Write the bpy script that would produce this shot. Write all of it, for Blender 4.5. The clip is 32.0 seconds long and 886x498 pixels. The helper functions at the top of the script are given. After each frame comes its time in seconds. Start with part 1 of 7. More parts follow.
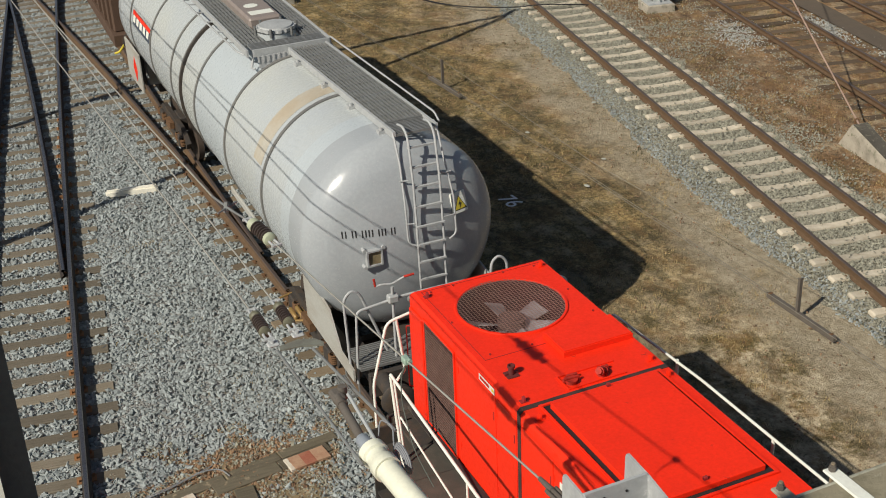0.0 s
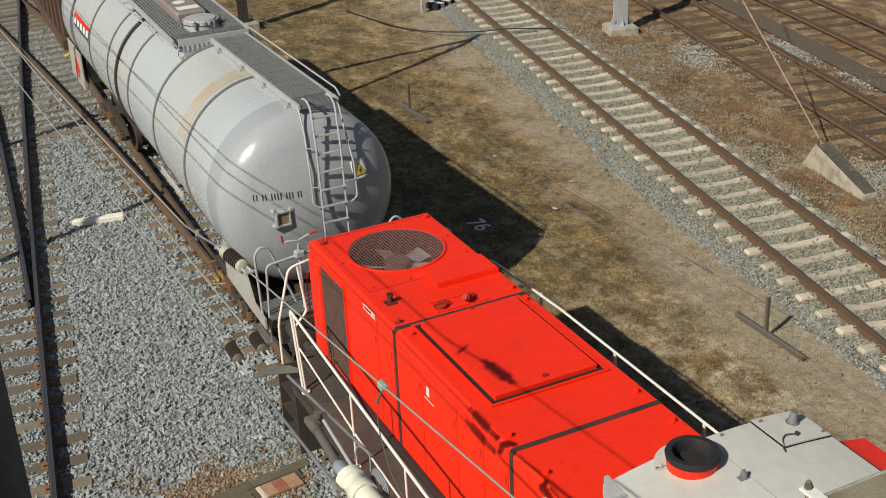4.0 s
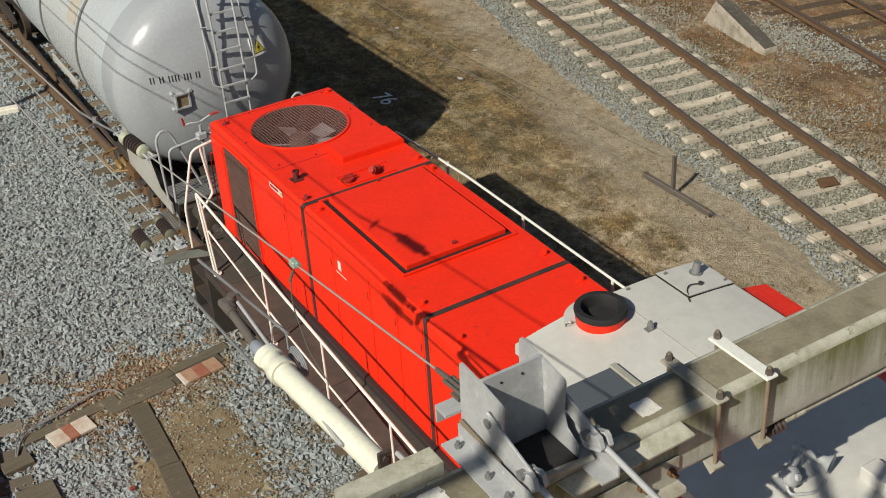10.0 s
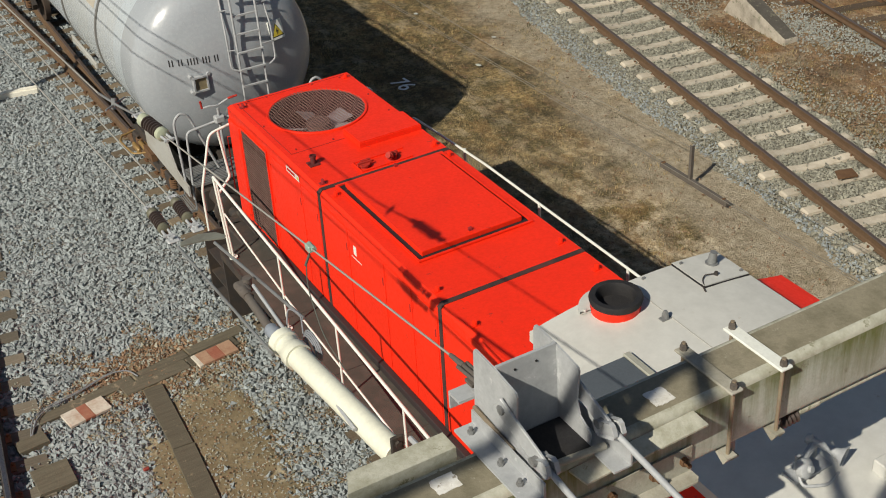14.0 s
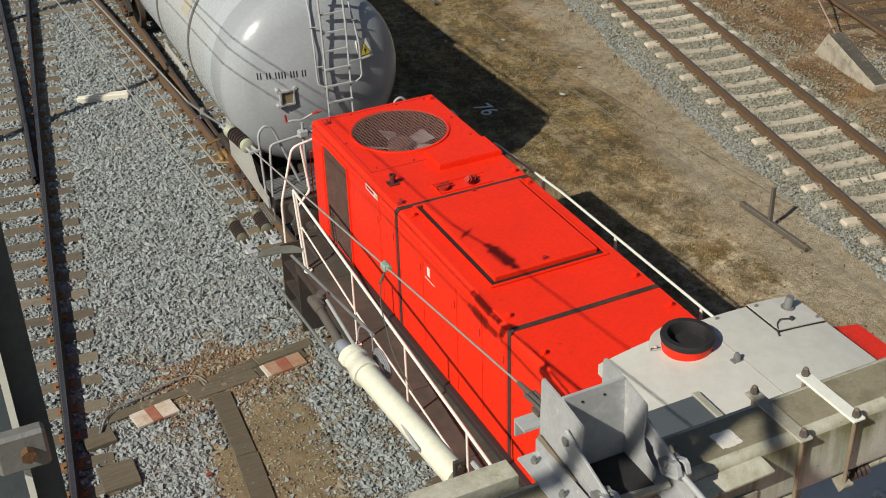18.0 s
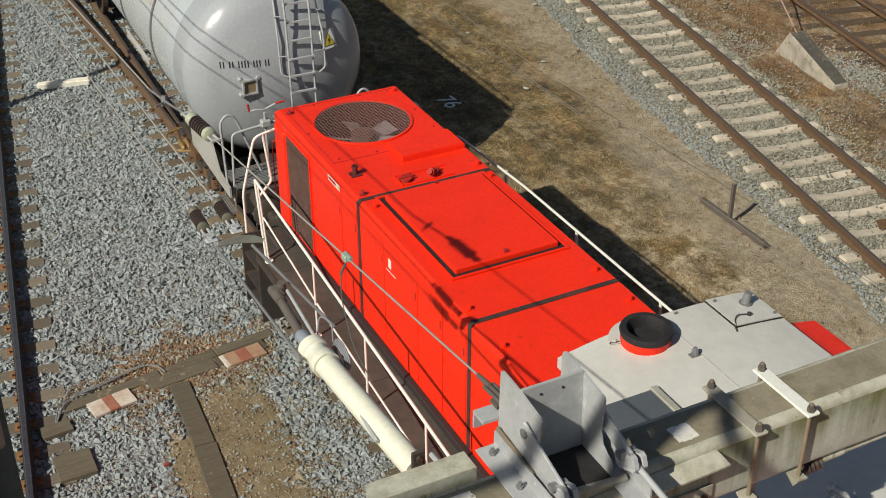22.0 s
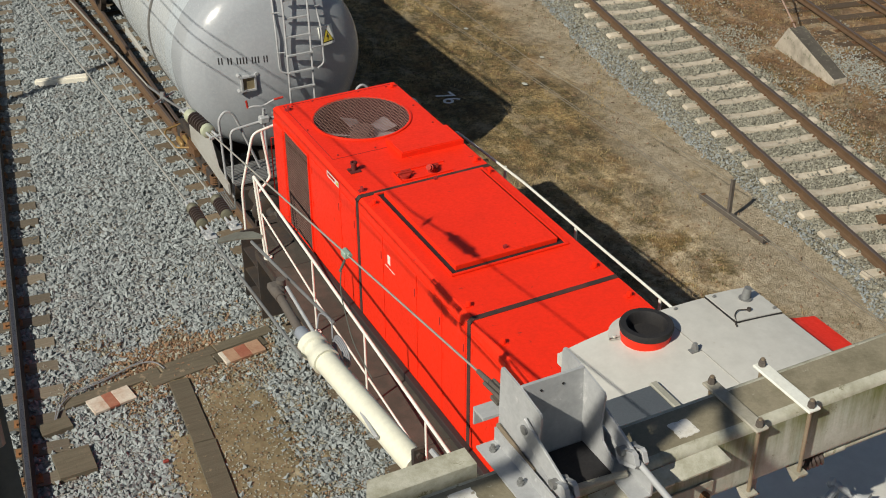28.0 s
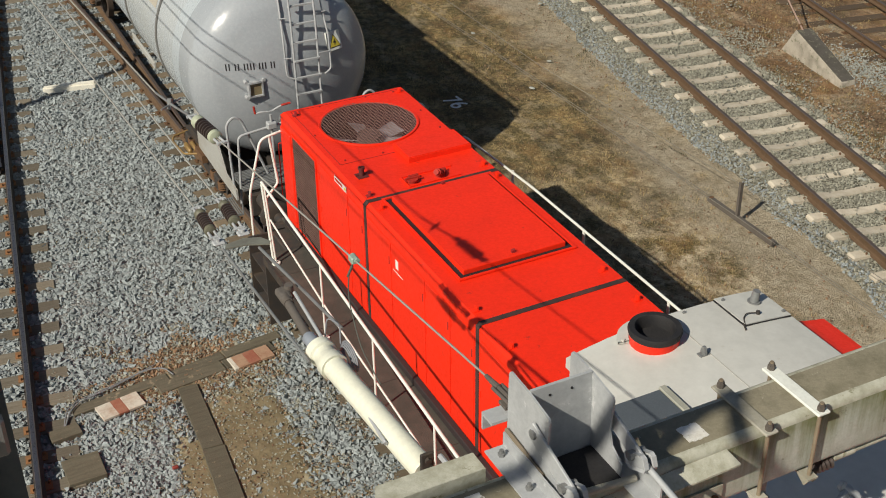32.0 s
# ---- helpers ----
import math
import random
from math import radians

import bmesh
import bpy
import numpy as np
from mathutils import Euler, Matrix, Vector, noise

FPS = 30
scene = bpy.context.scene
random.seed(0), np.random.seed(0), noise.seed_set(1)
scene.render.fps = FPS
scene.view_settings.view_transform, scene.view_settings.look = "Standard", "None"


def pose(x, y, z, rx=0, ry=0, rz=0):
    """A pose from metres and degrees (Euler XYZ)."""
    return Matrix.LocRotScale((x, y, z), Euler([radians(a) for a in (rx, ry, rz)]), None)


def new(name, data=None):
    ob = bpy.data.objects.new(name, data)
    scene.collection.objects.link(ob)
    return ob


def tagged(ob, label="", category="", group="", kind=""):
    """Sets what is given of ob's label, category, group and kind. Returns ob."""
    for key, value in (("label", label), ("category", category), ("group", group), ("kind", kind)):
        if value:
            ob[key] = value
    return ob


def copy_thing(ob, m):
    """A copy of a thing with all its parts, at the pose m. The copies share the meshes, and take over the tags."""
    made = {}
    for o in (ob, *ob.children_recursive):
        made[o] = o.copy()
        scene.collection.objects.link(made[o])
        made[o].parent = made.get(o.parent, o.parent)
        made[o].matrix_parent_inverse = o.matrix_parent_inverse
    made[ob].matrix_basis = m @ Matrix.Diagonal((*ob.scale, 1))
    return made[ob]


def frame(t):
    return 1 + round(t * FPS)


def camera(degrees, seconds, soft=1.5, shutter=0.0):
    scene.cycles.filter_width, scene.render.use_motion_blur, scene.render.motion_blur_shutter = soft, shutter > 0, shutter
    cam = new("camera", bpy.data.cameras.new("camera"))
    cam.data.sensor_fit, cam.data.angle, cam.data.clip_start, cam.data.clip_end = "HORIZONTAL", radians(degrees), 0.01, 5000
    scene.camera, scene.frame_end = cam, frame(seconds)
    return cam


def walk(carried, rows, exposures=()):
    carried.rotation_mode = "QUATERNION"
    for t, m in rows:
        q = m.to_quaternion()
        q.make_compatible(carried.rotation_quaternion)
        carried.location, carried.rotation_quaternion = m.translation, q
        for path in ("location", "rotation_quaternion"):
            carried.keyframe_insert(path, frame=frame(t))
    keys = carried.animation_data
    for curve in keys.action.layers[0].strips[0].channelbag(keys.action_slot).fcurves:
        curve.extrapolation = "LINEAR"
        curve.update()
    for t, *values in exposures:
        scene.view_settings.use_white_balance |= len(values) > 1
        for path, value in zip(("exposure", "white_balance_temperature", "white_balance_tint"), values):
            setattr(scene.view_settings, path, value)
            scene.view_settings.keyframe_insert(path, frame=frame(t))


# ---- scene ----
cam = camera(38.95, 32.0, soft=1.0)
PATH = [
    (0.0, pose(-5.982, -15.245, 10.825, 62.88, 2.31, -24.78)),
    (0.5, pose(-6.005, -15.253, 10.842, 63.07, 2.46, -26.25)),
    (1.0, pose(-6.024, -15.237, 10.837, 63.54, 2.52, -27.40)),
    (1.5, pose(-6.037, -15.234, 10.833, 63.85, 2.55, -27.50)),
    (2.0, pose(-6.036, -15.239, 10.837, 63.80, 2.39, -27.38)),
    (2.5, pose(-6.035, -15.249, 10.844, 63.90, 2.44, -27.22)),
    (3.0, pose(-6.029, -15.239, 10.839, 63.91, 2.59, -26.84)),
    (3.5, pose(-6.032, -15.235, 10.842, 63.91, 2.48, -26.42)),
    (5.5, pose(-6.038, -15.257, 10.839, 63.31, 1.65, -27.23)),
    (6.0, pose(-6.038, -15.254, 10.827, 61.69, 1.93, -27.71)),
    (6.5, pose(-6.036, -15.253, 10.822, 60.22, 2.55, -28.54)),
    (7.0, pose(-6.020, -15.252, 10.822, 59.97, 3.34, -29.88)),
    (7.5, pose(-6.021, -15.241, 10.814, 59.54, 3.59, -30.80)),
    (8.0, pose(-6.016, -15.239, 10.810, 59.24, 3.64, -30.97)),
    (8.5, pose(-6.015, -15.240, 10.810, 58.86, 3.47, -31.01)),
    (9.0, pose(-6.009, -15.238, 10.806, 58.52, 3.28, -31.15)),
    (9.5, pose(-6.007, -15.236, 10.804, 58.22, 3.25, -31.40)),
    (10.0, pose(-6.002, -15.224, 10.795, 57.97, 3.17, -31.56)),
    (10.5, pose(-6.003, -15.223, 10.797, 57.71, 2.99, -31.61)),
    (11.0, pose(-6.008, -15.226, 10.800, 57.94, 3.11, -31.15)),
    (11.5, pose(-6.018, -15.236, 10.808, 58.20, 3.11, -30.78)),
    (12.0, pose(-6.016, -15.235, 10.806, 58.07, 3.06, -30.74)),
    (12.5, pose(-6.010, -15.229, 10.800, 57.95, 3.10, -30.75)),
    (13.0, pose(-6.007, -15.225, 10.800, 57.77, 3.00, -30.67)),
    (13.5, pose(-6.006, -15.231, 10.799, 57.60, 3.06, -30.68)),
    (14.0, pose(-6.006, -15.228, 10.794, 57.42, 2.84, -30.51)),
    (14.5, pose(-6.011, -15.240, 10.801, 57.19, 2.74, -30.52)),
    (16.5, pose(-6.008, -15.210, 10.789, 56.82, 2.50, -30.07)),
    (17.0, pose(-6.025, -15.231, 10.811, 58.57, 1.82, -27.47)),
    (17.5, pose(-6.025, -15.231, 10.810, 58.80, 1.55, -26.09)),
    (18.0, pose(-6.032, -15.241, 10.819, 58.69, 1.54, -25.79)),
    (18.5, pose(-6.030, -15.238, 10.814, 58.64, 0.82, -25.93)),
    (19.0, pose(-6.033, -15.241, 10.816, 58.48, 0.45, -25.92)),
    (19.5, pose(-6.031, -15.241, 10.815, 58.43, 0.25, -25.87)),
    (20.0, pose(-6.033, -15.247, 10.816, 58.23, -0.03, -25.97)),
    (20.5, pose(-6.032, -15.243, 10.819, 58.27, 0.01, -25.93)),
    (21.0, pose(-6.029, -15.243, 10.815, 58.34, 0.04, -26.13)),
    (21.5, pose(-6.027, -15.244, 10.811, 58.31, 0.06, -26.48)),
    (22.0, pose(-6.031, -15.249, 10.816, 58.34, -0.00, -26.89)),
    (22.5, pose(-6.030, -15.242, 10.811, 58.22, -0.07, -26.72)),
    (23.0, pose(-6.032, -15.241, 10.810, 58.10, -0.33, -26.49)),
    (23.5, pose(-6.031, -15.247, 10.815, 58.11, -0.33, -26.53)),
    (24.0, pose(-6.031, -15.244, 10.814, 58.18, -0.20, -26.70)),
    (24.5, pose(-6.031, -15.239, 10.810, 58.19, -0.17, -26.70)),
    (25.0, pose(-6.032, -15.242, 10.809, 58.15, -0.15, -26.75)),
    (25.5, pose(-6.032, -15.241, 10.809, 58.13, -0.11, -26.82)),
    (27.5, pose(-6.027, -15.233, 10.807, 58.15, 0.25, -27.11)),
    (28.0, pose(-6.031, -15.235, 10.809, 58.16, 0.08, -27.01)),
    (28.5, pose(-6.032, -15.235, 10.810, 58.18, -0.05, -26.93)),
    (29.0, pose(-6.032, -15.236, 10.809, 58.21, 0.01, -27.00)),
    (29.5, pose(-6.032, -15.236, 10.811, 58.25, 0.26, -27.17)),
    (30.0, pose(-6.024, -15.228, 10.805, 58.29, 0.64, -27.33)),
    (30.5, pose(-6.026, -15.235, 10.808, 58.32, 0.83, -27.41)),
    (31.0, pose(-6.023, -15.233, 10.807, 58.34, 0.89, -27.36)),
    (31.5, pose(-6.023, -15.231, 10.806, 58.36, 0.63, -27.04)),
    (32.0, pose(-6.023, -15.231, 10.806, 58.37, 0.55, -26.85)),
]
EXPOSURES = [(0.0, 0.0), (32.0, 0.0)]
walk(cam, PATH, EXPOSURES)

# ---- light: clear sky, sun from the south-west ----
SUN_WAY = Vector((0.714, 0.303, -0.631))
world = bpy.data.worlds.new("sky")
scene.world = world
world.use_nodes = True
wn = world.node_tree
sky = wn.nodes.new("ShaderNodeTexSky")
sky.sky_type = "NISHITA"
sky.sun_disc = False
sky.sun_elevation = radians(39.1)
sky.sun_rotation = radians(247.0)
wn.links.new(sky.outputs[0], wn.nodes["Background"].inputs[0])
wn.nodes["Background"].inputs[1].default_value = 0.05
sun_data = bpy.data.lights.new("sun", "SUN")
sun_data.energy, sun_data.angle, sun_data.color = 5.0, radians(0.55), (1.0, 0.93, 0.80)
sun_lamp = new("sun", sun_data)
sun_lamp.matrix_world = Matrix.Translation((-30, -12, 26)) @ SUN_WAY.to_track_quat("-Z", "Y").to_matrix().to_4x4()


# ---- materials ----
def mix_rgb(nt, fac, a, b, blend="MIX"):
    n = nt.nodes.new("ShaderNodeMix")
    n.data_type, n.blend_type = "RGBA", blend
    for sock, v in ((n.inputs[0], fac), (n.inputs[6], a), (n.inputs[7], b)):
        if isinstance(v, bpy.types.NodeSocket):
            nt.links.new(v, sock)
        elif isinstance(v, (int, float)):
            sock.default_value = v
        else:
            sock.default_value = (*v, 1)
    return n.outputs[2]


def noise_tex(nt, co, scale, detail=4.0, rough=0.6, stretch=None):
    if stretch:
        m = nt.nodes.new("ShaderNodeMapping")
        m.inputs["Scale"].default_value = stretch
        nt.links.new(co, m.inputs[0])
        co = m.outputs[0]
    n = nt.nodes.new("ShaderNodeTexNoise")
    n.inputs["Scale"].default_value, n.inputs["Detail"].default_value, n.inputs["Roughness"].default_value = scale, detail, rough
    nt.links.new(co, n.inputs["Vector"])
    return n.outputs["Fac"]


def ramp(nt, fac, lo, hi, a=0.0, b=1.0):
    n = nt.nodes.new("ShaderNodeMapRange")
    n.inputs[1].default_value, n.inputs[2].default_value, n.inputs[3].default_value, n.inputs[4].default_value = lo, hi, a, b
    nt.links.new(fac, n.inputs[0])
    return n.outputs[0]


def math_node(nt, op, a, b=0.0):
    n = nt.nodes.new("ShaderNodeMath")
    n.operation = op
    for sock, v in ((n.inputs[0], a), (n.inputs[1], b)):
        if isinstance(v, bpy.types.NodeSocket):
            nt.links.new(v, sock)
        else:
            sock.default_value = v
    return n.outputs[0]


def surface(name, col, dirt=None, rough=0.6, metal=0.0, scale=3.0, amount=0.5, fine=60.0, bump=0.15, streak=None, per_piece=0.0, islands=0.0, spots=None):
    """A painted, rusty, wooden or stone surface: base colour, dirt at a large scale, grain at a fine one."""
    m = bpy.data.materials.new(name)
    m.use_nodes = True
    nt = m.node_tree
    bsdf = nt.nodes["Principled BSDF"]
    co = nt.nodes.new("ShaderNodeTexCoord").outputs["Object"]
    dirt = dirt or tuple(c * 0.6 for c in col)
    large = ramp(nt, noise_tex(nt, co, scale, 6.0, 0.65, streak), 0.42, 0.72, 0.0, amount)
    c = mix_rgb(nt, large, col, dirt)
    grain = noise_tex(nt, co, fine, 3.0, 0.7)
    c = mix_rgb(nt, ramp(nt, grain, 0.3, 0.7, 0.0, 0.28), c, tuple(min(1.0, x * 0.55) for x in col))
    if spots:
        c = mix_rgb(nt, ramp(nt, noise_tex(nt, co, spots[1], 5.0, 0.7), spots[2], spots[2] + 0.06, 0.0, 0.85), c, spots[0])
    if per_piece or islands:
        if islands:
            r = nt.nodes.new("ShaderNodeNewGeometry").outputs["Random Per Island"]
        else:
            r = nt.nodes.new("ShaderNodeObjectInfo").outputs["Random"]
        k = per_piece or islands
        hsv = nt.nodes.new("ShaderNodeHueSaturation")
        nt.links.new(c, hsv.inputs["Color"])
        nt.links.new(ramp(nt, r, 0, 1, 1 - k, 1 + k), hsv.inputs["Value"])
        c = hsv.outputs[0]
    nt.links.new(c, bsdf.inputs["Base Color"])
    bsdf.inputs["Metallic"].default_value = metal
    nt.links.new(ramp(nt, grain, 0.2, 0.8, max(0.05, rough - 0.12), min(1, rough + 0.12)), bsdf.inputs["Roughness"])
    if bump:
        b = nt.nodes.new("ShaderNodeBump")
        b.inputs["Strength"].default_value, b.inputs["Distance"].default_value = bump, 0.01
        nt.links.new(grain, b.inputs["Height"])
        nt.links.new(b.outputs[0], bsdf.inputs["Normal"])
    return m


RED = surface("red_paint", (0.88, 0.030, 0.008), (0.68, 0.025, 0.010), 0.42, 0, 1.6, 0.45, 25, 0.03, spots=((0.42, 0.03, 0.02), 6.0, 0.66))
RED_DARK = surface("red_primer", (0.30, 0.03, 0.03), None, 0.6, 0, 2.0, 0.4)
WHITE = surface("white_paint", (0.75, 0.775, 0.71), (0.58, 0.55, 0.46), 0.45, 0, 4, 0.45, 40, 0.04, spots=((0.42, 0.27, 0.15), 7.0, 0.70))
ROOF_WHITE = surface("cab_roof_paint", (0.56, 0.56, 0.52), (0.45, 0.445, 0.40), 0.45, 0, 1.3, 0.5, 7, 0.01, spots=((0.40, 0.37, 0.30), 5.0, 0.66))
CREAM = surface("cream_enamel", (0.73, 0.735, 0.61), (0.62, 0.61, 0.49), 0.38, 0, 3, 0.4, 30, 0.03)
BLACK = surface("black_rubber", (0.02, 0.02, 0.022), (0.05, 0.045, 0.04), 0.7, 0, 4, 0.5)
STRAP = surface("hood_seam_rubber", (0.04, 0.032, 0.03), (0.14, 0.05, 0.04), 0.75, 0, 3, 0.8)
DARK_STEEL = surface("dark_underframe", (0.055, 0.05, 0.047), (0.12, 0.08, 0.05), 0.7, 0.2, 5, 0.6)
DECK = surface("walkway_plate", (0.062, 0.060, 0.050), (0.14, 0.11, 0.09), 0.75, 0, 3, 0.6, 90, 0.4)
GALV = surface("galvanised_steel", (0.42, 0.435, 0.44), (0.30, 0.315, 0.325), 0.6, 0.08, 7, 0.7, 30, 0.08, spots=((0.52, 0.53, 0.53), 9.0, 0.62))
GREY_STEEL = surface("grey_steel", (0.25, 0.26, 0.26), (0.15, 0.13, 0.11), 0.55, 0.4, 6, 0.5)
GRATING = surface("grating_steel", (0.30, 0.31, 0.31), (0.20, 0.19, 0.17), 0.55, 0.5, 5, 0.5)
TANK = surface("tank_paint", (0.42, 0.455, 0.475), (0.475, 0.485, 0.43), 0.27, 0, 0.55, 0.6, 18, 0.015, streak=(1.0, 0.7, 0.35), spots=((0.40, 0.37, 0.28), 2.2, 0.72))
TANK_END = surface("tank_end_paint", (0.345, 0.372, 0.395), (0.37, 0.39, 0.405), 0.22, 0, 0.8, 0.5, 18, 0.01)
TANK_STAIN = surface("stained_tank_paint", (0.40, 0.345, 0.26), (0.45, 0.445, 0.40), 0.5, 0, 1.6, 0.9, 18, 0.02)
TANK_FRESH = surface("repainted_tank_paint", (0.43, 0.475, 0.50), (0.41, 0.455, 0.485), 0.3, 0, 1.5, 0.4, 18, 0.01)
RING = surface("ring_steel", (0.17, 0.17, 0.165), (0.28, 0.26, 0.22), 0.5, 0.2, 4, 0.5)
CHASSIS = surface("wagon_chassis_paint", (0.40, 0.40, 0.37), (0.25, 0.20, 0.14), 0.6, 0, 1.6, 0.7, 40, 0.1, streak=(1.0, 0.5, 2.0))
RUSTY = surface("rusty_steel", (0.125, 0.065, 0.030), (0.20, 0.11, 0.05), 0.8, 0.1, 9, 0.7, 70, 0.3)
RAIL_SIDE = surface("rail_rust", (0.120, 0.074, 0.040), (0.17, 0.105, 0.06), 0.78, 0.15, 6, 0.7, 60, 0.2)
RAIL_DARK = surface("rail_dark", (0.05, 0.042, 0.038), (0.09, 0.06, 0.04), 0.6, 0.3, 6, 0.7, 60, 0.2)
RAIL_TOP = surface("rail_running_band", (0.30, 0.29, 0.30), (0.20, 0.15, 0.12), 0.32, 0.9, 5, 0.5, 60, 0.05)
RAIL_TOP_RUST = surface("rail_rusty_band", (0.11, 0.088, 0.080), (0.15, 0.095, 0.065), 0.5, 0.35, 5, 0.6, 60, 0.1)
CONCRETE = surface("sleeper_concrete", (0.56, 0.50, 0.395), (0.36, 0.30, 0.215), 0.85, 0, 5, 0.7, 50, 0.3, per_piece=0.16)
CONCRETE_BLOCK = surface("weathered_concrete", (0.42, 0.38, 0.31), (0.20, 0.18, 0.14), 0.9, 0, 3.5, 0.9, 40, 0.5, spots=((0.17, 0.17, 0.11), 6.0, 0.58))
RUST_STAIN = surface("rust_stained_plate", (0.26, 0.125, 0.05), (0.15, 0.08, 0.04), 0.85, 0, 8, 0.7, 60, 0.3)
WOOD = surface("sleeper_wood", (0.175, 0.150, 0.112), (0.098, 0.078, 0.050), 0.9, 0, 3, 0.8, 40, 0.5, streak=(1, 9, 9), per_piece=0.3)
WOOD_RUST = surface("stained_sleeper_wood", (0.17, 0.14, 0.095), (0.13, 0.075, 0.04), 0.9, 0, 4, 0.8, 40, 0.5, streak=(1, 9, 9), per_piece=0.3)
PLANK = surface("weathered_plank", (0.122, 0.105, 0.072), (0.075, 0.062, 0.040), 0.9, 0, 3, 0.8, 50, 0.5, streak=(1, 8, 8), per_piece=0.2, spots=((0.25, 0.20, 0.13), 5.0, 0.60))
STONE = surface("ballast_stone", (0.285, 0.315, 0.315), (0.215, 0.238, 0.24), 0.85, 0, 14, 0.6, 90, 0.2, islands=0.22)
STONE_OLD = surface("old_ballast_stone", (0.285, 0.28, 0.225), (0.19, 0.175, 0.125), 0.88, 0, 12, 0.6, 90, 0.2, islands=0.30)
STONE_RUST = surface("rusty_ballast_stone", (0.225, 0.145, 0.085), (0.17, 0.085, 0.042), 0.9, 0, 9, 0.7, 90, 0.2, islands=0.45)
BEAM_PAINT = surface("mossy_beam_paint", (0.40, 0.385, 0.32), (0.19, 0.17, 0.115), 0.75, 0, 4.5, 0.9, 45, 0.3, spots=((0.13, 0.14, 0.06), 3.5, 0.60))
BEAM_TOP = surface("weathered_beam_top", (0.255, 0.228, 0.158), (0.120, 0.108, 0.066), 0.88, 0, 4.0, 0.95, 30, 0.5, spots=((0.42, 0.40, 0.33), 11.0, 0.66))
BEAM_EDGE = surface("pale_beam_edge", (0.475, 0.47, 0.385), (0.23, 0.225, 0.145), 0.85, 0, 7.0, 0.9, 45, 0.3, spots=((0.15, 0.145, 0.07), 9.0, 0.60))


def beam_side_material():
    """Chalky grey paint with moss and rust-brown runs down from the upper edge."""
    m = bpy.data.materials.new("mossy_beam_side")
    m.use_nodes = True
    nt = m.node_tree
    bsdf = nt.nodes["Principled BSDF"]
    co = nt.nodes.new("ShaderNodeTexCoord").outputs["Object"]
    sep = nt.nodes.new("ShaderNodeSeparateXYZ")
    nt.links.new(co, sep.inputs[0])
    runs = noise_tex(nt, co, 1.0, 5.0, 0.65, (11.0, 1.0, 0.8))
    broad = noise_tex(nt, co, 1.5, 5.0, 0.6)
    grain = noise_tex(nt, co, 60.0, 3.0, 0.7)
    c = mix_rgb(nt, ramp(nt, broad, 0.4, 0.68), (0.50, 0.525, 0.465), (0.335, 0.34, 0.27))
    high = ramp(nt, math_node(nt, "ADD", sep.outputs[2], math_node(nt, "MULTIPLY", math_node(nt, "SUBTRACT", runs, 0.5), 0.75)), 5.72, 6.05)
    c = mix_rgb(nt, math_node(nt, "MULTIPLY", high, ramp(nt, broad, 0.30, 0.52, 0.45, 1.0)), c, (0.120, 0.135, 0.035))
    c = mix_rgb(nt, ramp(nt, runs, 0.58, 0.74, 0, 0.55), c, (0.20, 0.165, 0.095))
    c = mix_rgb(nt, ramp(nt, grain, 0.35, 0.7, 0, 0.25), c, (0.18, 0.17, 0.13))
    nt.links.new(c, bsdf.inputs["Base Color"])
    c = mix_rgb(nt, ramp(nt, noise_tex(nt, co, 9.0, 6.0, 0.75), 0.60, 0.66, 0, 0.6), c, (0.15, 0.13, 0.085))
    nt.links.new(c, bsdf.inputs["Base Color"])
    bsdf.inputs["Roughness"].default_value = 0.8
    return m


BEAM_SIDE = beam_side_material()
PORCELAIN = surface("brown_insulator", (0.05, 0.036, 0.032), (0.08, 0.065, 0.055), 0.34, 0, 6, 0.4, 30, 0.0)
PALE_GREEN = surface("pale_green_enamel", (0.42, 0.45, 0.33), (0.28, 0.30, 0.21), 0.4, 0, 6, 0.4, 30, 0.0)
WIRE = surface("weathered_copper_wire", (0.37, 0.36, 0.32), (0.24, 0.23, 0.20), 0.5, 0.2, 8, 0.5)
YELLOW = surface("yellow_paint", (0.62, 0.50, 0.05), None, 0.5, 0, 5, 0.4)
BRASS = surface("yellow_brown_pipe", (0.33, 0.21, 0.075), None, 0.5, 0.2, 6, 0.5)
POST_STEEL = surface("brown_grey_steel", (0.125, 0.11, 0.095), (0.08, 0.06, 0.045), 0.7, 0.1, 7, 0.7, 60, 0.15)
WHEEL_STEEL = surface("grimy_wheel_steel", (0.06, 0.045, 0.035), (0.10, 0.06, 0.035), 0.75, 0.1, 7, 0.6)
INK = surface("black_lettering", (0.02, 0.02, 0.02), None, 0.6, 0, 5, 0.2, bump=0)
PAINT_MARK = surface("pale_plate_paint", (0.60, 0.55, 0.46), (0.36, 0.20, 0.12), 0.85, 0, 5, 0.8, 40, 0.2)
PLATE_FADED = surface("faded_rusty_plate", (0.40, 0.25, 0.16), (0.27, 0.12, 0.07), 0.85, 0, 7, 0.8, 40, 0.2)
PLATE_RUST = surface("rust_red_plate_paint", (0.30, 0.10, 0.06), (0.40, 0.24, 0.15), 0.85, 0, 6, 0.7, 40, 0.2)


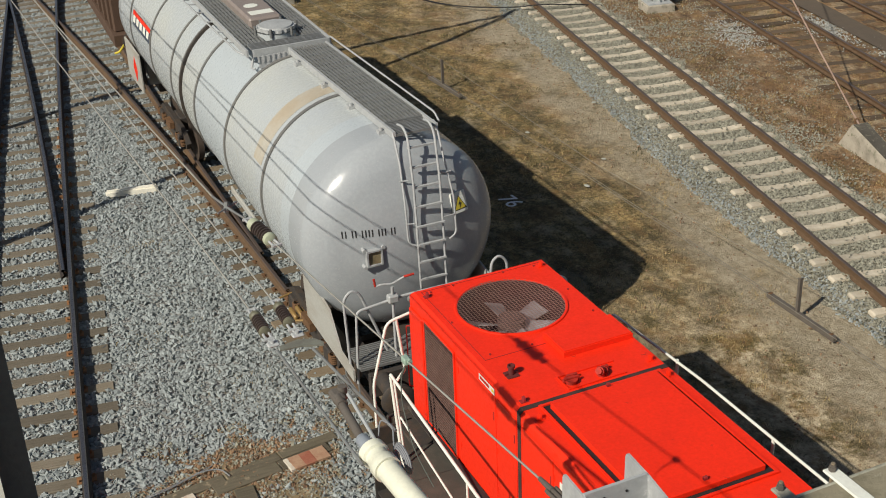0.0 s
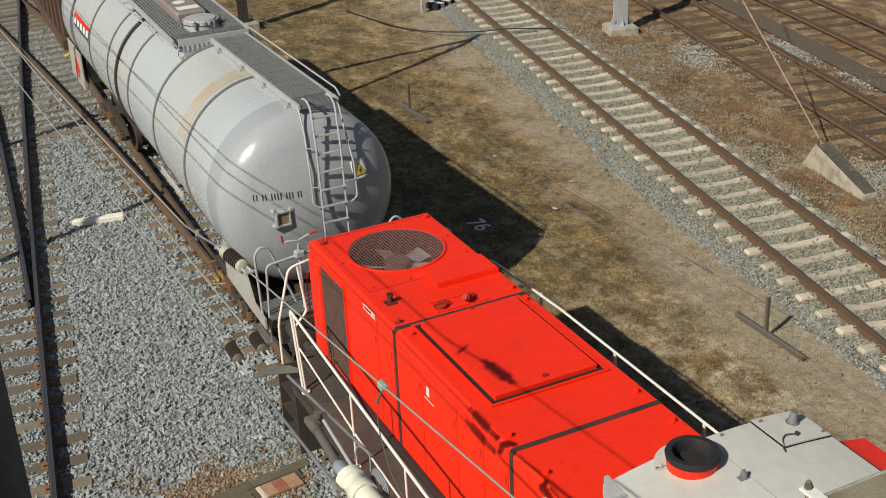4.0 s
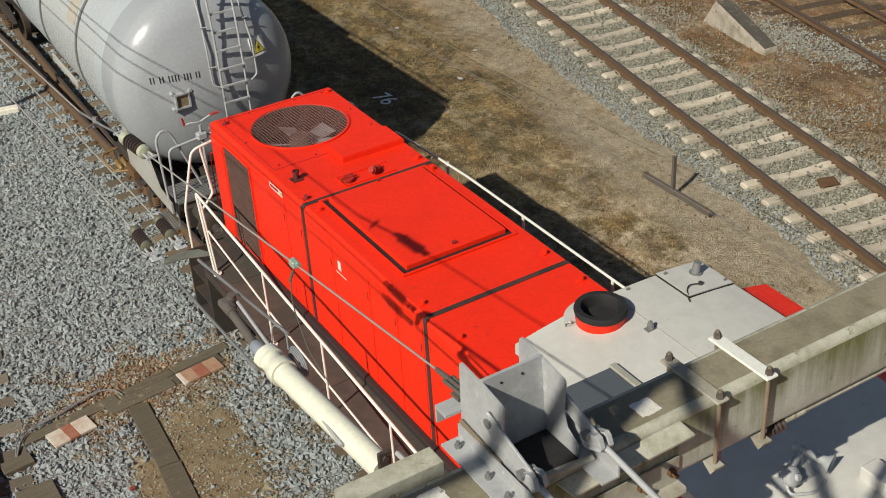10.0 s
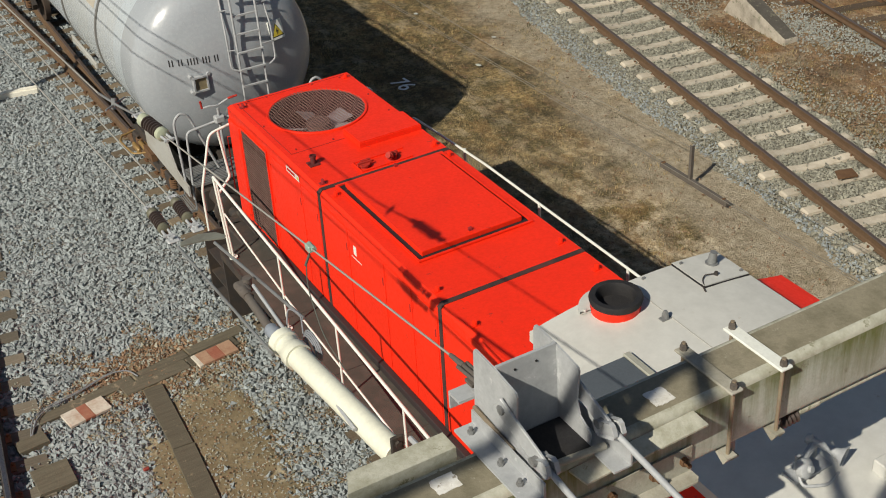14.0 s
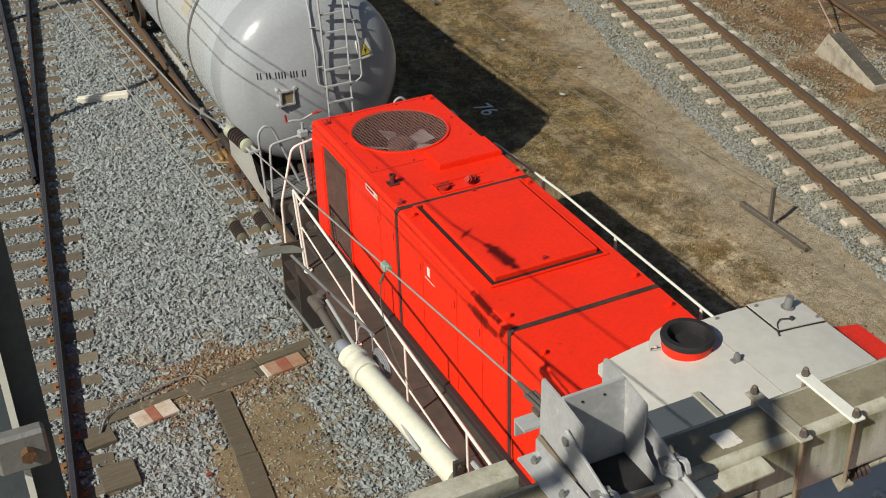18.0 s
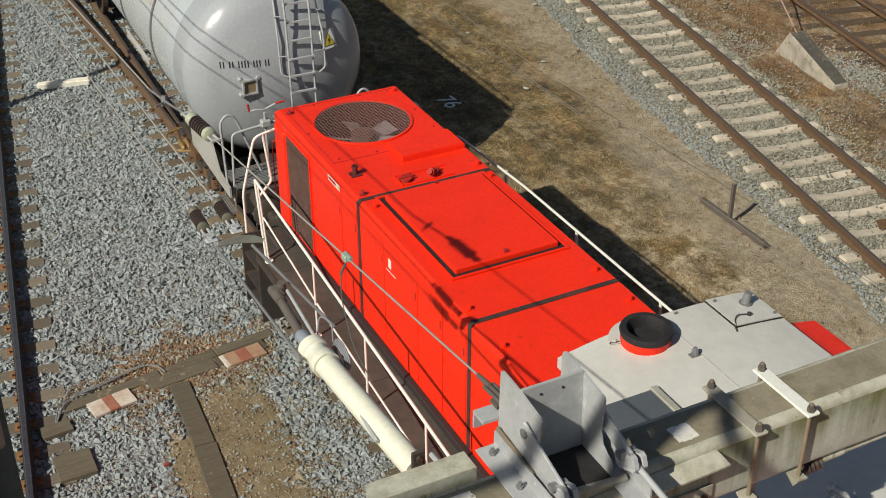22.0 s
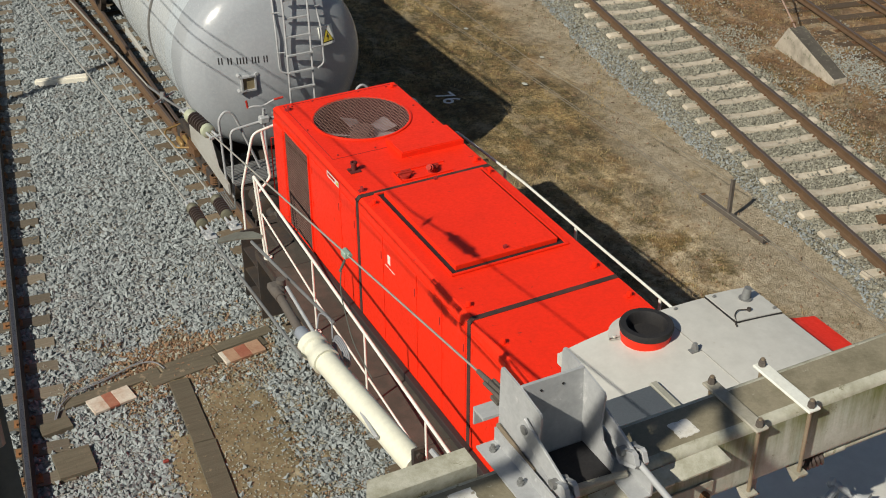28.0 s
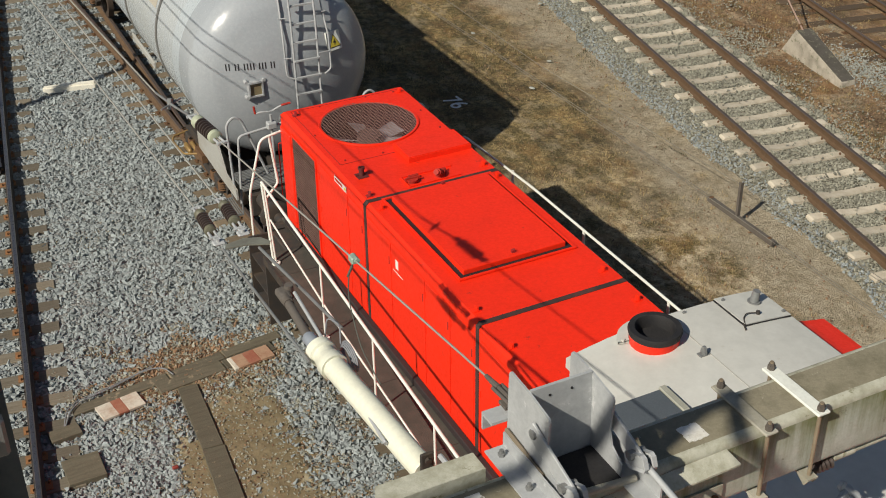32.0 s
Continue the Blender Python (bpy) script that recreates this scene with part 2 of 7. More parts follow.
def ground_material():
    """Dry grass, sand and rusty dirt, by large soft patches."""
    m = bpy.data.materials.new("yard_ground")
    m.use_nodes = True
    nt = m.node_tree
    bsdf = nt.nodes["Principled BSDF"]
    co = nt.nodes.new("ShaderNodeTexCoord").outputs["Object"]
    sep = nt.nodes.new("ShaderNodeSeparateXYZ")
    nt.links.new(co, sep.inputs[0])
    x, y = sep.outputs[0], sep.outputs[1]
    wob = math_node(nt, "MULTIPLY", math_node(nt, "SUBTRACT", noise_tex(nt, co, 0.55, 4.0, 0.6), 0.5), 3.4)
    xw = math_node(nt, "ADD", math_node(nt, "SUBTRACT", x, math_node(nt, "MULTIPLY", y, 0.06)), wob)
    patch = noise_tex(nt, co, 0.8, 7.0, 0.68)
    clump = noise_tex(nt, co, 1.45, 8.0, 0.74)
    mid = noise_tex(nt, co, 6.5, 6.0, 0.75)
    fine = noise_tex(nt, co, 34.0, 4.0, 0.75)
    grit = noise_tex(nt, co, 120.0, 2.0, 0.8)
    grass = mix_rgb(nt, ramp(nt, mid, 0.42, 0.58), (0.140, 0.094, 0.034), (0.335, 0.24, 0.102))
    tuft = noise_tex(nt, co, 13.0, 5.0, 0.7)
    grass = mix_rgb(nt, ramp(nt, tuft, 0.50, 0.40, 0, 0.7), grass, (0.085, 0.060, 0.020))
    grass = mix_rgb(nt, math_node(nt, "MULTIPLY", ramp(nt, clump, 0.56, 0.49, 0, 0.92), ramp(nt, mid, 0.62, 0.46, 0.4, 1.0)), grass, (0.066, 0.052, 0.016))
    grass = mix_rgb(nt, ramp(nt, fine, 0.50, 0.74, 0, 0.6), grass, (0.40, 0.30, 0.15))
    sand = mix_rgb(nt, ramp(nt, mid, 0.40, 0.62), (0.255, 0.180, 0.100), (0.40, 0.305, 0.185))
    sand = mix_rgb(nt, math_node(nt, "MULTIPLY", ramp(nt, clump, 0.50, 0.42, 0, 0.85), ramp(nt, tuft, 0.62, 0.42, 0.3, 1.0)), sand, (0.115, 0.084, 0.036))
    rust = mix_rgb(nt, ramp(nt, mid, 0.38, 0.66), (0.165, 0.098, 0.050), (0.29, 0.20, 0.115))
    rust = mix_rgb(nt, ramp(nt, clump, 0.52, 0.45, 0, 0.8), rust, (0.20, 0.105, 0.042))
    rust = mix_rgb(nt, ramp(nt, patch, 0.54, 0.60, 0, 0.75), rust, (0.36, 0.29, 0.19))
    rust = mix_rgb(nt, ramp(nt, tuft, 0.48, 0.38, 0, 0.65), rust, (0.085, 0.058, 0.03))
    pale = mix_rgb(nt, ramp(nt, mid, 0.40, 0.60), (0.29, 0.225, 0.135), (0.52, 0.44, 0.305))
    lane = math_node(nt, "MULTIPLY", math_node(nt, "MULTIPLY", ramp(nt, xw, 6.6, 7.6), ramp(nt, xw, 10.5, 8.6)), ramp(nt, patch, 0.43, 0.52))
    c = mix_rgb(nt, lane, grass, sand)
    c = mix_rgb(nt, math_node(nt, "MULTIPLY", ramp(nt, patch, 0.58, 0.63), 0.6), c, sand)
    c = mix_rgb(nt, math_node(nt, "MULTIPLY", math_node(nt, "MULTIPLY", math_node(nt, "MULTIPLY", ramp(nt, y, 3.0, -1.5), ramp(nt, xw, 4.2, 5.6, 0.45, 1.0)), ramp(nt, clump, 0.43, 0.52)), 0.95), c, pale)
    c = mix_rgb(nt, ramp(nt, xw, 10.4, 11.6), c, rust)
    c = mix_rgb(nt, math_node(nt, "MULTIPLY", ramp(nt, xw, 1.5, 0.0), 0.85), c, (0.20, 0.17, 0.125))
    c = mix_rgb(nt, ramp(nt, fine, 0.48, 0.30, 0, 0.55), c, (0.045, 0.036, 0.018))
    c = mix_rgb(nt, ramp(nt, grit, 0.62, 0.74, 0, 0.4), c, (0.48, 0.41, 0.29))
    tint = noise_tex(nt, co, 2.3, 7.0, 0.72, (1.0, 0.6, 1.0))
    c = mix_rgb(nt, ramp(nt, tint, 0.52, 0.60, 0, 0.55), c, (0.185, 0.105, 0.036))
    c = mix_rgb(nt, ramp(nt, tint, 0.46, 0.38, 0, 0.5), c, (0.37, 0.30, 0.19))
    broad = noise_tex(nt, co, 0.75, 9.0, 0.78, (1.5, 0.8, 1.0))
    hsv = nt.nodes.new("ShaderNodeHueSaturation")
    nt.links.new(c, hsv.inputs["Color"])
    nt.links.new(ramp(nt, broad, 0.36, 0.64, 0.52, 1.62), hsv.inputs["Value"])
    c = hsv.outputs[0]
    verge = math_node(nt, "ADD", math_node(nt, "SUBTRACT", x, math_node(nt, "MULTIPLY", y, 0.183)), math_node(nt, "MULTIPLY", wob, 0.42))
    verge = math_node(nt, "MULTIPLY", math_node(nt, "MULTIPLY", ramp(nt, verge, 5.95, 6.55), ramp(nt, verge, 8.6, 8.0)), ramp(nt, patch, 0.34, 0.50, 0.35, 0.92))
    c = mix_rgb(nt, verge, c, mix_rgb(nt, ramp(nt, mid, 0.36, 0.62), (0.27, 0.225, 0.145), (0.44, 0.375, 0.27)))
    nt.links.new(c, bsdf.inputs["Base Color"])
    bsdf.inputs["Roughness"].default_value = 0.95
    b = nt.nodes.new("ShaderNodeBump")
    b.inputs["Strength"].default_value, b.inputs["Distance"].default_value = 0.9, 0.03
    nt.links.new(math_node(nt, "ADD", math_node(nt, "ADD", fine, math_node(nt, "MULTIPLY", tuft, 1.6)), math_node(nt, "MULTIPLY", grit, 0.4)), b.inputs["Height"])
    nt.links.new(b.outputs[0], bsdf.inputs["Normal"])
    return m


GROUND = ground_material()
for one in (RED, RED_DARK, BLACK, STRAP, DECK, DARK_STEEL, WHITE):
    one.node_tree.nodes["Principled BSDF"].inputs["Specular IOR Level"].default_value = 0.25


def bed_material(name, dark, light):
    """The bed between loose stones: fine gravel, coloured darker for the gaps' shade."""
    m = bpy.data.materials.new(name)
    m.use_nodes = True
    nt = m.node_tree
    bsdf = nt.nodes["Principled BSDF"]
    co = nt.nodes.new("ShaderNodeTexCoord").outputs["Object"]
    v = nt.nodes.new("ShaderNodeTexVoronoi")
    v.inputs["Scale"].default_value = 26.0
    nt.links.new(co, v.inputs["Vector"])
    grey = nt.nodes.new("ShaderNodeSeparateXYZ")
    nt.links.new(v.outputs["Color"], grey.inputs[0])
    c = mix_rgb(nt, grey.outputs[0], dark, light)
    c = mix_rgb(nt, ramp(nt, noise_tex(nt, co, 1.2, 5), 0.5, 0.7, 0, 0.6), c, tuple(k * 0.7 for k in light))
    nt.links.new(c, bsdf.inputs["Base Color"])
    bsdf.inputs["Roughness"].default_value = 0.95
    b = nt.nodes.new("ShaderNodeBump")
    b.invert = True
    b.inputs["Strength"].default_value, b.inputs["Distance"].default_value = 1.0, 0.03
    nt.links.new(v.outputs["Distance"], b.inputs["Height"])
    nt.links.new(b.outputs[0], bsdf.inputs["Normal"])
    return m


BED = bed_material("gravel_bed", (0.14, 0.14, 0.132), (0.28, 0.28, 0.265))
BED_OLD = bed_material("old_gravel_bed", (0.13, 0.12, 0.085), (0.26, 0.245, 0.19))


def glass_material():
    m = bpy.data.materials.new("window_glass")
    m.use_nodes = True
    b = m.node_tree.nodes["Principled BSDF"]
    b.inputs["Base Color"].default_value = (0.05, 0.06, 0.065, 1)
    b.inputs["Roughness"].default_value = 0.05
    return m


GLASS = glass_material()


# ---- mesh helpers ----
def finish(bm, name, mat, smooth=False, sharp=40.0):
    me = bpy.data.meshes.new(name)
    bmesh.ops.recalc_face_normals(bm, faces=bm.faces)
    if smooth:
        for f in bm.faces:
            f.smooth = True
        for e in bm.edges:
            if len(e.link_faces) == 2 and e.calc_face_angle(0.0) > radians(sharp):
                e.smooth = False
    bm.to_mesh(me)
    bm.free()
    for one in mat if isinstance(mat, (list, tuple)) else [mat]:
        me.materials.append(one)
    return me


def part(name, bm, mat, parent, label="", smooth=False):
    """Links a bmesh as one mesh object under a thing or a part."""
    ob = new(name, finish(bm, name, mat, smooth))
    ob.parent = parent
    if label:
        ob["label"] = label
    return ob


def thing(name, label, category, group="", kind="", at=None):
    ob = new(name)
    ob.empty_display_size = 0.3
    if at is not None:
        ob.matrix_basis = at
    return tagged(ob, label, category, group, kind)


def box(bm, x0, x1, y0, y1, z0, z1, bevel=0.0, m=None, seg=1):
    c = Vector(((x0 + x1) / 2, (y0 + y1) / 2, (z0 + z1) / 2))
    t = Matrix.Translation(c) @ Matrix.Diagonal((x1 - x0, y1 - y0, z1 - z0, 1))
    vs = bmesh.ops.create_cube(bm, size=1.0, matrix=t)["verts"]
    if bevel:
        es = list({e for v in vs for e in v.link_edges})
        got = bmesh.ops.bevel(bm, geom=es, offset=bevel, segments=seg, profile=0.5, affect="EDGES")
        vs = list({v for f in got["faces"] for v in f.verts} | {v for v in vs if v.is_valid})
    if m is not None:
        bmesh.ops.transform(bm, matrix=m, verts=vs)
    return vs


def rod(bm, a, b, r, seg=10, r2=None):
    a, b = Vector(a), Vector(b)
    d = b - a
    m = Matrix.Translation((a + b) / 2) @ d.to_track_quat("Z", "Y").to_matrix().to_4x4()
    bmesh.ops.create_cone(bm, cap_ends=True, segments=seg, radius1=r, radius2=r if r2 is None else r2, depth=d.length, matrix=m)


def sweep(bm, pts, r, seg=8):
    """A round bar along a line of points."""
    pts = [Vector(p) for p in pts]
    rings, side = [], None
    for i, p in enumerate(pts):
        d = (pts[min(i + 1, len(pts) - 1)] - pts[max(i - 1, 0)]).normalized()
        if side is None:
            side = d.orthogonal().normalized()
        side = (side - d * side.dot(d)).normalized()
        up = d.cross(side)
        k = 1.0
        if 0 < i < len(pts) - 1:
            k = 1.0 / max(0.5, math.cos((pts[i + 1] - p).angle(p - pts[i - 1]) / 2))
        rings.append([bm.verts.new(p + (side * math.cos(2 * math.pi * j / seg) + up * math.sin(2 * math.pi * j / seg)) * r * k) for j in range(seg)])
    for a, b in zip(rings, rings[1:]):
        for j in range(seg):
            bm.faces.new((a[j], a[(j + 1) % seg], b[(j + 1) % seg], b[j]))
    bm.faces.new(rings[0][::-1])
    bm.faces.new(rings[-1])


def bend(pts, r=0.08, n=4):
    """Rounds the corners of a line of points."""
    pts = [Vector(p) for p in pts]
    out = [pts[0]]
    for a, b, c in zip(pts, pts[1:], pts[2:]):
        p, q = b + (a - b).normalized() * min(r, (a - b).length * 0.45), b + (c - b).normalized() * min(r, (c - b).length * 0.45)
        out += [p.lerp(b, t).lerp(b.lerp(q, t), t) for t in [i / n for i in range(n + 1)]]
    return out + [pts[-1]]


def lathe(bm, profile, m, seg=32, arc=2 * math.pi):
    """Turns (radius, height) pairs round the z axis of m."""
    full = arc > 6.28
    n = seg if full else seg + 1
    rings = [[bm.verts.new(m @ Vector((r * math.cos(arc * j / seg), r * math.sin(arc * j / seg), h))) for j in range(n)] if r > 1e-6 else [bm.verts.new(m @ Vector((0, 0, h)))] for r, h in profile]
    for a, b in zip(rings, rings[1:]):
        for j in range(seg):
            k = (j + 1) % n
            loop = [v for v in (a[j % len(a)], a[k % len(a)], b[k % len(b)], b[j % len(b)])]
            seen = list(dict.fromkeys(loop))
            if len(seen) > 2:
                bm.faces.new(seen)


def sheet(bm, corners, t=0.0):
    """A flat plate from its corners, t thick against its normal."""
    vs = [bm.verts.new(Vector(c)) for c in corners]
    f = bm.faces.new(vs)
    if t:
        bm.normal_update()
        n = f.normal.copy()
        got = bmesh.ops.extrude_face_region(bm, geom=[f])
        bmesh.ops.translate(bm, verts=[g for g in got["geom"] if isinstance(g, bmesh.types.BMVert)], vec=-n * t)


def prism(bm, outline, axis, lo, hi):
    """Extrudes a 2D outline along an axis: 'x' takes (y, z), 'y' takes (x, z), 'z' takes (x, y)."""
    def at(p, v):
        return {"x": (v, p[0], p[1]), "y": (p[0], v, p[1]), "z": (p[0], p[1], v)}[axis]
    a = [bm.verts.new(at(p, lo)) for p in outline]
    b = [bm.verts.new(at(p, hi)) for p in outline]
    bm.faces.new(a[::-1])
    bm.faces.new(b)
    for i in range(len(a)):
        j = (i + 1) % len(a)
        bm.faces.new((a[i], a[j], b[j], b[i]))


def B():
    return bmesh.new()


# ---- ground, ballast and tracks ----
def main_x(y):
    return 0.04 - 0.0014 * y * y if y > 0 else 0.04


def train_x(y):
    return 0.04 + 0.0010 * y * y if y > 0 else 0.04


def left_x(y):
    return -5.735 + 0.138 * y + 0.0004 * y * y


def branch_x(y):
    return -4.69 + 0.098 * (y - 9.0) - 0.0009 * (y - 9.0) ** 2


def right_x(y):
    return 9.20 + 0.183 * y + 0.0001 * y * y


def far_x(y):
    return 16.02 + 0.205 * (y - 9.5)


def farther_x(y):
    return 20.08 + 0.178 * (y - 11.0)


def heading(fx, y):
    return math.atan2(fx(y + 0.05) - fx(y - 0.05), 0.1)


def axis_line(near, step_near, lo, hi):
    out, v, s = [], near[0], step_near
    while v < near[1]:
        out.append(v)
        v += step_near
    out.append(near[1])
    v, s = near[1], step_near
    while v < hi:
        s *= 1.5
        v += s
        out.append(min(v, hi))
    v, s = near[0], step_near
    while v > lo:
        s *= 1.5
        v -= s
        out.insert(0, max(v, lo))
    return out


def build_ground():
    xs = axis_line((-9.0, 24.0), 0.22, -900, 900)
    ys = axis_line((-8.0, 28.0), 0.22, -900, 900)
    verts = []
    for yv in ys:
        for xv in xs:
            h = -0.085 + 0.05 * noise.noise(Vector((xv * 0.35, yv * 0.35, 1))) + 0.035 * noise.noise(Vector((xv * 1.3, yv * 1.3, 5))) + 0.02 * noise.noise(Vector((xv * 3.1, yv * 3.1, 9)))
            u = abs(xv - right_x(yv))
            if u < 2.6 or (-9 < xv < 1.8):
                h = min(h, -0.10)
            verts.append((xv, yv, h))
    n = len(xs)
    faces = [(j * n + i, j * n + i + 1, (j + 1) * n + i + 1, (j + 1) * n + i) for j in range(len(ys) - 1) for i in range(n - 1)]
    me = bpy.data.meshes.new("ground")
    me.from_pydata(verts, [], faces)
    for p in me.polygons:
        p.use_smooth = True
    me.materials.append(GROUND)
    tagged(new("ground", me), "dry brown grass and sandy dirt of a rail yard", "ground", kind="structure")


build_ground()


def bed_strip(name, label, left, right, y0, y1, mat, step=0.5, nx=24, slope=0.5, rough=0.03):
    """A strip of gravel bed between two edges, sloping off at them."""
    bm = B()
    rows, yv = [], y0
    while yv <= y1 + 1e-6:
        a, b = left(yv), right(yv)
        row = []
        for i in range(nx + 1):
            xv = a + (b - a) * i / nx
            edge = min(xv - a, b - xv)
            h = -0.035 - 0.13 * max(0.0, 1 - edge / slope) + rough * noise.noise(Vector((xv * 1.7, yv * 1.7, 3)))
            row.append(bm.verts.new((xv, yv, h)))
        rows.append(row)
        yv += step
    for a, b in zip(rows, rows[1:]):
        for i in range(nx):
            bm.faces.new((a[i], a[i + 1], b[i + 1], b[i]))
    ob = new(name, finish(bm, name, mat, True))
    return tagged(ob, label, "gravel", kind="structure")


def edge_wave(y, k):
    return 0.22 * noise.noise(Vector((k, y * 0.6, 2.0))) + 0.08 * noise.noise(Vector((k, y * 2.3, 7.0)))


bed_strip("gravel_bed", "grey crushed-stone gravel between the tracks", lambda y: -11.0, lambda y: 1.75 + edge_wave(y, 1), -14, 60, BED, 0.4, 40)
bed_strip("ballast_bed", "pale grey ballast under the concrete-sleeper track", lambda y: right_x(y) - 1.62 - 0.40 * min(1, max(0, (y + 2) / 7)) + edge_wave(y, 4), lambda y: right_x(y) + 1.55 + edge_wave(y, 9), -16, 60, BED_OLD, 0.4, 20)


# rail: foot, web and head, swept along its line
RAIL_OUTLINE = [(-0.07, 0.0), (0.07, 0.0), (0.07, 0.012), (0.02, 0.03), (0.010, 0.045), (0.010, 0.115), (0.034, 0.128), (0.036, 0.158), (0.026, 0.17), (-0.026, 0.17), (-0.036, 0.158), (-0.034, 0.128), (-0.010, 0.115), (-0.010, 0.045), (-0.02, 0.03), (-0.07, 0.012)]


def rail(parent, fx, off, y0, y1, mats, step=1.5, tall=1.0):
    bm = B()
    rings, yv = [], y0
    while yv <= y1 + 1e-6:
        h = heading(fx, yv)
        c, s = math.cos(h), math.sin(h)
        px, py = fx(yv) + off * c, yv - off * s
        rings.append([bm.verts.new((px + u * c, py - u * s, w * tall + 0.004)) for u, w in RAIL_OUTLINE])
        yv += step
    n = len(RAIL_OUTLINE)
    for a, b in zip(rings, rings[1:]):
        for j in range(n):
            f = bm.faces.new((a[j], a[(j + 1) % n], b[(j + 1) % n], b[j]))
            f.material_index = 1 if j in (8, 9) or j == 7 else 0
    return part("rail", bm, mats, parent)


def sleeper_mesh(name, half, width, height, mat, waist=0.0, plates=True, fixings=RUSTY):
    bm = B()
    if waist:
        prof = [(-half, 0.0), (-half + 0.04, 0.025), (-0.55, 0.022), (-0.3, 0.022 - waist * 0.7), (0.0, 0.022 - waist), (0.3, 0.022 - waist * 0.7), (0.55, 0.022), (half - 0.04, 0.025), (half, 0.0), (half, -height), (-half, -height)]
        prism(bm, prof, "y", -width / 2, width / 2)
    else:
        box(bm, -half, half, -width / 2, width / 2, -height, 0.0, 0.012)
    for f in bm.faces:
        f.material_index = 0
    if plates:
        old = set(bm.faces)
        for s in (-1, 1):
            box(bm, s * 0.753 - 0.14, s * 0.753 + 0.14, -0.08, 0.08, -0.01, 0.014)
            for q in (-0.105, 0.105):
                rod(bm, (s * 0.753 + q, 0.04 * (1 if q > 0 else -1), 0.01), (s * 0.753 + q, 0.04 * (1 if q > 0 else -1), 0.055), 0.020, 6)
        for f in bm.faces:
            if f not in old:
                f.material_index = 1
    return finish(bm, name, [mat, fixings])


def track(name, label, fx, y0, y1, first, spacing, mesh, rails, mats, lift=0.0, tall=1.0, until=99.0):
    t = thing(name, label, "railway track", kind="structure")
    for off in rails:
        rail(t, fx, off, y0, y1, mats, 1.5, tall)
    yv = first
    r = random.Random(name)
    while yv < min(y1, until):
        if yv > y0:
            ob = new("sleeper", mesh)
            ob.parent = t
            ob.matrix_basis = Matrix.Translation((fx(yv) + r.uniform(-0.03, 0.03), yv, lift + r.uniform(-0.012, 0.006))) @ Matrix.Rotation(-heading(fx, yv) + r.uniform(-0.012, 0.012), 4, "Z")
        yv += spacing
    return t


FAR_SLEEPER = sleeper_mesh("sleeper", 1.30, 0.25, 0.16, surface("dark_sleeper_wood", (0.095, 0.070, 0.045), (0.15, 0.085, 0.045), 0.9, 0, 3, 0.8, 40, 0.5, streak=(1, 9, 9), per_piece=0.3))
LEFT_SLEEPER = sleeper_mesh("sleeper", 1.30, 0.25, 0.16, WOOD, 0.0, True, RUST_STAIN)
RUST_SLEEPER = sleeper_mesh("sleeper", 1.30, 0.25, 0.16, WOOD_RUST)
CONCRETE_SLEEPER = sleeper_mesh("sleeper", 1.13, 0.195, 0.18, CONCRETE, 0.035)
turnout = track("track_1", "railway track with dark worn rails on wooden sleepers", left_x, -6, 40, -5.8, 0.60, LEFT_SLEEPER, (-0.753, 0.753), (RAIL_DARK, RAIL_TOP), 0.0, 1.2, 15.4)
track("track_2", "railway track under the train on stained wooden sleepers", main_x, -14, 42, -13.8, 0.60, RUST_SLEEPER, (-0.753, 0.753), (RAIL_SIDE, RAIL_TOP_RUST), 0.0, 1.0, 15.4)
track("track_3", "railway track with rusty rails on pale concrete sleepers", right_x, -8, 40, 6.49 - 22 * 0.634, 0.634, CONCRETE_SLEEPER, (-0.753, 0.753), (RAIL_SIDE, RAIL_TOP_RUST), 0.0)
track("track_4", "disused rusty track on dark wooden sleepers in dirt", far_x, -6, 40, -5.6, 0.72, FAR_SLEEPER, (-0.753, 0.753), (RAIL_SIDE, RAIL_TOP_RUST), -0.05, 0.7)
track("track_5", "distant rusty track on dark wooden sleepers in dirt", farther_x, -6, 40, -5.6, 0.72, FAR_SLEEPER, (-0.753, 0.753), (RAIL_SIDE, RAIL_TOP_RUST), -0.05, 0.7)
track("track_6", "diverging track of a turnout with dark rails", branch_x, 6.6, 40, 99.0, 0.60, LEFT_SLEEPER, (-0.753, 0.753), (RAIL_DARK, RAIL_TOP))
track("track_7", "switch blades and rusty rails of the turnout under the wagons", train_x, 5.4, 42, 99.0, 0.60, RUST_SLEEPER, (-0.753, 0.753), (RAIL_SIDE, RAIL_TOP_RUST))


def turnout_sleepers():
    """Long timbers under all the rails where the tracks run together."""
    r = random.Random(31)
    yv = 15.7
    while yv < 38:
        a, b = min(left_x(yv), branch_x(yv)) - 1.25, main_x(yv) + 1.35
        mid = r.uniform(-2.5, -1.5)
        for lo, hi in ((a, mid - 0.03), (mid + 0.03, b)):
            bm = B()
            h = (hi - lo) / 2
            box(bm, -h + r.uniform(-0.06, 0.06), h, -0.125, 0.125, -0.16, 0.0, 0.012)
            ob = new("sleeper", finish(bm, "sleeper", [WOOD if r.random() < 0.6 else WOOD_RUST]))
            ob.parent = turnout
            ob.matrix_basis = Matrix.Translation(((lo + hi) / 2, yv + 0.03 * ((lo + hi) / 2 + 2), r.uniform(-0.008, 0.008))) @ Matrix.Rotation(0.03 + r.uniform(-0.008, 0.008), 4, "Z")
        yv += 0.60


turnout_sleepers()


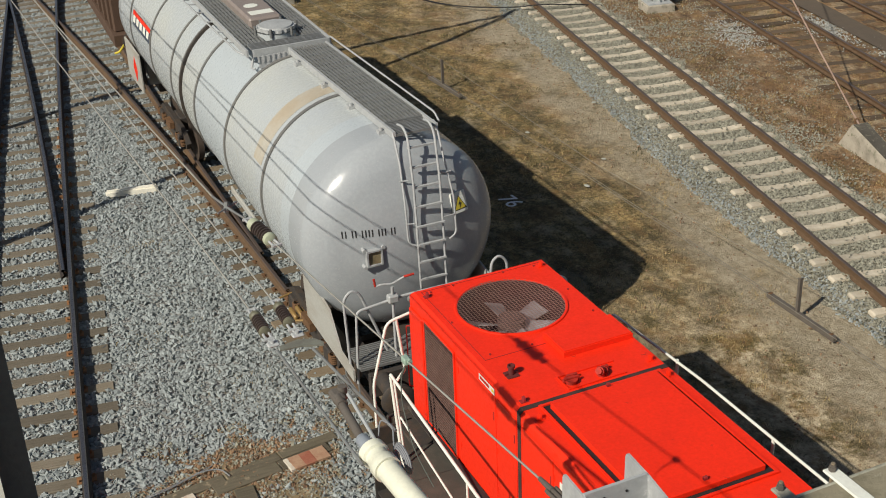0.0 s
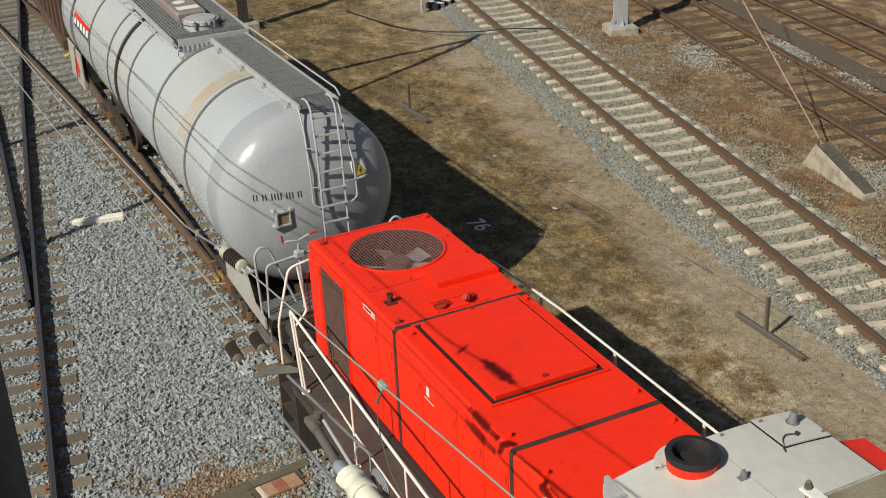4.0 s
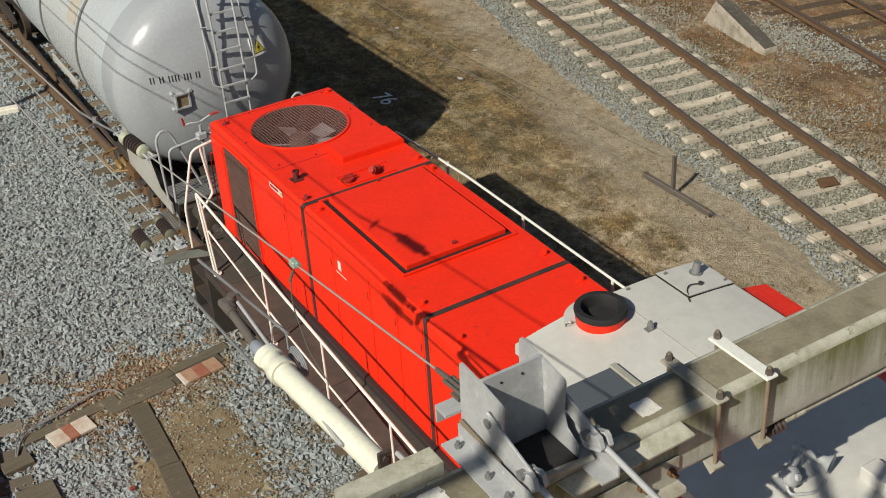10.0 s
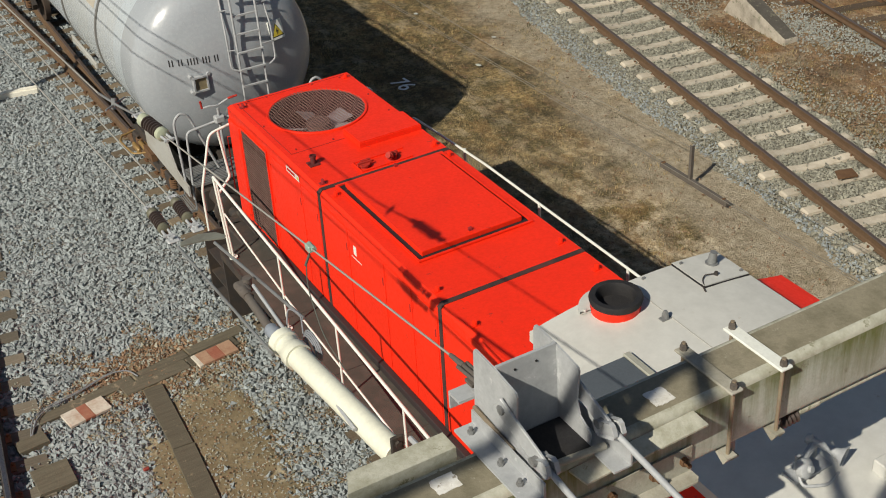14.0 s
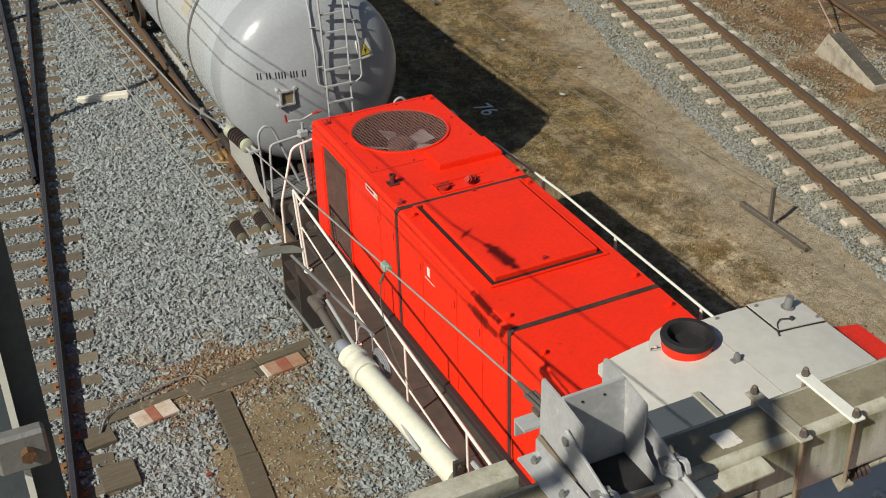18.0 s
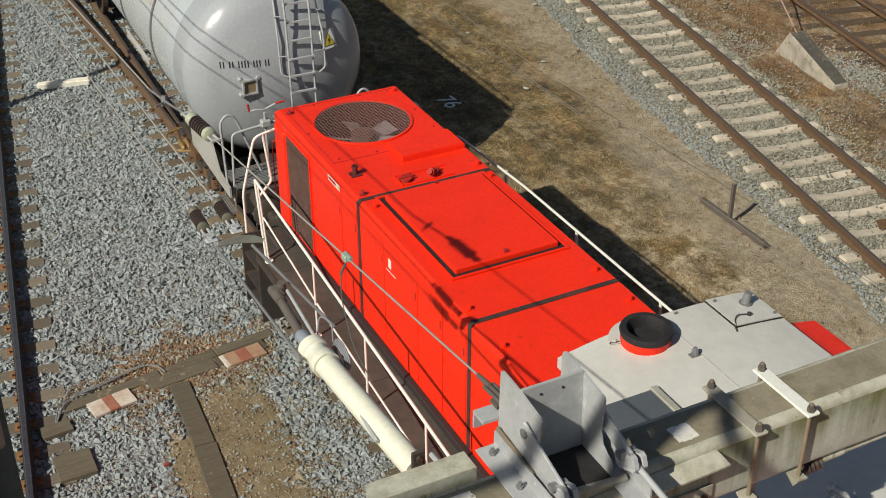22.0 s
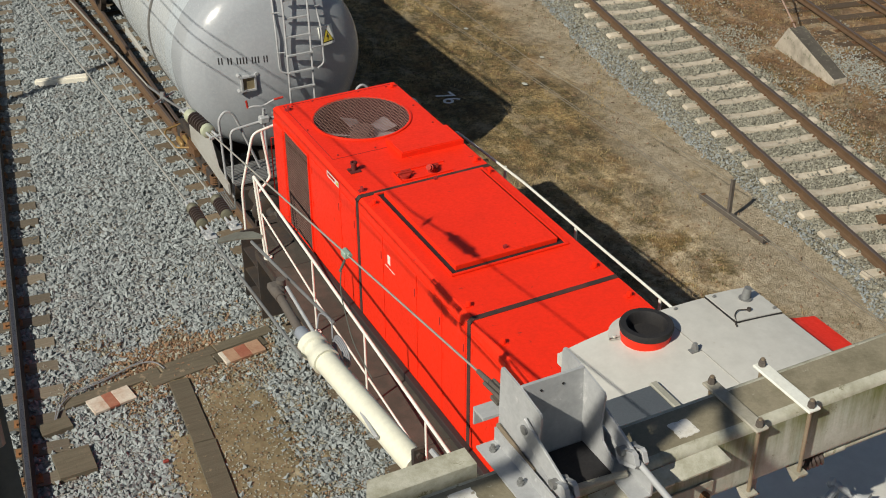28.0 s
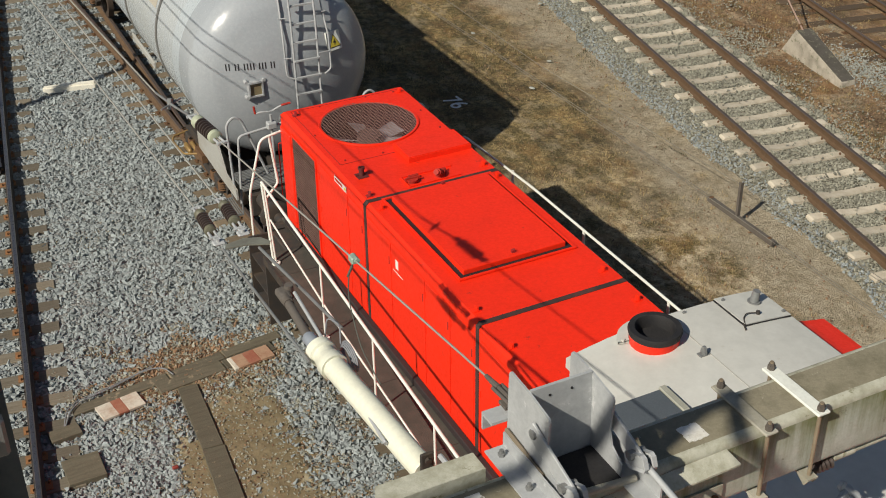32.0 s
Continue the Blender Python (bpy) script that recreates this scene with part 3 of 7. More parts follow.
def on_sleeper(fx, first, spacing, half, x, y, margin=0.0):
    u = x - np.vectorize(fx)(y)
    v = np.abs((y - first + spacing / 2) % spacing - spacing / 2)
    return (np.abs(u) < half + margin) & (v < 0.135 + margin)


def near_rail(fx, x, y):
    u = np.abs(x - np.vectorize(fx)(y))
    return np.abs(u - 0.753) < 0.085


def stones(name, label, x, y, z, size, mat, rng):
    """Loose broken stones at the places given, as one mesh."""
    base = np.array([(1, 0, 0), (-1, 0, 0), (0, 1, 0), (0, -1, 0), (0, 0, 1), (0, 0, -1)])
    tri = np.array([(0, 2, 4), (2, 1, 4), (1, 3, 4), (3, 0, 4), (2, 0, 5), (1, 2, 5), (3, 1, 5), (0, 3, 5)])
    n = len(x)
    v = base[None] * rng.uniform(0.75, 1.2, (n, 6, 1)) + rng.normal(0, 0.21, (n, 6, 3))
    v = v * np.stack([rng.uniform(1.0, 1.45, n), rng.uniform(0.75, 1.1, n), rng.uniform(0.55, 0.9, n)], 1)[:, None]
    q = rng.normal(size=(n, 4)) * np.array([1, 0.36, 0.36, 1])
    q /= np.linalg.norm(q, axis=1)[:, None]
    w, a, b, c = q.T
    rot = np.stack([1 - 2 * (b * b + c * c), 2 * (a * b - c * w), 2 * (a * c + b * w), 2 * (a * b + c * w), 1 - 2 * (a * a + c * c), 2 * (b * c - a * w), 2 * (a * c - b * w), 2 * (b * c + a * w), 1 - 2 * (a * a + b * b)], 1).reshape(n, 3, 3)
    v = np.einsum("nij,nkj->nki", rot, v) * (size / 2)[:, None, None] + np.stack([x, y, z], 1)[:, None]
    f = (tri[None] + (np.arange(n) * 6)[:, None, None]).reshape(-1)
    me = bpy.data.meshes.new(name)
    me.vertices.add(n * 6)
    me.vertices.foreach_set("co", v.astype(np.float32).reshape(-1))
    me.loops.add(len(f))
    me.loops.foreach_set("vertex_index", f.astype(np.int32))
    me.polygons.add(len(f) // 3)
    me.polygons.foreach_set("loop_start", np.arange(0, len(f), 3, dtype=np.int32))
    me.update(calc_edges=True)
    me.shade_flat()
    me.materials.append(mat)
    return tagged(new(name, me), label, "gravel", kind="stuff")


STONE_SPILL = surface("spilled_stone", (0.30, 0.31, 0.275), (0.22, 0.225, 0.19), 0.85, 0, 14, 0.6, 90, 0.2, islands=0.3)
STONE_PALE = surface("pale_heap_stone", (0.37, 0.375, 0.345), (0.27, 0.275, 0.25), 0.85, 0, 14, 0.6, 90, 0.2, islands=0.3)


def dirt_patch(x, y):
    """How bare the ground is by the plank crossing, 0 to 1."""
    a = np.exp(-(((x + 2.80) / 1.15) ** 2 + ((y + 0.80) / 0.66) ** 2) ** 2)
    b = np.exp(-(((x + 2.52 - 0.06 * (y + 2)) / 0.64) ** 2 + ((y + 3.1) / 2.2) ** 2) ** 2)
    c = np.exp(-(((x + 3.38) / 0.30) ** 2 + ((y + 3.0) / 1.0) ** 2) ** 2)
    return np.maximum(np.maximum(a, b), c)


def on_planks(x, y):
    """Where the boards of the foot crossing lie."""
    long = (np.abs(x - np.interp(y, [-4.6, -2.55, -1.14], [-3.28, -3.10, -3.02])) < 0.165) & (y < -1.1)
    far = (np.abs(y - np.interp(x, [-4.58, -1.44], [-0.97, -0.55])) < 0.115) & (x > -4.6) & (x < -1.42)
    near = (np.abs(y - np.interp(x, [-3.4, -1.62], [-1.02, -0.78])) < 0.135) & (x > -3.42) & (x < -1.6)
    return long | far | near


def broken(x, y):
    """Ragged edges at three scales for the bare patch."""
    return np.array([0.62 * noise.noise(Vector((p * 2.0, q * 2.0, 4))) + 0.36 * noise.noise(Vector((p * 6, q * 6, 8))) + 0.22 * noise.noise(Vector((p * 15, q * 15, 2))) for p, q in zip(np.ravel(x), np.ravel(y))])


def scatter_left():
    rng = np.random.default_rng(11)
    n = 128000
    y = -5.0 + 31.0 * rng.random(n) ** 1.35
    x = np.vectorize(left_x)(y) - 1.1 + rng.random(n) * (np.vectorize(train_x)(y) + 0.62 - np.vectorize(left_x)(y) + 1.1)
    wide = y > 15.4
    keep = ~(on_sleeper(left_x, -5.8, 0.60, 1.30, x, y + (x - np.vectorize(left_x)(y)) * 0.138, -0.01) & ~wide & (rng.random(n) > 0.025))
    keep &= ~(on_sleeper(main_x, -13.8, 0.60, 1.30, x, y, -0.02) & ~wide & (rng.random(n) > 0.04))
    keep &= ~(wide & (np.abs((y - 0.03 * (x + 2) - 15.7 + 0.3) % 0.6 - 0.3) < 0.135) & (rng.random(n) > 0.03))
    keep &= ~near_rail(branch_x, x, y) | (y < 6.6)
    keep &= ~near_rail(left_x, x, y) & ~near_rail(main_x, x, y) & ~near_rail(train_x, x, y)
    keep &= (dirt_patch(x, y) + broken(x, y)) < 0.42 + 0.9 * (rng.random(n) - 0.5)
    keep &= ~on_planks(x, y) | (rng.random(n) < 0.02)
    x, y = x[keep], y[keep]
    size = rng.uniform(0.050, 0.098, len(x)) * rng.uniform(0.8, 1.1, len(x))
    z = -0.034 + rng.normal(0, 0.012, len(x)) + 0.010 * (size > 0.07)
    stones("gravel_stones", "loose grey crushed stone covering the bed", x, y, z, size, STONE, rng)
    m = 42000
    x, y = rng.uniform(-4.7, -1.0, m), rng.uniform(-4.9, 0.5, m)
    d = dirt_patch(x, y) + broken(x, y)
    near = np.exp(-((y + 0.7) / 0.75) ** 2) * np.exp(-((x + 2.8) / 1.4) ** 4)
    keep = (d > 0.12) & (~on_planks(x, y) | (rng.random(m) < 0.08)) & (rng.random(m) < 0.28 + 0.75 * near + 0.35 * (d < 0.55))
    x, y, near = x[keep], y[keep], near[keep]
    size = rng.uniform(0.016, 0.058, len(x)) * (0.75 + 0.65 * near)
    z = -0.012 + rng.normal(0, 0.008, len(x))
    red = rng.random(len(x)) < 0.25 + 0.5 * near
    stones("rusty_stones", "small rust-brown stones scattered over bare dirt", x[red], y[red], z[red], size[red], STONE_RUST, rng)
    stones("sandy_stones", "small sandy grey stones scattered over bare dirt", x[~red], y[~red], z[~red], size[~red], STONE_OLD, rng)


def scatter_right():
    rng = np.random.default_rng(12)
    n = 98000
    y = -7.0 + 31.0 * rng.random(n) ** 1.1
    u = rng.uniform(-2.15, 1.75, n)
    x = np.vectorize(right_x)(y) + u
    on = on_sleeper(right_x, 6.49 - 22 * 0.634, 0.634, 1.16, x, y + u * 0.18, -0.02)
    band = (np.abs(u) > 0.83) & (np.abs(u) < 0.89)
    inner = np.abs(u) < 0.62
    keep = ~(on & ~band & (rng.random(n) > np.where(inner, 0.04, 0.02)))
    keep &= ~near_rail(right_x, x, y)
    e = np.array([noise.noise(Vector((a * 1.3, b * 1.3, 8))) for a, b in zip(x, y)]) * 0.5
    keep &= (u < 1.35 + e) & (u > -1.45 - 0.40 * np.clip((y + 2) / 7, 0, 1) + e * 0.4)
    x, y, u, lying = x[keep], y[keep], u[keep], on[keep]
    size = rng.uniform(0.032, 0.064, len(x))
    z = -0.026 - 0.24 * np.clip(-u - 1.2 - 0.35 * np.clip((y + 2) / 7, 0, 1), 0, 1) - 0.2 * np.clip(u - 1.1, 0, 1) + rng.normal(0, 0.012, len(x))
    z = np.where(lying, 0.026, z)
    fresh = (u < -1.18 - 0.25 * np.clip((y + 2) / 7, 0, 1) + 0.35 * rng.normal(size=len(x)) * 0.6) & (rng.random(len(x)) < 0.6)
    stones("ballast_stones", "loose olive grey ballast stones beside the rails", x[~fresh], y[~fresh], z[~fresh], size[~fresh], STONE_OLD, rng)
    stones("shoulder_stones", "blue-grey stones on the ballast shoulder", x[fresh], y[fresh], z[fresh], size[fresh], STONE, rng)
    # spilled heaps and pebbles in the dirt beyond
    heaps = ((15.2, 12.1, 0.75, 1.6), (17.5, 11.2, 0.6, 1.5), (17.6, 8.3, 0.5, 1.1), (13.1, 2.9, 0.6, 1.3), (13.5, 1.4, 0.7, 1.2))
    X, Y = [], []
    for cx, cy, rx, ry in heaps:
        a, b = rng.normal(0, 0.5, 900), rng.normal(0, 0.5, 900)
        X.append(cx + a * rx + b * ry * 0.2)
        Y.append(cy + b * ry)
    X, Y = np.concatenate(X), np.concatenate(Y)
    Z, size, far = np.full(4500, -0.06) + rng.random(4500) * 0.03, rng.uniform(0.03, 0.06, 4500), Y > 6.0
    stones("spilled_stones", "small heaps of pale grey stones in rusty dirt", X[far], Y[far], Z[far], size[far], STONE_PALE, rng)
    stones("spilled_gravel", "grey gravel spilled round the anchor block", X[~far], Y[~far], Z[~far], size[~far], STONE_SPILL, rng)
    # gravel run out beyond the track, mixed with rusty dirt
    m = 42000
    y = rng.uniform(-6.0, 20.0, m)
    u = 1.2 + 3.4 * rng.random(m) ** 1.8
    x = np.vectorize(right_x)(y) + u
    g = np.array([noise.noise(Vector((a * 0.7, b * 0.7, 5))) + 0.5 * noise.noise(Vector((a * 2.2, b * 2.2, 9))) for a, b in zip(x, y)])
    keep = (g + 0.9 * rng.random(m) > 0.55) & ~near_rail(far_x, x, y) & (x < np.vectorize(far_x)(y) + 0.9)
    x, y, g = x[keep], y[keep], g[keep]
    size = rng.uniform(0.022, 0.058, len(x))
    red = rng.random(len(x)) < 0.45 - 0.5 * g
    z = -0.075 + rng.random(len(x)) * 0.02
    stones("verge_stones", "olive grey gravel run out beside the track", x[~red], y[~red], z[~red], size[~red], STONE_OLD, rng)
    stones("rusty_verge_stones", "rust-brown gravel mixed into the verge", x[red], y[red], z[red], size[red], STONE_RUST, rng)
    m = 9000
    x, y = rng.uniform(3.0, 14.5, m), rng.uniform(-6, 20, m)
    keep = (x < np.vectorize(right_x)(y) - 1.7) | (x > np.vectorize(right_x)(y) + 1.2)
    x, y = x[keep], y[keep]
    stones("pebbles", "scattered pebbles and crumbs on the dirt", x, y, np.full(len(x), -0.07), rng.uniform(0.012, 0.05, len(x)), STONE_RUST, rng)


scatter_left()
scatter_right()


def dirt_sheet():
    """Bare sandy dirt by the plank crossing."""
    bm = B()
    grid = {}
    n, m = 130, 230
    for j in range(m + 1):
        for i in range(n + 1):
            x, y = -4.3 + 3.0 * i / n, -5.2 + 5.9 * j / m
            d = float(dirt_patch(np.array(x), np.array(y))) + float(broken(x, y)[0])
            h = -0.075 + 0.062 * min(1.0, max(0.0, (d - 0.05) / 0.5)) + 0.016 * noise.noise(Vector((x * 4, y * 4, 6))) + 0.008 * noise.noise(Vector((x * 14, y * 14, 6)))
            grid[i, j] = bm.verts.new((x, y, h))
    for j in range(m):
        for i in range(n):
            bm.faces.new((grid[i, j], grid[i + 1, j], grid[i + 1, j + 1], grid[i, j + 1]))
    mat = surface("sandy_dirt", (0.215, 0.168, 0.095), (0.125, 0.092, 0.046), 0.95, 0, 3.0, 0.9, 24, 0.8, spots=((0.38, 0.325, 0.215), 1.5, 0.58))
    tagged(new("dirt_patch", finish(bm, "dirt_patch", mat, True)), "bare sandy and rusty dirt by the plank crossing", "ground", kind="structure")


dirt_sheet()




def dry_grass(name, label, seed, count, mat, tall, place):
    """Thin dry blades in loose clumps, as one mesh."""
    rng = np.random.default_rng(seed)
    x, y = rng.uniform(2.2, 20.0, count), rng.uniform(-7.0, 26.0, count)
    keep = place(x, y, rng)
    x, y = x[keep], y[keep]
    k = 9
    n = len(x) * k
    x, y = np.repeat(x, k) + rng.normal(0, 0.045, n), np.repeat(y, k) + rng.normal(0, 0.045, n)
    a = rng.uniform(0, 2 * math.pi, n)
    h = tall * rng.uniform(0.35, 1.0, n)
    lean = h * rng.uniform(0.4, 1.9, n)
    b = a + rng.normal(0, 0.4, n) + math.pi / 2
    w = rng.uniform(0.003, 0.007, n)
    base = np.stack([x, y, np.full(n, -0.09)], 1)
    side = np.stack([np.cos(a), np.sin(a), np.zeros(n)], 1) * w[:, None]
    tip = base + np.stack([np.cos(b) * lean, np.sin(b) * lean, h + 0.03], 1)
    v = np.stack([base - side, base + side, tip], 1).reshape(-1, 3)
    me = bpy.data.meshes.new(name)
    me.from_pydata(v.tolist(), [], np.arange(n * 3).reshape(-1, 3).tolist())
    me.materials.append(mat)
    tagged(new(name, me), label, "grass", kind="stuff")


def patchy(lo, seed):
    def place(x, y, rng):
        g = np.array([noise.noise(Vector((p * 0.8, q * 0.8, seed))) + 0.6 * noise.noise(Vector((p * 2.4, q * 2.4, seed + 3))) for p, q in zip(x, y)])
        u = x - np.vectorize(right_x)(y)
        lane = np.exp(-((u + 2.6) / 0.8) ** 2)
        return (g + 0.3 * rng.random(len(x)) - 0.5 * lane > lo) & ((u < -1.9) | (u > 1.35)) & (np.abs(x - np.vectorize(farther_x)(y) + 2.1) > 0.9)
    return place


STRAW = surface("dry_straw", (0.36, 0.27, 0.125), (0.24, 0.165, 0.07), 0.85, 0, 2.0, 0.7, 30, 0.0, islands=0.45)
OLIVE = surface("dull_olive_grass", (0.085, 0.078, 0.028), (0.13, 0.10, 0.045), 0.85, 0, 2.0, 0.7, 30, 0.0, islands=0.4)
dry_grass("dry_grass", "thin dry straw-coloured grass on the dirt", 21, 15000, STRAW, 0.042, patchy(-0.05, 1.0))
dry_grass("dull_grass", "short dull olive grass clumps on the dirt", 22, 13000, OLIVE, 0.05, patchy(0.12, 6.0))


def gravel_weeds():
    """Thin yellow weeds between the gravel stones."""
    rng = np.random.default_rng(31)
    spots = ((-3.3, 3.6, 0.5, 0.18), (-2.2, 1.3, 0.35, 0.3), (-2.6, 7.2, 0.4, 0.2), (-1.6, -0.2, 0.3, 0.3), (-3.0, 12.0, 0.5, 0.4))
    x = np.concatenate([rng.normal(a, c, 260) for a, b, c, d in spots])
    y = np.concatenate([rng.normal(b, d, 260) for a, b, c, d in spots])
    n = len(x)
    a = rng.uniform(0, 2 * math.pi, n)
    base = np.stack([x, y, np.full(n, -0.03)], 1)
    side = np.stack([np.cos(a), np.sin(a), np.zeros(n)], 1) * 0.004
    tip = base + np.stack([np.cos(a + 1.5) * 0.05, np.sin(a + 1.5) * 0.05, rng.uniform(0.03, 0.06, n)], 1)
    v = np.stack([base - side, base + side, tip], 1).reshape(-1, 3)
    me = bpy.data.meshes.new("gravel_weeds")
    me.from_pydata(v.tolist(), [], np.arange(n * 3).reshape(-1, 3).tolist())
    me.materials.append(STRAW)
    tagged(new("gravel_weeds", me), "thin dry weeds between the gravel stones", "grass", kind="stuff")


gravel_weeds()
# ---- locomotive ----
loco = thing("locomotive", "bright red diesel locomotive, long hood, white cab roof, on track", "locomotive")
HZ, HX = 3.30, 0.94


def plate_with_hole(bm, x0, x1, y0, y1, z, cx, cy, r, seg=56):
    ang = [2 * math.pi * i / seg for i in range(seg)] + [math.atan2(b - cy, a - cx) % (2 * math.pi) for a in (x0, x1) for b in (y0, y1)]
    ang = sorted(ang)
    inner, outer = [], []
    for a in ang:
        c, s = math.cos(a), math.sin(a)
        k = min(((x1 - cx) / c if c > 1e-9 else (x0 - cx) / c if c < -1e-9 else 1e9), ((y1 - cy) / s if s > 1e-9 else (y0 - cy) / s if s < -1e-9 else 1e9))
        inner.append(bm.verts.new((cx + r * c, cy + r * s, z)))
        outer.append(bm.verts.new((cx + k * c, cy + k * s, z)))
    n = len(ang)
    for i in range(n):
        j = (i + 1) % n
        bm.faces.new((inner[i], outer[i], outer[j], inner[j]))
    return inner


CAP_RED = surface("grimy_red_paint", (0.46, 0.032, 0.020), (0.16, 0.025, 0.02), 0.6, 0, 14, 0.6)
CAP_RED.node_tree.nodes["Principled BSDF"].inputs["Specular IOR Level"].default_value = 0.2


def build_hood():
    # shell: sides with chamfered top edges, ends, and a top open at the fan
    c = 0.045
    bm = B()
    for s in (-1, 1):
        sheet(bm, [(s * HX, -7.9, 1.55), (s * HX, 0, 1.55), (s * HX, 0, HZ - c), (s * HX, -7.9, HZ - c)])
        sheet(bm, [(s * HX, -7.9, HZ - c), (s * HX, 0, HZ - c), (s * (HX - c), -c, HZ), (s * (HX - c), -7.9, HZ)])
    sheet(bm, [(-HX, 0, 1.55), (HX, 0, 1.55), (HX, 0, HZ - c), (-HX, 0, HZ - c)])
    sheet(bm, [(-HX, 0, HZ - c), (HX, 0, HZ - c), (HX - c, -c, HZ), (-HX + c, -c, HZ)])
    sheet(bm, [(-HX, -7.9, 1.55), (HX, -7.9, 1.55), (HX, -7.9, HZ - c), (HX - c, -7.9, HZ), (-HX + c, -7.9, HZ), (-HX, -7.9, HZ - c)])
    ring = plate_with_hole(bm, -HX + c, HX - c, -1.95, -c, HZ, 0.0, -0.93, 0.65)
    sheet(bm, [(-HX + c, -7.9, HZ), (HX - c, -7.9, HZ), (HX - c, -1.95, HZ), (-HX + c, -1.95, HZ)])
    bmesh.ops.remove_doubles(bm, verts=bm.verts, dist=0.0005)
    hood = part("hood", bm, RED, loco, "bright red sheet-metal engine hood")
    # fan: well, blades, hub, guard
    bm = B()
    lathe(bm, [(0.65, HZ), (0.65, HZ - 0.55), (0.0, HZ - 0.55)], pose(0, -0.93, 0), 48)
    part("fan_well", bm, surface("dark_fan_well", (0.05, 0.012, 0.012), (0.018, 0.013, 0.012), 0.8, 0, 4, 0.8), hood, smooth=True)
    bm = B()
    lathe(bm, [(0.655, HZ + 0.002), (0.655, HZ + 0.018), (0.665, HZ + 0.022), (0.685, HZ + 0.018), (0.69, HZ + 0.002)], pose(0, -0.93, 0), 64)
    part("fan_rim", bm, RED, hood, smooth=True)
    fan = new("fan")
    fan.parent = hood
    bm = B()
    rod(bm, (0, -0.93, HZ - 0.40), (0, -0.93, HZ - 0.16), 0.17, 24)
    rod(bm, (0, -0.93, HZ - 0.16), (0, -0.93, HZ - 0.13), 0.12, 20)
    part("hub", bm, surface("dusty_motor", (0.12, 0.075, 0.065), None, 0.7, 0, 6, 0.5), fan)
    blade_mat = surface("fan_blade_alloy", (0.40, 0.38, 0.40), (0.05, 0.035, 0.035), 0.45, 0.2, 3.2, 1.0)
    for i in range(6):
        a = radians(60 * i + 25)
        bm = B()
        pts = []
        for rr, tilt, w in ((0.16, 0.55, 0.07), (0.40, 0.42, 0.10), (0.60, 0.30, 0.12)):
            d, n = Vector((math.cos(a), math.sin(a), 0)), Vector((-math.sin(a), math.cos(a), 0))
            mid = Vector((0, -0.93, HZ - 0.27)) + d * rr
            pts.append((mid - n * w - Vector((0, 0, w * tilt)), mid + n * w + Vector((0, 0, w * tilt))))
        for (p, q), (r, s) in zip(pts, pts[1:]):
            sheet(bm, [p, r, s, q], 0.012)
        part("fan_blade", bm, blade_mat, fan)
    bm = B()
    n = 30
    for i in range(-n // 2, n // 2 + 1):
        u = i * 1.30 / n
        h = math.sqrt(max(0.0, 0.66 ** 2 - u * u))
        if h > 0.05:
            rod(bm, (u, -0.93 - h, HZ + 0.012), (u, -0.93 + h, HZ + 0.012), 0.0042, 4)
            rod(bm, (-h, -0.93 + u, HZ + 0.018), (h, -0.93 + u, HZ + 0.018), 0.0026, 4)
    guard = part("fan_guard", bm, surface("guard_wire", (0.33, 0.19, 0.16), (0.22, 0.11, 0.09), 0.6, 0.2, 8, 0.5), hood, "red-brown wire guard over the fan")
    guard["kind"] = "stuff"
    # raised air box behind the fan
    bm = B()
    prism(bm, [(-0.02, -2.25), (0.88, -2.25), (0.88, -1.76), (-0.02, -1.76)], "z", HZ - 0.01, HZ + 0.078)
    bmesh.ops.bevel(bm, geom=[e for e in bm.edges if e.calc_length() > 0.2], offset=0.012, segments=2, affect="EDGES")
    part("air_box", bm, RED, hood)
    # seam round the fan cover: thin panel joint and bolts
    bm = B()
    for a, b in (((-0.82, -0.10), (0.82, -0.10)), ((-0.82, -1.88), (-0.05, -1.88)), ((-0.82, -1.88), (-0.82, -0.10))):
        x0, x1 = sorted((a[0], b[0]))
        y0, y1 = sorted((a[1], b[1]))
        box(bm, x0 - 0.003, x1 + 0.003, y0 - 0.003, y1 + 0.003, HZ, HZ + 0.004)
    part("panel_joint", bm, RED_DARK, hood)
    for x, y in ((-0.72, -0.16), (0.72, -0.16), (-0.72, -1.80), (-0.2, -1.83), (-0.4, -0.13), (0.3, -0.13), (0.80, -0.9), (-0.8, -0.95), (0.8, -1.5)):
        bm = B()
        rod(bm, (x, y, HZ), (x, y, HZ + 0.016), 0.012, 6)
        part("cover_bolt", bm, RED_DARK, hood)
    # rubber seams over the hood at the module joints
    for y in (-2.92, -5.83):
        bm = B()
        w = 0.035
        box(bm, -HX - 0.006, -HX + 0.004, y - w, y + w, 1.6, HZ - c + 0.004)
        box(bm, HX - 0.004, HX + 0.006, y - w, y + w, 1.6, HZ - c + 0.004)
        box(bm, -HX + c, HX - c, y - w, y + w, HZ - 0.004, HZ + 0.007)
        for s in (-1, 1):
            sheet(bm, [(s * (HX + 0.006), y - w, HZ - c), (s * (HX + 0.006), y + w, HZ - c), (s * (HX - c), y + w, HZ + 0.007), (s * (HX - c), y - w, HZ + 0.007)], 0.01)
        part("joint_strip", bm, STRAP, hood, "dark rubber joint strip")
    # engine hatch in a frame
    bm = B()
    x0, x1, y0, y1 = -0.735, 0.775, -5.03, -2.965
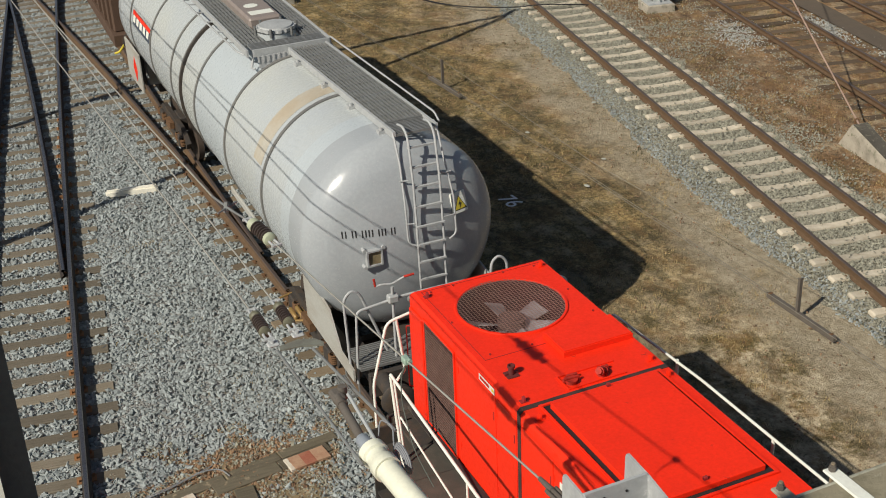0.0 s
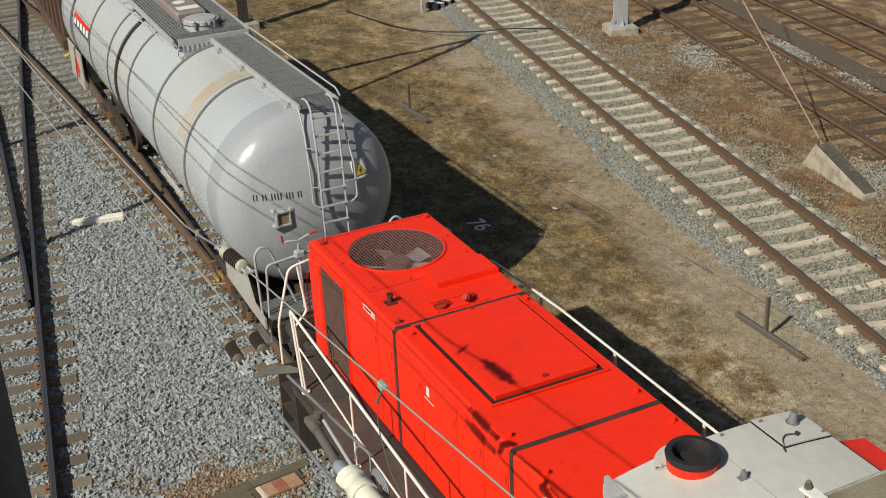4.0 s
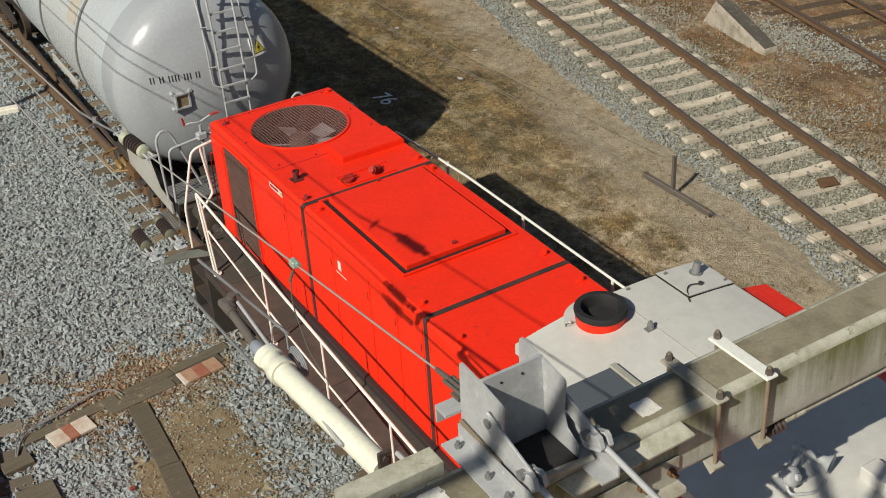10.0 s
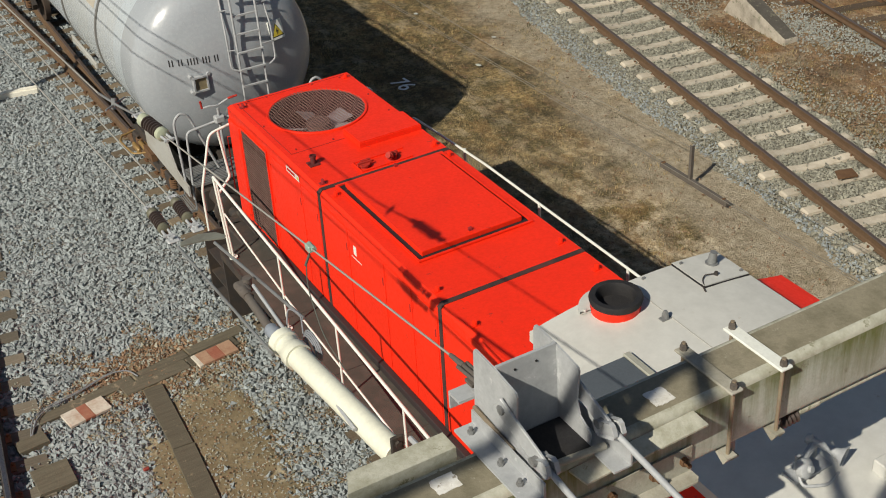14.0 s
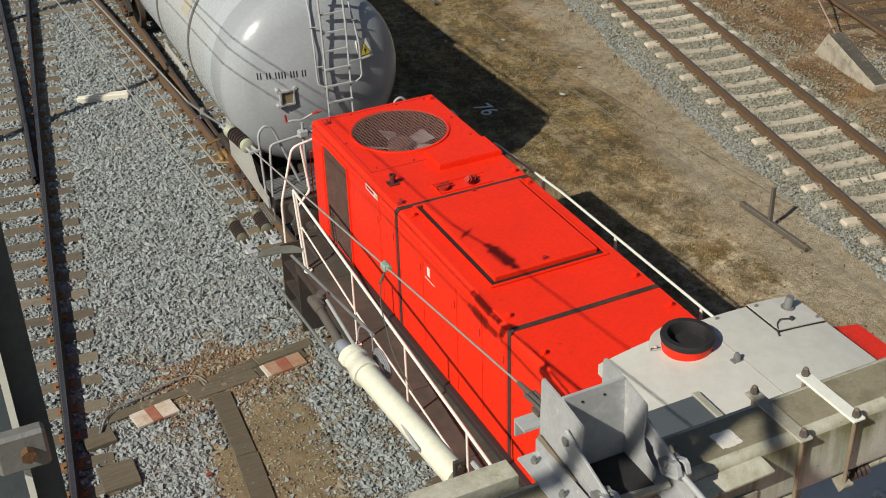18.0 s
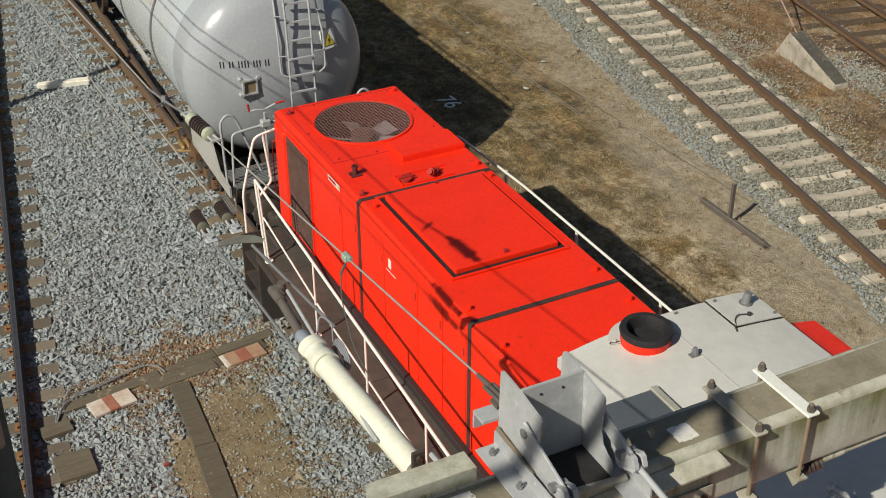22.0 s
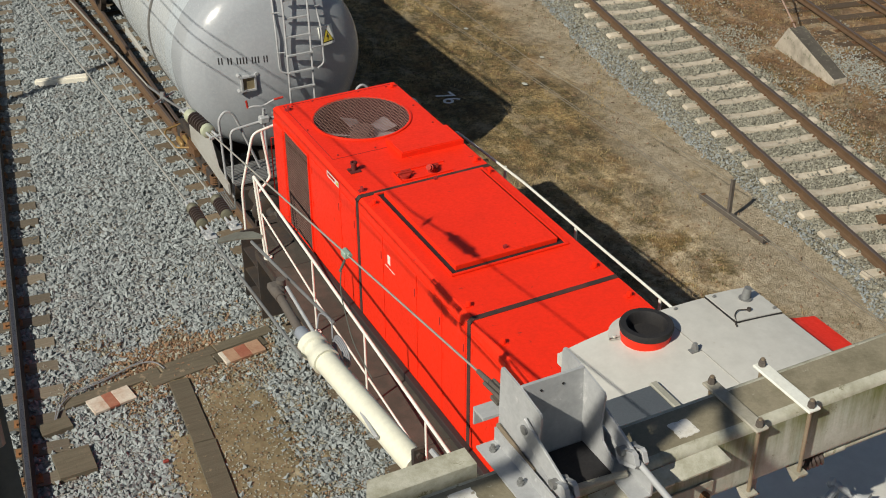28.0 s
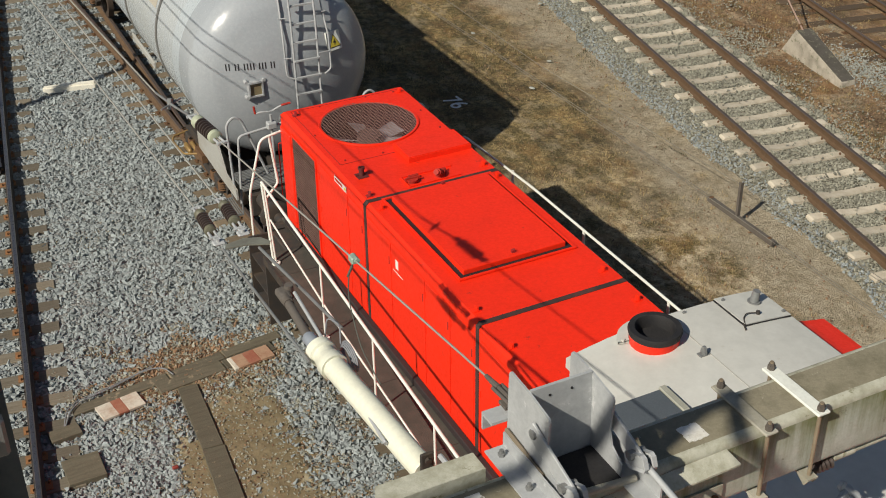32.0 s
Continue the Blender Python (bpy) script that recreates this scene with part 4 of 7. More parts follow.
    for a, b, c2, d in ((x0, x1, y0, y0 + 0.03), (x0, x1, y1 - 0.03, y1), (x0, x0 + 0.03, y0 + 0.03, y1 - 0.03), (x1 - 0.03, x1, y0 + 0.03, y1 - 0.03)):
        box(bm, a, b, c2, d, HZ + 0.008, HZ + 0.026)
    part("hatch_frame", bm, RED, hood)
    bm = B()
    box(bm, x0 + 0.03, x1 - 0.03, y0 + 0.03, y1 - 0.03, HZ + 0.001, HZ + 0.006)
    part("hatch_gap", bm, BLACK, hood, "black strip in the gap round the hatch")
    bm = B()
    box(bm, x0 + 0.095, x1 - 0.095, y0 + 0.095, y1 - 0.085, HZ + 0.004, HZ + 0.072, 0.008, seg=2)
    hatch = part("roof_hatch", bm, RED, hood, "large flat red engine hatch")
    for x, y in ((0.06, -3.06), (0.03, -4.86)):
        bm = B()
        box(bm, x - 0.02, x + 0.02, y - 0.015, y + 0.015, HZ + 0.068, HZ + 0.10)
        rod(bm, (x - 0.02, y, HZ + 0.10), (x + 0.02, y, HZ + 0.10), 0.018, 8)
        part("hatch_catch", bm, RED_DARK, hatch)
    # lifting eyes
    for x, y in ((-0.80, -0.24), (0.80, -0.20), (-0.82, -2.80), (-0.82, -3.16), (0.80, -2.74), (0.80, -3.10), (-0.83, -5.60), (0.78, -5.56), (0.79, -6.22), (-0.83, -6.35), (-0.83, -7.3)):
        bm = B()
        box(bm, x - 0.045, x + 0.045, y - 0.03, y + 0.03, HZ, HZ + 0.012)
        prism(bm, [(y - 0.03, HZ + 0.01), (y + 0.03, HZ + 0.01), (y + 0.026, HZ + 0.05), (y + 0.012, HZ + 0.066), (y - 0.012, HZ + 0.066), (y - 0.026, HZ + 0.05)], "x", x - 0.012, x + 0.012)
        rod(bm, (x - 0.013, y, HZ + 0.04), (x + 0.013, y, HZ + 0.04), 0.013, 8)
        part("lifting_eye", bm, RED_DARK if y in (-2.80, -0.24) else RED, hood)
    # filler stub and the two coolant caps in a shallow recess
    bm = B()
    box(bm, -0.77, -0.63, -2.35, -2.21, HZ, HZ + 0.014)
    lathe(bm, [(0.034, HZ + 0.01), (0.034, HZ + 0.10), (0.044, HZ + 0.102), (0.044, HZ + 0.128), (0.030, HZ + 0.128), (0.026, HZ + 0.05), (0.0, HZ + 0.05)], pose(-0.70, -2.28, 0), 18)
    box(bm, -0.78, -0.62, -2.29, -2.27, HZ + 0.01, HZ + 0.035)
    part("vent_stub", bm, surface("sooty_red", (0.12, 0.02, 0.018), (0.05, 0.02, 0.018), 0.7, 0, 20, 0.7), hood, "dark red vent stub", True)
    bm = B()
    for a, b, c2, d in ((-0.30, 0.42, -2.58, -2.565), (-0.30, 0.42, -2.845, -2.83), (-0.30, -0.285, -2.83, -2.58)):
        box(bm, a, b, c2, d, HZ, HZ + 0.02)
    part("recess_rim", bm, RED, hood)
    for x, y, h, tilt in ((-0.20, -2.72, 0.030, 0), (0.18, -2.74, 0.07, 1)):
        bm = B()
        rod(bm, (x, y, HZ), (x, y, HZ + h), 0.062, 20)
        if tilt:
            rod(bm, (x - 0.02, y - 0.02, HZ + 0.07), (x - 0.07, y - 0.06, HZ + 0.10), 0.046, 18)
            rod(bm, (x - 0.06, y - 0.05, HZ + 0.09), (x - 0.095, y - 0.075, HZ + 0.115), 0.036, 18)
        else:
            rod(bm, (x, y, HZ + h), (x, y, HZ + h + 0.02), 0.075, 20)
            box(bm, x - 0.10, x + 0.10, y - 0.012, y + 0.012, HZ + 0.03, HZ + 0.07)
        box(bm, x - 0.02, x + 0.11, y + 0.05, y + 0.08, HZ, HZ + 0.06)
        part("coolant_cap", bm, CAP_RED, hood, "", True)
    # side doors, proud of the hood, with hinges and handles
    for s in (-1, 1):
        for a, b in ((-1.40, -2.37), (-2.39, -2.86), (-2.99, -3.66), (-3.68, -4.57), (-4.59, -5.20), (-5.22, -5.76), (-5.90, -6.60), (-6.62, -7.30)):
            bm = B()
            box(bm, min(s * HX, s * (HX + 0.010)), max(s * HX, s * (HX + 0.010)), b, a, 1.66, HZ - 0.16, 0.004)
            door = part("side_door", bm, RED, hood)
            for z in (1.9, 2.45, 2.95):
                bm = B()
                rod(bm, (s * (HX + 0.012), a - 0.02, z - 0.04), (s * (HX + 0.012), a - 0.02, z + 0.04), 0.008, 6)
                part("hinge", bm, RED, door)
            bm = B()
            box(bm, min(s * (HX + 0.008), s * (HX + 0.016)), max(s * (HX + 0.008), s * (HX + 0.016)), b + 0.03, b + 0.042, 2.82, 2.92)
            part("latch", bm, RED_DARK, door)
        # radiator grille near the fan end
        bm = B()
        for q in ((-1.32, -1.29, 1.60, 3.14), (-0.46, -0.43, 1.60, 3.14), (-1.29, -0.46, 3.11, 3.14), (-1.29, -0.46, 1.60, 1.63)):
            box(bm, min(s * HX, s * (HX + 0.02)), max(s * HX, s * (HX + 0.02)), q[0], q[1], q[2], q[3])
        grille = part("radiator_grille", bm, RED, hood)
        bm = B()
        box(bm, min(s * HX, s * (HX + 0.004)), max(s * HX, s * (HX + 0.004)), -1.29, -0.46, 1.63, 3.11)
        part("grille_backing", bm, surface("dark_radiator", (0.022, 0.015, 0.014), (0.05, 0.03, 0.025), 0.7, 0, 6, 0.5), grille)
        bm = B()
        for i in range(36):
            z = 1.65 + i * 0.041
            box(bm, min(s * (HX + 0.004), s * (HX + 0.014)), max(s * (HX + 0.004), s * (HX + 0.014)), -1.29, -0.46, z, z + 0.011)
        for i in range(24):
            y = -1.27 + i * 0.035
            box(bm, min(s * (HX + 0.004), s * (HX + 0.012)), max(s * (HX + 0.004), s * (HX + 0.012)), y, y + 0.007, 1.63, 3.11)
        mesh = part("grille_mesh", bm, surface("dusty_mesh", (0.15, 0.085, 0.07), (0.24, 0.15, 0.12), 0.7, 0.2, 5, 0.6), grille, "dusty brown wire mesh")
        mesh["kind"] = "stuff"
        # corner post and red grab rail
        bm = B()
        box(bm, min(s * (HX - 0.02), s * (HX + 0.03)), max(s * (HX - 0.02), s * (HX + 0.03)), -0.40, -0.02, 1.60, 3.10, 0.012)
        part("corner_panel", bm, RED, hood)
        bm = B()
        sweep(bm, bend([(s * (HX + 0.01), 0.02, 2.80), (s * (HX + 0.055), 0.04, 2.80), (s * (HX + 0.055), 0.04, 1.9), (s * (HX + 0.01), 0.02, 1.9)], 0.03), 0.009)
        part("grab_rail", bm, CAP_RED, hood, "", True)
    # safety plate and stickers
    bm = B()
    box(bm, -HX - 0.014, -HX - 0.010, -2.36, -1.98, 3.155, 3.235)
    sign = part("notice_sticker", bm, surface("sticker_white", (0.72, 0.66, 0.62), None, 0.5), hood, "white notice sticker with red bars")
    for a, b, one in ((-2.24, -2.01, CAP_RED), (-2.35, -2.30, YELLOW)):
        bm = B()
        box(bm, -HX - 0.017, -HX - 0.013, a, b, 3.18, 3.215)
        part("printed_bar", bm, one, sign)
    bm = B()
    box(bm, -HX - 0.014, -HX - 0.010, -3.88, -3.81, 2.86, 2.98)
    box(bm, -HX - 0.014, -HX - 0.010, -4.00, -3.74, 2.80, 2.808)
    part("small_sticker", bm, WHITE, hood)
    # head lamp at the upper corner
    bm = B()
    lathe(bm, [(0.0, 0.0), (0.05, 0.0), (0.055, 0.05), (0.045, 0.055), (0.0, 0.04)], pose(-0.90, 0.0, 3.17, -90, 0, 0), 20)
    part("marker_lamp", bm, GREY_STEEL, hood, "", True)


build_hood()


def build_frame():
    bm = B()
    box(bm, -1.25, 1.25, -15.6, 0.10, 0.95, 1.46, 0.02)
    part("underframe", bm, DARK_STEEL, loco, "black steel underframe")
    bm = B()
    for s in (-1, 1):
        box(bm, min(s * HX, s * 1.60), max(s * HX, s * 1.60), -15.6, -0.74, 1.47, 1.52, 0.006)
    box(bm, -1.0, 1.0, -0.74, 0.16, 1.47, 1.52, 0.006)
    deck = part("walkway_deck", bm, DECK, loco, "worn brown chequer-plate walkway")
    bm = B()
    for s in (-1, 1):
        box(bm, min(s * 1.59, s * 1.62), max(s * 1.59, s * 1.62), -15.6, -0.74, 1.40, 1.53)
    for y in (-1.35, -2.75, -4.15, -5.55):
        box(bm, -1.585, -0.96, y - 0.006, y + 0.006, 1.52, 1.524)
    part("deck_edge", bm, DARK_STEEL, deck)
    bm = B()
    for s in (-1, 1):
        box(bm, min(s * HX, s * 1.02), max(s * HX, s * 1.02), -7.9, -0.02, 1.52, 1.62, 0.008)
    part("hood_skirt", bm, surface("dark_skirt", (0.032, 0.022, 0.022), None, 0.7), deck)
    # corner steps
    for s in (-1, 1):
        steps = new("boarding_steps")
        steps.parent = loco
        for i, z in enumerate((0.45, 0.80, 1.15)):
            bm = B()
            box(bm, min(s * 1.05, s * 1.58), max(s * 1.05, s * 1.58), -0.70, -0.06, z, z + 0.03)
            part("step", bm, DARK_STEEL, steps)
        for y0, y1 in ((-0.75, -0.715), (-0.06, -0.03)):
            bm = B()
            box(bm, min(s * 1.03, s * 1.60), max(s * 1.03, s * 1.60), y0, y1, 0.35, 1.46)
            part("step_plate", bm, DARK_STEEL, steps)
    bm = B()
    box(bm, -1.30, 1.30, 0.08, 0.17, 0.85, 1.47, 0.01)
    part("buffer_beam", bm, DARK_STEEL, loco)
    for s in (-1, 1):
        bm = B()
        rod(bm, (s * 0.875, 0.17, 1.22), (s * 0.875, 0.50, 1.22), 0.11, 20)
        rod(bm, (s * 0.875, 0.50, 1.22), (s * 0.875, 0.70, 1.22), 0.08, 20)
        buf = part("buffer", bm, DARK_STEEL, loco, "", True)
        bm = B()
        lathe(bm, [(0.0, 0.05), (0.12, 0.045), (0.22, 0.02), (0.24, 0.0), (0.2, -0.02), (0.0, -0.02)], pose(s * 0.875, 0.70, 1.22, -90, 0, 0), 24)
        part("buffer_plate", bm, DARK_STEEL, buf, "", True)
    bm = B()
    sweep(bm, bend([(0, 0.15, 1.2), (0, 0.55, 1.05), (0, 1.1, 1.05), (0, 1.4, 1.2)], 0.1), 0.035)
    for k in range(5):
        box(bm, -0.06, 0.06, 0.45 + 0.16 * k, 0.52 + 0.16 * k, 0.98, 1.12)
    part("screw_coupling", bm, DARK_STEEL, loco)
    for cy in (-3.0, -12.4):
        bm = B()
        box(bm, -1.05, 1.05, cy - 1.7, cy + 1.7, 0.55, 0.95, 0.05)
        bogie = part("bogie", bm, DARK_STEEL, loco)
        for dy in (-1.2, 1.2):
            bm = B()
            for s in (-1, 1):
                lathe(bm, [(0.0, -0.06), (0.46, -0.06), (0.50, -0.07), (0.50, 0.05), (0.40, 0.06), (0.0, 0.03)], pose(s * 0.753, cy + dy, 0.674, 0, 90 * s, 0), 32)
            rod(bm, (-0.75, cy + dy, 0.674), (0.75, cy + dy, 0.674), 0.09, 12)
            part("wheelset", bm, RAIL_DARK, bogie, "", True)
    bm = B()
    box(bm, -1.2, 1.2, -9.6, -5.2, 0.45, 0.95, 0.08)
    part("fuel_tank", bm, DARK_STEEL, loco)


build_frame()


def build_rails():
    """White tubular railings along both walkways."""
    def top(y):
        k = (-0.73 - y) / 5.5
        return (-1.54 - 0.11 * k, y, 2.69 - 0.17 * k)

    rail_l = new("side_railing")
    rail_l.parent = loco
    bm = B()
    a, b = top(-0.80), top(-7.7)
    sweep(bm, bend([(-1.53, -0.93, 1.54), (-1.54, -0.74, 2.69), a, b], 0.05), 0.020, 10)
    part("handrail", bm, WHITE, rail_l, "", True)
    bm = B()
    sweep(bm, [(-1.54, -0.99, 2.22), (-1.57, -3.1, 2.00), (-1.62, -6.2, 1.86), (-1.62, -7.7, 1.86)], 0.013, 8)
    part("middle_rail", bm, WHITE, rail_l, "", True)
    for y in (-2.95, -4.60, -6.22, -7.6):
        bm = B()
        q = top(y)
        rod(bm, (q[0], y - 0.02, 1.52), q, 0.014, 10)
        post = part("post", bm, WHITE, rail_l, "", True)
        bm = B()
        rod(bm, (q[0], y - 0.02, 1.52), (q[0], y - 0.02, 1.535), 0.055, 14)
        part("foot", bm, WHITE, post)
    bm = B()
    rod(bm, (-1.52, -1.01, 1.53), (-1.545, -0.87, 2.66), 0.014, 10)
    rod(bm, (-1.52, -1.01, 1.52), (-1.52, -1.01, 1.545), 0.06, 14)
    part("post", bm, WHITE, rail_l, "", True)
    rail_r = new("side_railing")
    rail_r.parent = loco
    bm = B()
    sweep(bm, bend([(1.55, -0.80, 1.54), (1.55, -0.74, 2.66), (1.55, -0.9, 2.68), (1.55, -2.7, 2.775), (1.55, -7.8, 2.80)], 0.05), 0.018, 10)
    part("handrail", bm, WHITE, rail_r, "", True)
    bm = B()
    sweep(bm, [(1.55, -0.8, 2.15), (1.55, -7.8, 2.15)], 0.02, 8)
    part("middle_rail", bm, WHITE, rail_r, "", True)
    for y in (-2.2, -4.0, -5.8, -7.6):
        bm = B()
        rod(bm, (1.55, y, 1.52), (1.55, y, 2.78), 0.021, 10)
        part("post", bm, WHITE, rail_r, "", True)
    # end railings at the boarding steps
    for s in (-1, 1):
        end = new("end_railing")
        end.parent = loco
        bm = B()
        sweep(bm, bend([(s * 1.50, 0.0, 1.30), (s * 1.50, 0.0, 2.10), (s * 1.27, 0.0, 2.94), (s * 0.95, 0.0, 3.0)], 0.10), 0.019, 10)
        part("handrail", bm, WHITE, end, "", True)
        bm = B()
        sweep(bm, bend([(s * 1.14, 0.0, 2.97), (s * 1.06, 0.0, 2.20), (s * 1.30, -0.12, 2.06)], 0.06), 0.020, 8)
        part("brace", bm, WHITE, end, "", True)


build_rails()


def roof_z(x):
    return 4.41 - 0.115 * (abs(x) / 1.15) ** 2


def build_cab():
    bm = B()
    out = [(-1.48, 1.55), (1.48, 1.55), (1.48, 3.55), (1.25, 4.02), (0.90, 4.19), (-1.10, 4.19), (-1.30, 4.06), (-1.48, 3.55)]
    prism(bm, out, "y", -11.9, -7.98)
    cab = part("cab_body", bm, RED, loco, "red cab walls")
    for y in (-8.9, -10.6):
        for s in (-1, 1):
            bm = B()
            box(bm, min(s * 1.478, s * 1.49), max(s * 1.478, s * 1.49), y - 0.5, y + 0.5, 2.6, 3.4, 0.004)
            part("side_window", bm, GLASS, cab, "dark cab window glass")
    for s in (-1, 1):
        bm = B()
        box(bm, s * 1.2 - 0.2, s * 1.2 + 0.2, -7.985, -7.965, 2.5, 3.4, 0.004)
        part("front_window", bm, GLASS, cab, "dark cab window glass")
    bm = B()
    xs = [-1.17 + 2.10 * i / 16 for i in range(17)]
    prism(bm, [(x, roof_z(x)) for x in xs] + [(0.93, 4.19), (-1.17, 4.19)], "y", -9.42, -7.87)
    prism(bm, [(x, roof_z(x)) for x in xs] + [(0.93, 4.19), (-1.17, 4.19)], "y", -11.95, -9.425)
    roof = part("cab_roof", bm, ROOF_WHITE, loco, "dusty white cab roof")
    # roof seam along the middle
    bm = B()
    box(bm, -0.139, -0.131, -9.42, -7.87, 4.395, 4.4125)
    part("roof_joint", bm, surface("grey_sealant", (0.42, 0.41, 0.37), None, 0.8), roof)
    # chimney ring
    bm = B()
    cx, cy = -0.424, -8.11
    lathe(bm, [(0.222, 4.36), (0.222, 4.465), (0.230, 4.48)], pose(cx, cy, 0), 40)
    chim = part("exhaust_ring", bm, RED, roof, "red exhaust ring with a black rim", True)
    # The roof is uncut; a black floor stands in for the bore's darkness.
    bm = B()
    lathe(bm, [(0.231, 4.468), (0.240, 4.505), (0.230, 4.53), (0.18, 4.53), (0.165, 4.50), (0.16, 4.412), (0.0, 4.405)], pose(cx, cy, 0), 40)
    part("exhaust_rim", bm, BLACK, chim, "sooty black exhaust pipe with a black disc for its dark bore", True)
    bm = B()
    lathe(bm, [(0.225, 4.385), (0.225, 4.412), (0.325, 4.404), (0.325, 4.375), (0.225, 4.385)], pose(cx, cy, 0, 0, 0, 82), 14, radians(80))
    rod(bm, (cx - 0.26, cy + 0.10, 4.40), (cx - 0.26, cy + 0.10, 4.42), 0.018, 8)
    part("exhaust_flange", bm, ROOF_WHITE, chim)
    # bolted lid with a socket
    bm = B()
    prism(bm, [(0.40, 4.33), (0.40, roof_z(0.40) + 0.02), (0.65, roof_z(0.65) + 0.02), (0.92, roof_z(0.92) + 0.02), (0.92, 4.30)], "y", -8.32, -7.865)
    lid = part("antenna_lid", bm, ROOF_WHITE, roof)
    bm = B()
    box(bm, 0.388, 0.40, -8.33, -7.87, 4.37, roof_z(0.4) + 0.012)
    prism(bm, [(0.40, 4.36), (0.40, roof_z(0.40) + 0.013), (0.92, roof_z(0.92) + 0.013), (0.92, 4.31)], "y", -8.332, -8.321)
    part("lid_seal", bm, BLACK, lid)
    bm = B()
    rod(bm, (0.72, -8.04, 4.38), (0.73, -8.05, 4.51), 0.045, 18, 0.034)
    rod(bm, (0.72, -8.04, 4.38), (0.72, -8.04, 4.40), 0.06, 18)
    part("antenna", bm, GREY_STEEL, lid, "", True)
    bm = B()
    sweep(bm, bend([(0.62, -8.22, 4.41), (0.50, -8.20, 4.43), (0.44, -8.24, 4.42), (0.40, -8.32, 4.41)], 0.03), 0.0055, 8)
    rod(bm, (0.62, -8.22, 4.38), (0.62, -8.22, 4.425), 0.02, 10)
    rod(bm, (0.41, -8.27, 4.405), (0.36, -8.38, 4.405), 0.008, 8)
    part("lid_clamp", bm, DARK_STEEL, lid)
    for x, y in ((-0.19, -8.50), (0.46, -7.92), (0.88, -7.92), (0.88, -8.26), (0.03, -7.92)):
        bm = B()
        big = 1.0 if y < -8.35 else 0.3
        zr = roof_z(x) + (0.018 if x > 0.4 else -0.002)
        box(bm, x - 0.05 * big, x + 0.05 * big, y - 0.03 * big, y + 0.03 * big, zr - 0.01, zr + 0.012)
        prism(bm, [(y - 0.035 * big, zr + 0.01), (y + 0.035 * big, zr + 0.01), (y + 0.03 * big, zr + 0.05 * big), (y + 0.012 * big, zr + 0.085 * big), (y - 0.012 * big, zr + 0.085 * big), (y - 0.03 * big, zr + 0.05 * big)], "x", x - 0.012, x + 0.012)
        part("lifting_eye", bm, GREY_STEEL, roof)
    # flat ventilator on the roof
    bm = B()
    box(bm, -1.44, -0.80, -9.33, -8.72, 4.22, 4.41, 0.01)
    vent = part("roof_ventilator", bm, surface("blue_grey_cover", (0.085, 0.10, 0.115), (0.06, 0.07, 0.08), 0.6, 0, 3, 0.4), roof, "dark blue-grey ventilator cover")
    bm = B()
    box(bm, -0.80, -0.73, -9.05, -8.70, 4.34, 4.42, 0.008)
    part("ventilator_bracket", bm, surface("khaki_paint", (0.36, 0.36, 0.30), None, 0.6), vent)
    # rain gutter side
    bm = B()
    prism(bm, [(-1.05, 4.18), (-1.42, 3.92), (-1.48, 3.80), (-1.30, 3.80), (-1.0, 4.05)], "y", -11.9, -8.12)
    part("roof_edge", bm, RED, cab)
    bm = B()
    prism(bm, [(0.93, 4.16), (1.30, 4.05), (1.53, 4.00), (1.55, 3.88), (1.30, 3.80), (0.95, 4.0)], "y", -11.9, -8.14)
    part("roof_edge", bm, RED, cab)
    # horns
    horn = new("air_horn")
    horn.parent = roof
    for dx, dy, L, r, way in ((-0.40, -10.44, 0.25, 0.078, (0.36, -0.90, -0.12)),):
        bm = B()
        base = Vector((dx, dy, 4.55))
        d = Vector(way).normalized()
        m = Matrix.Translation(base) @ d.to_track_quat("Z", "Y").to_matrix().to_4x4()
        lathe(bm, [(0.0, -0.05), (0.035, -0.05), (0.045, -0.02), (0.028, 0.0), (0.028, L * 0.5), (0.042, L * 0.8), (r, L), (r * 0.85, L), (0.03, L * 0.8), (0.0, L * 0.5)], m, 24)
        part("trumpet", bm, GALV, horn, "grey flared trumpet", True)
    bm = B()
    m = Matrix.Translation((-0.62, -10.60, 4.51)) @ Vector((0.25, -0.9, 0.35)).to_track_quat("Z", "Y").to_matrix().to_4x4()
    lathe(bm, [(0.0, -0.06), (0.055, -0.055), (0.075, -0.03), (0.075, 0.015), (0.06, 0.03), (0.03, 0.036), (0.026, 0.06), (0.0, 0.062)], m, 24)
    part("sounder", bm, GALV, horn, "round grey horn body", True)
    bm = B()
    rod(bm, (-0.39, -10.46, 4.38), (-0.39, -10.46, 4.55), 0.02, 8)
    rod(bm, (-0.60, -10.50, 4.38), (-0.60, -10.50, 4.55), 0.02, 8)
    rod(bm, (-0.66, -10.56, 4.50), (-0.36, -10.44, 4.54), 0.03, 8)
    sweep(bm, bend([(-0.66, -10.56, 4.50), (-0.70, -10.66, 4.42), (-0.52, -10.74, 4.41), (-0.36, -10.68, 4.40)], 0.05), 0.012, 8)
    box(bm, -0.70, -0.34, -10.60, -10.46, 4.385, 4.41)
    part("horn_bracket", bm, GALV, horn)
    bm = B()
    box(bm, -0.16, 0.02, -11.05, -10.80, 4.40, 4.52, 0.01)
    part("roof_box", bm, ROOF_WHITE, roof)
    # short hood behind the cab
    bm = B()
    box(bm, -0.94, 0.94, -15.4, -11.9, 1.55, 3.2, 0.03)
    part("short_hood", bm, RED, loco)


build_cab()


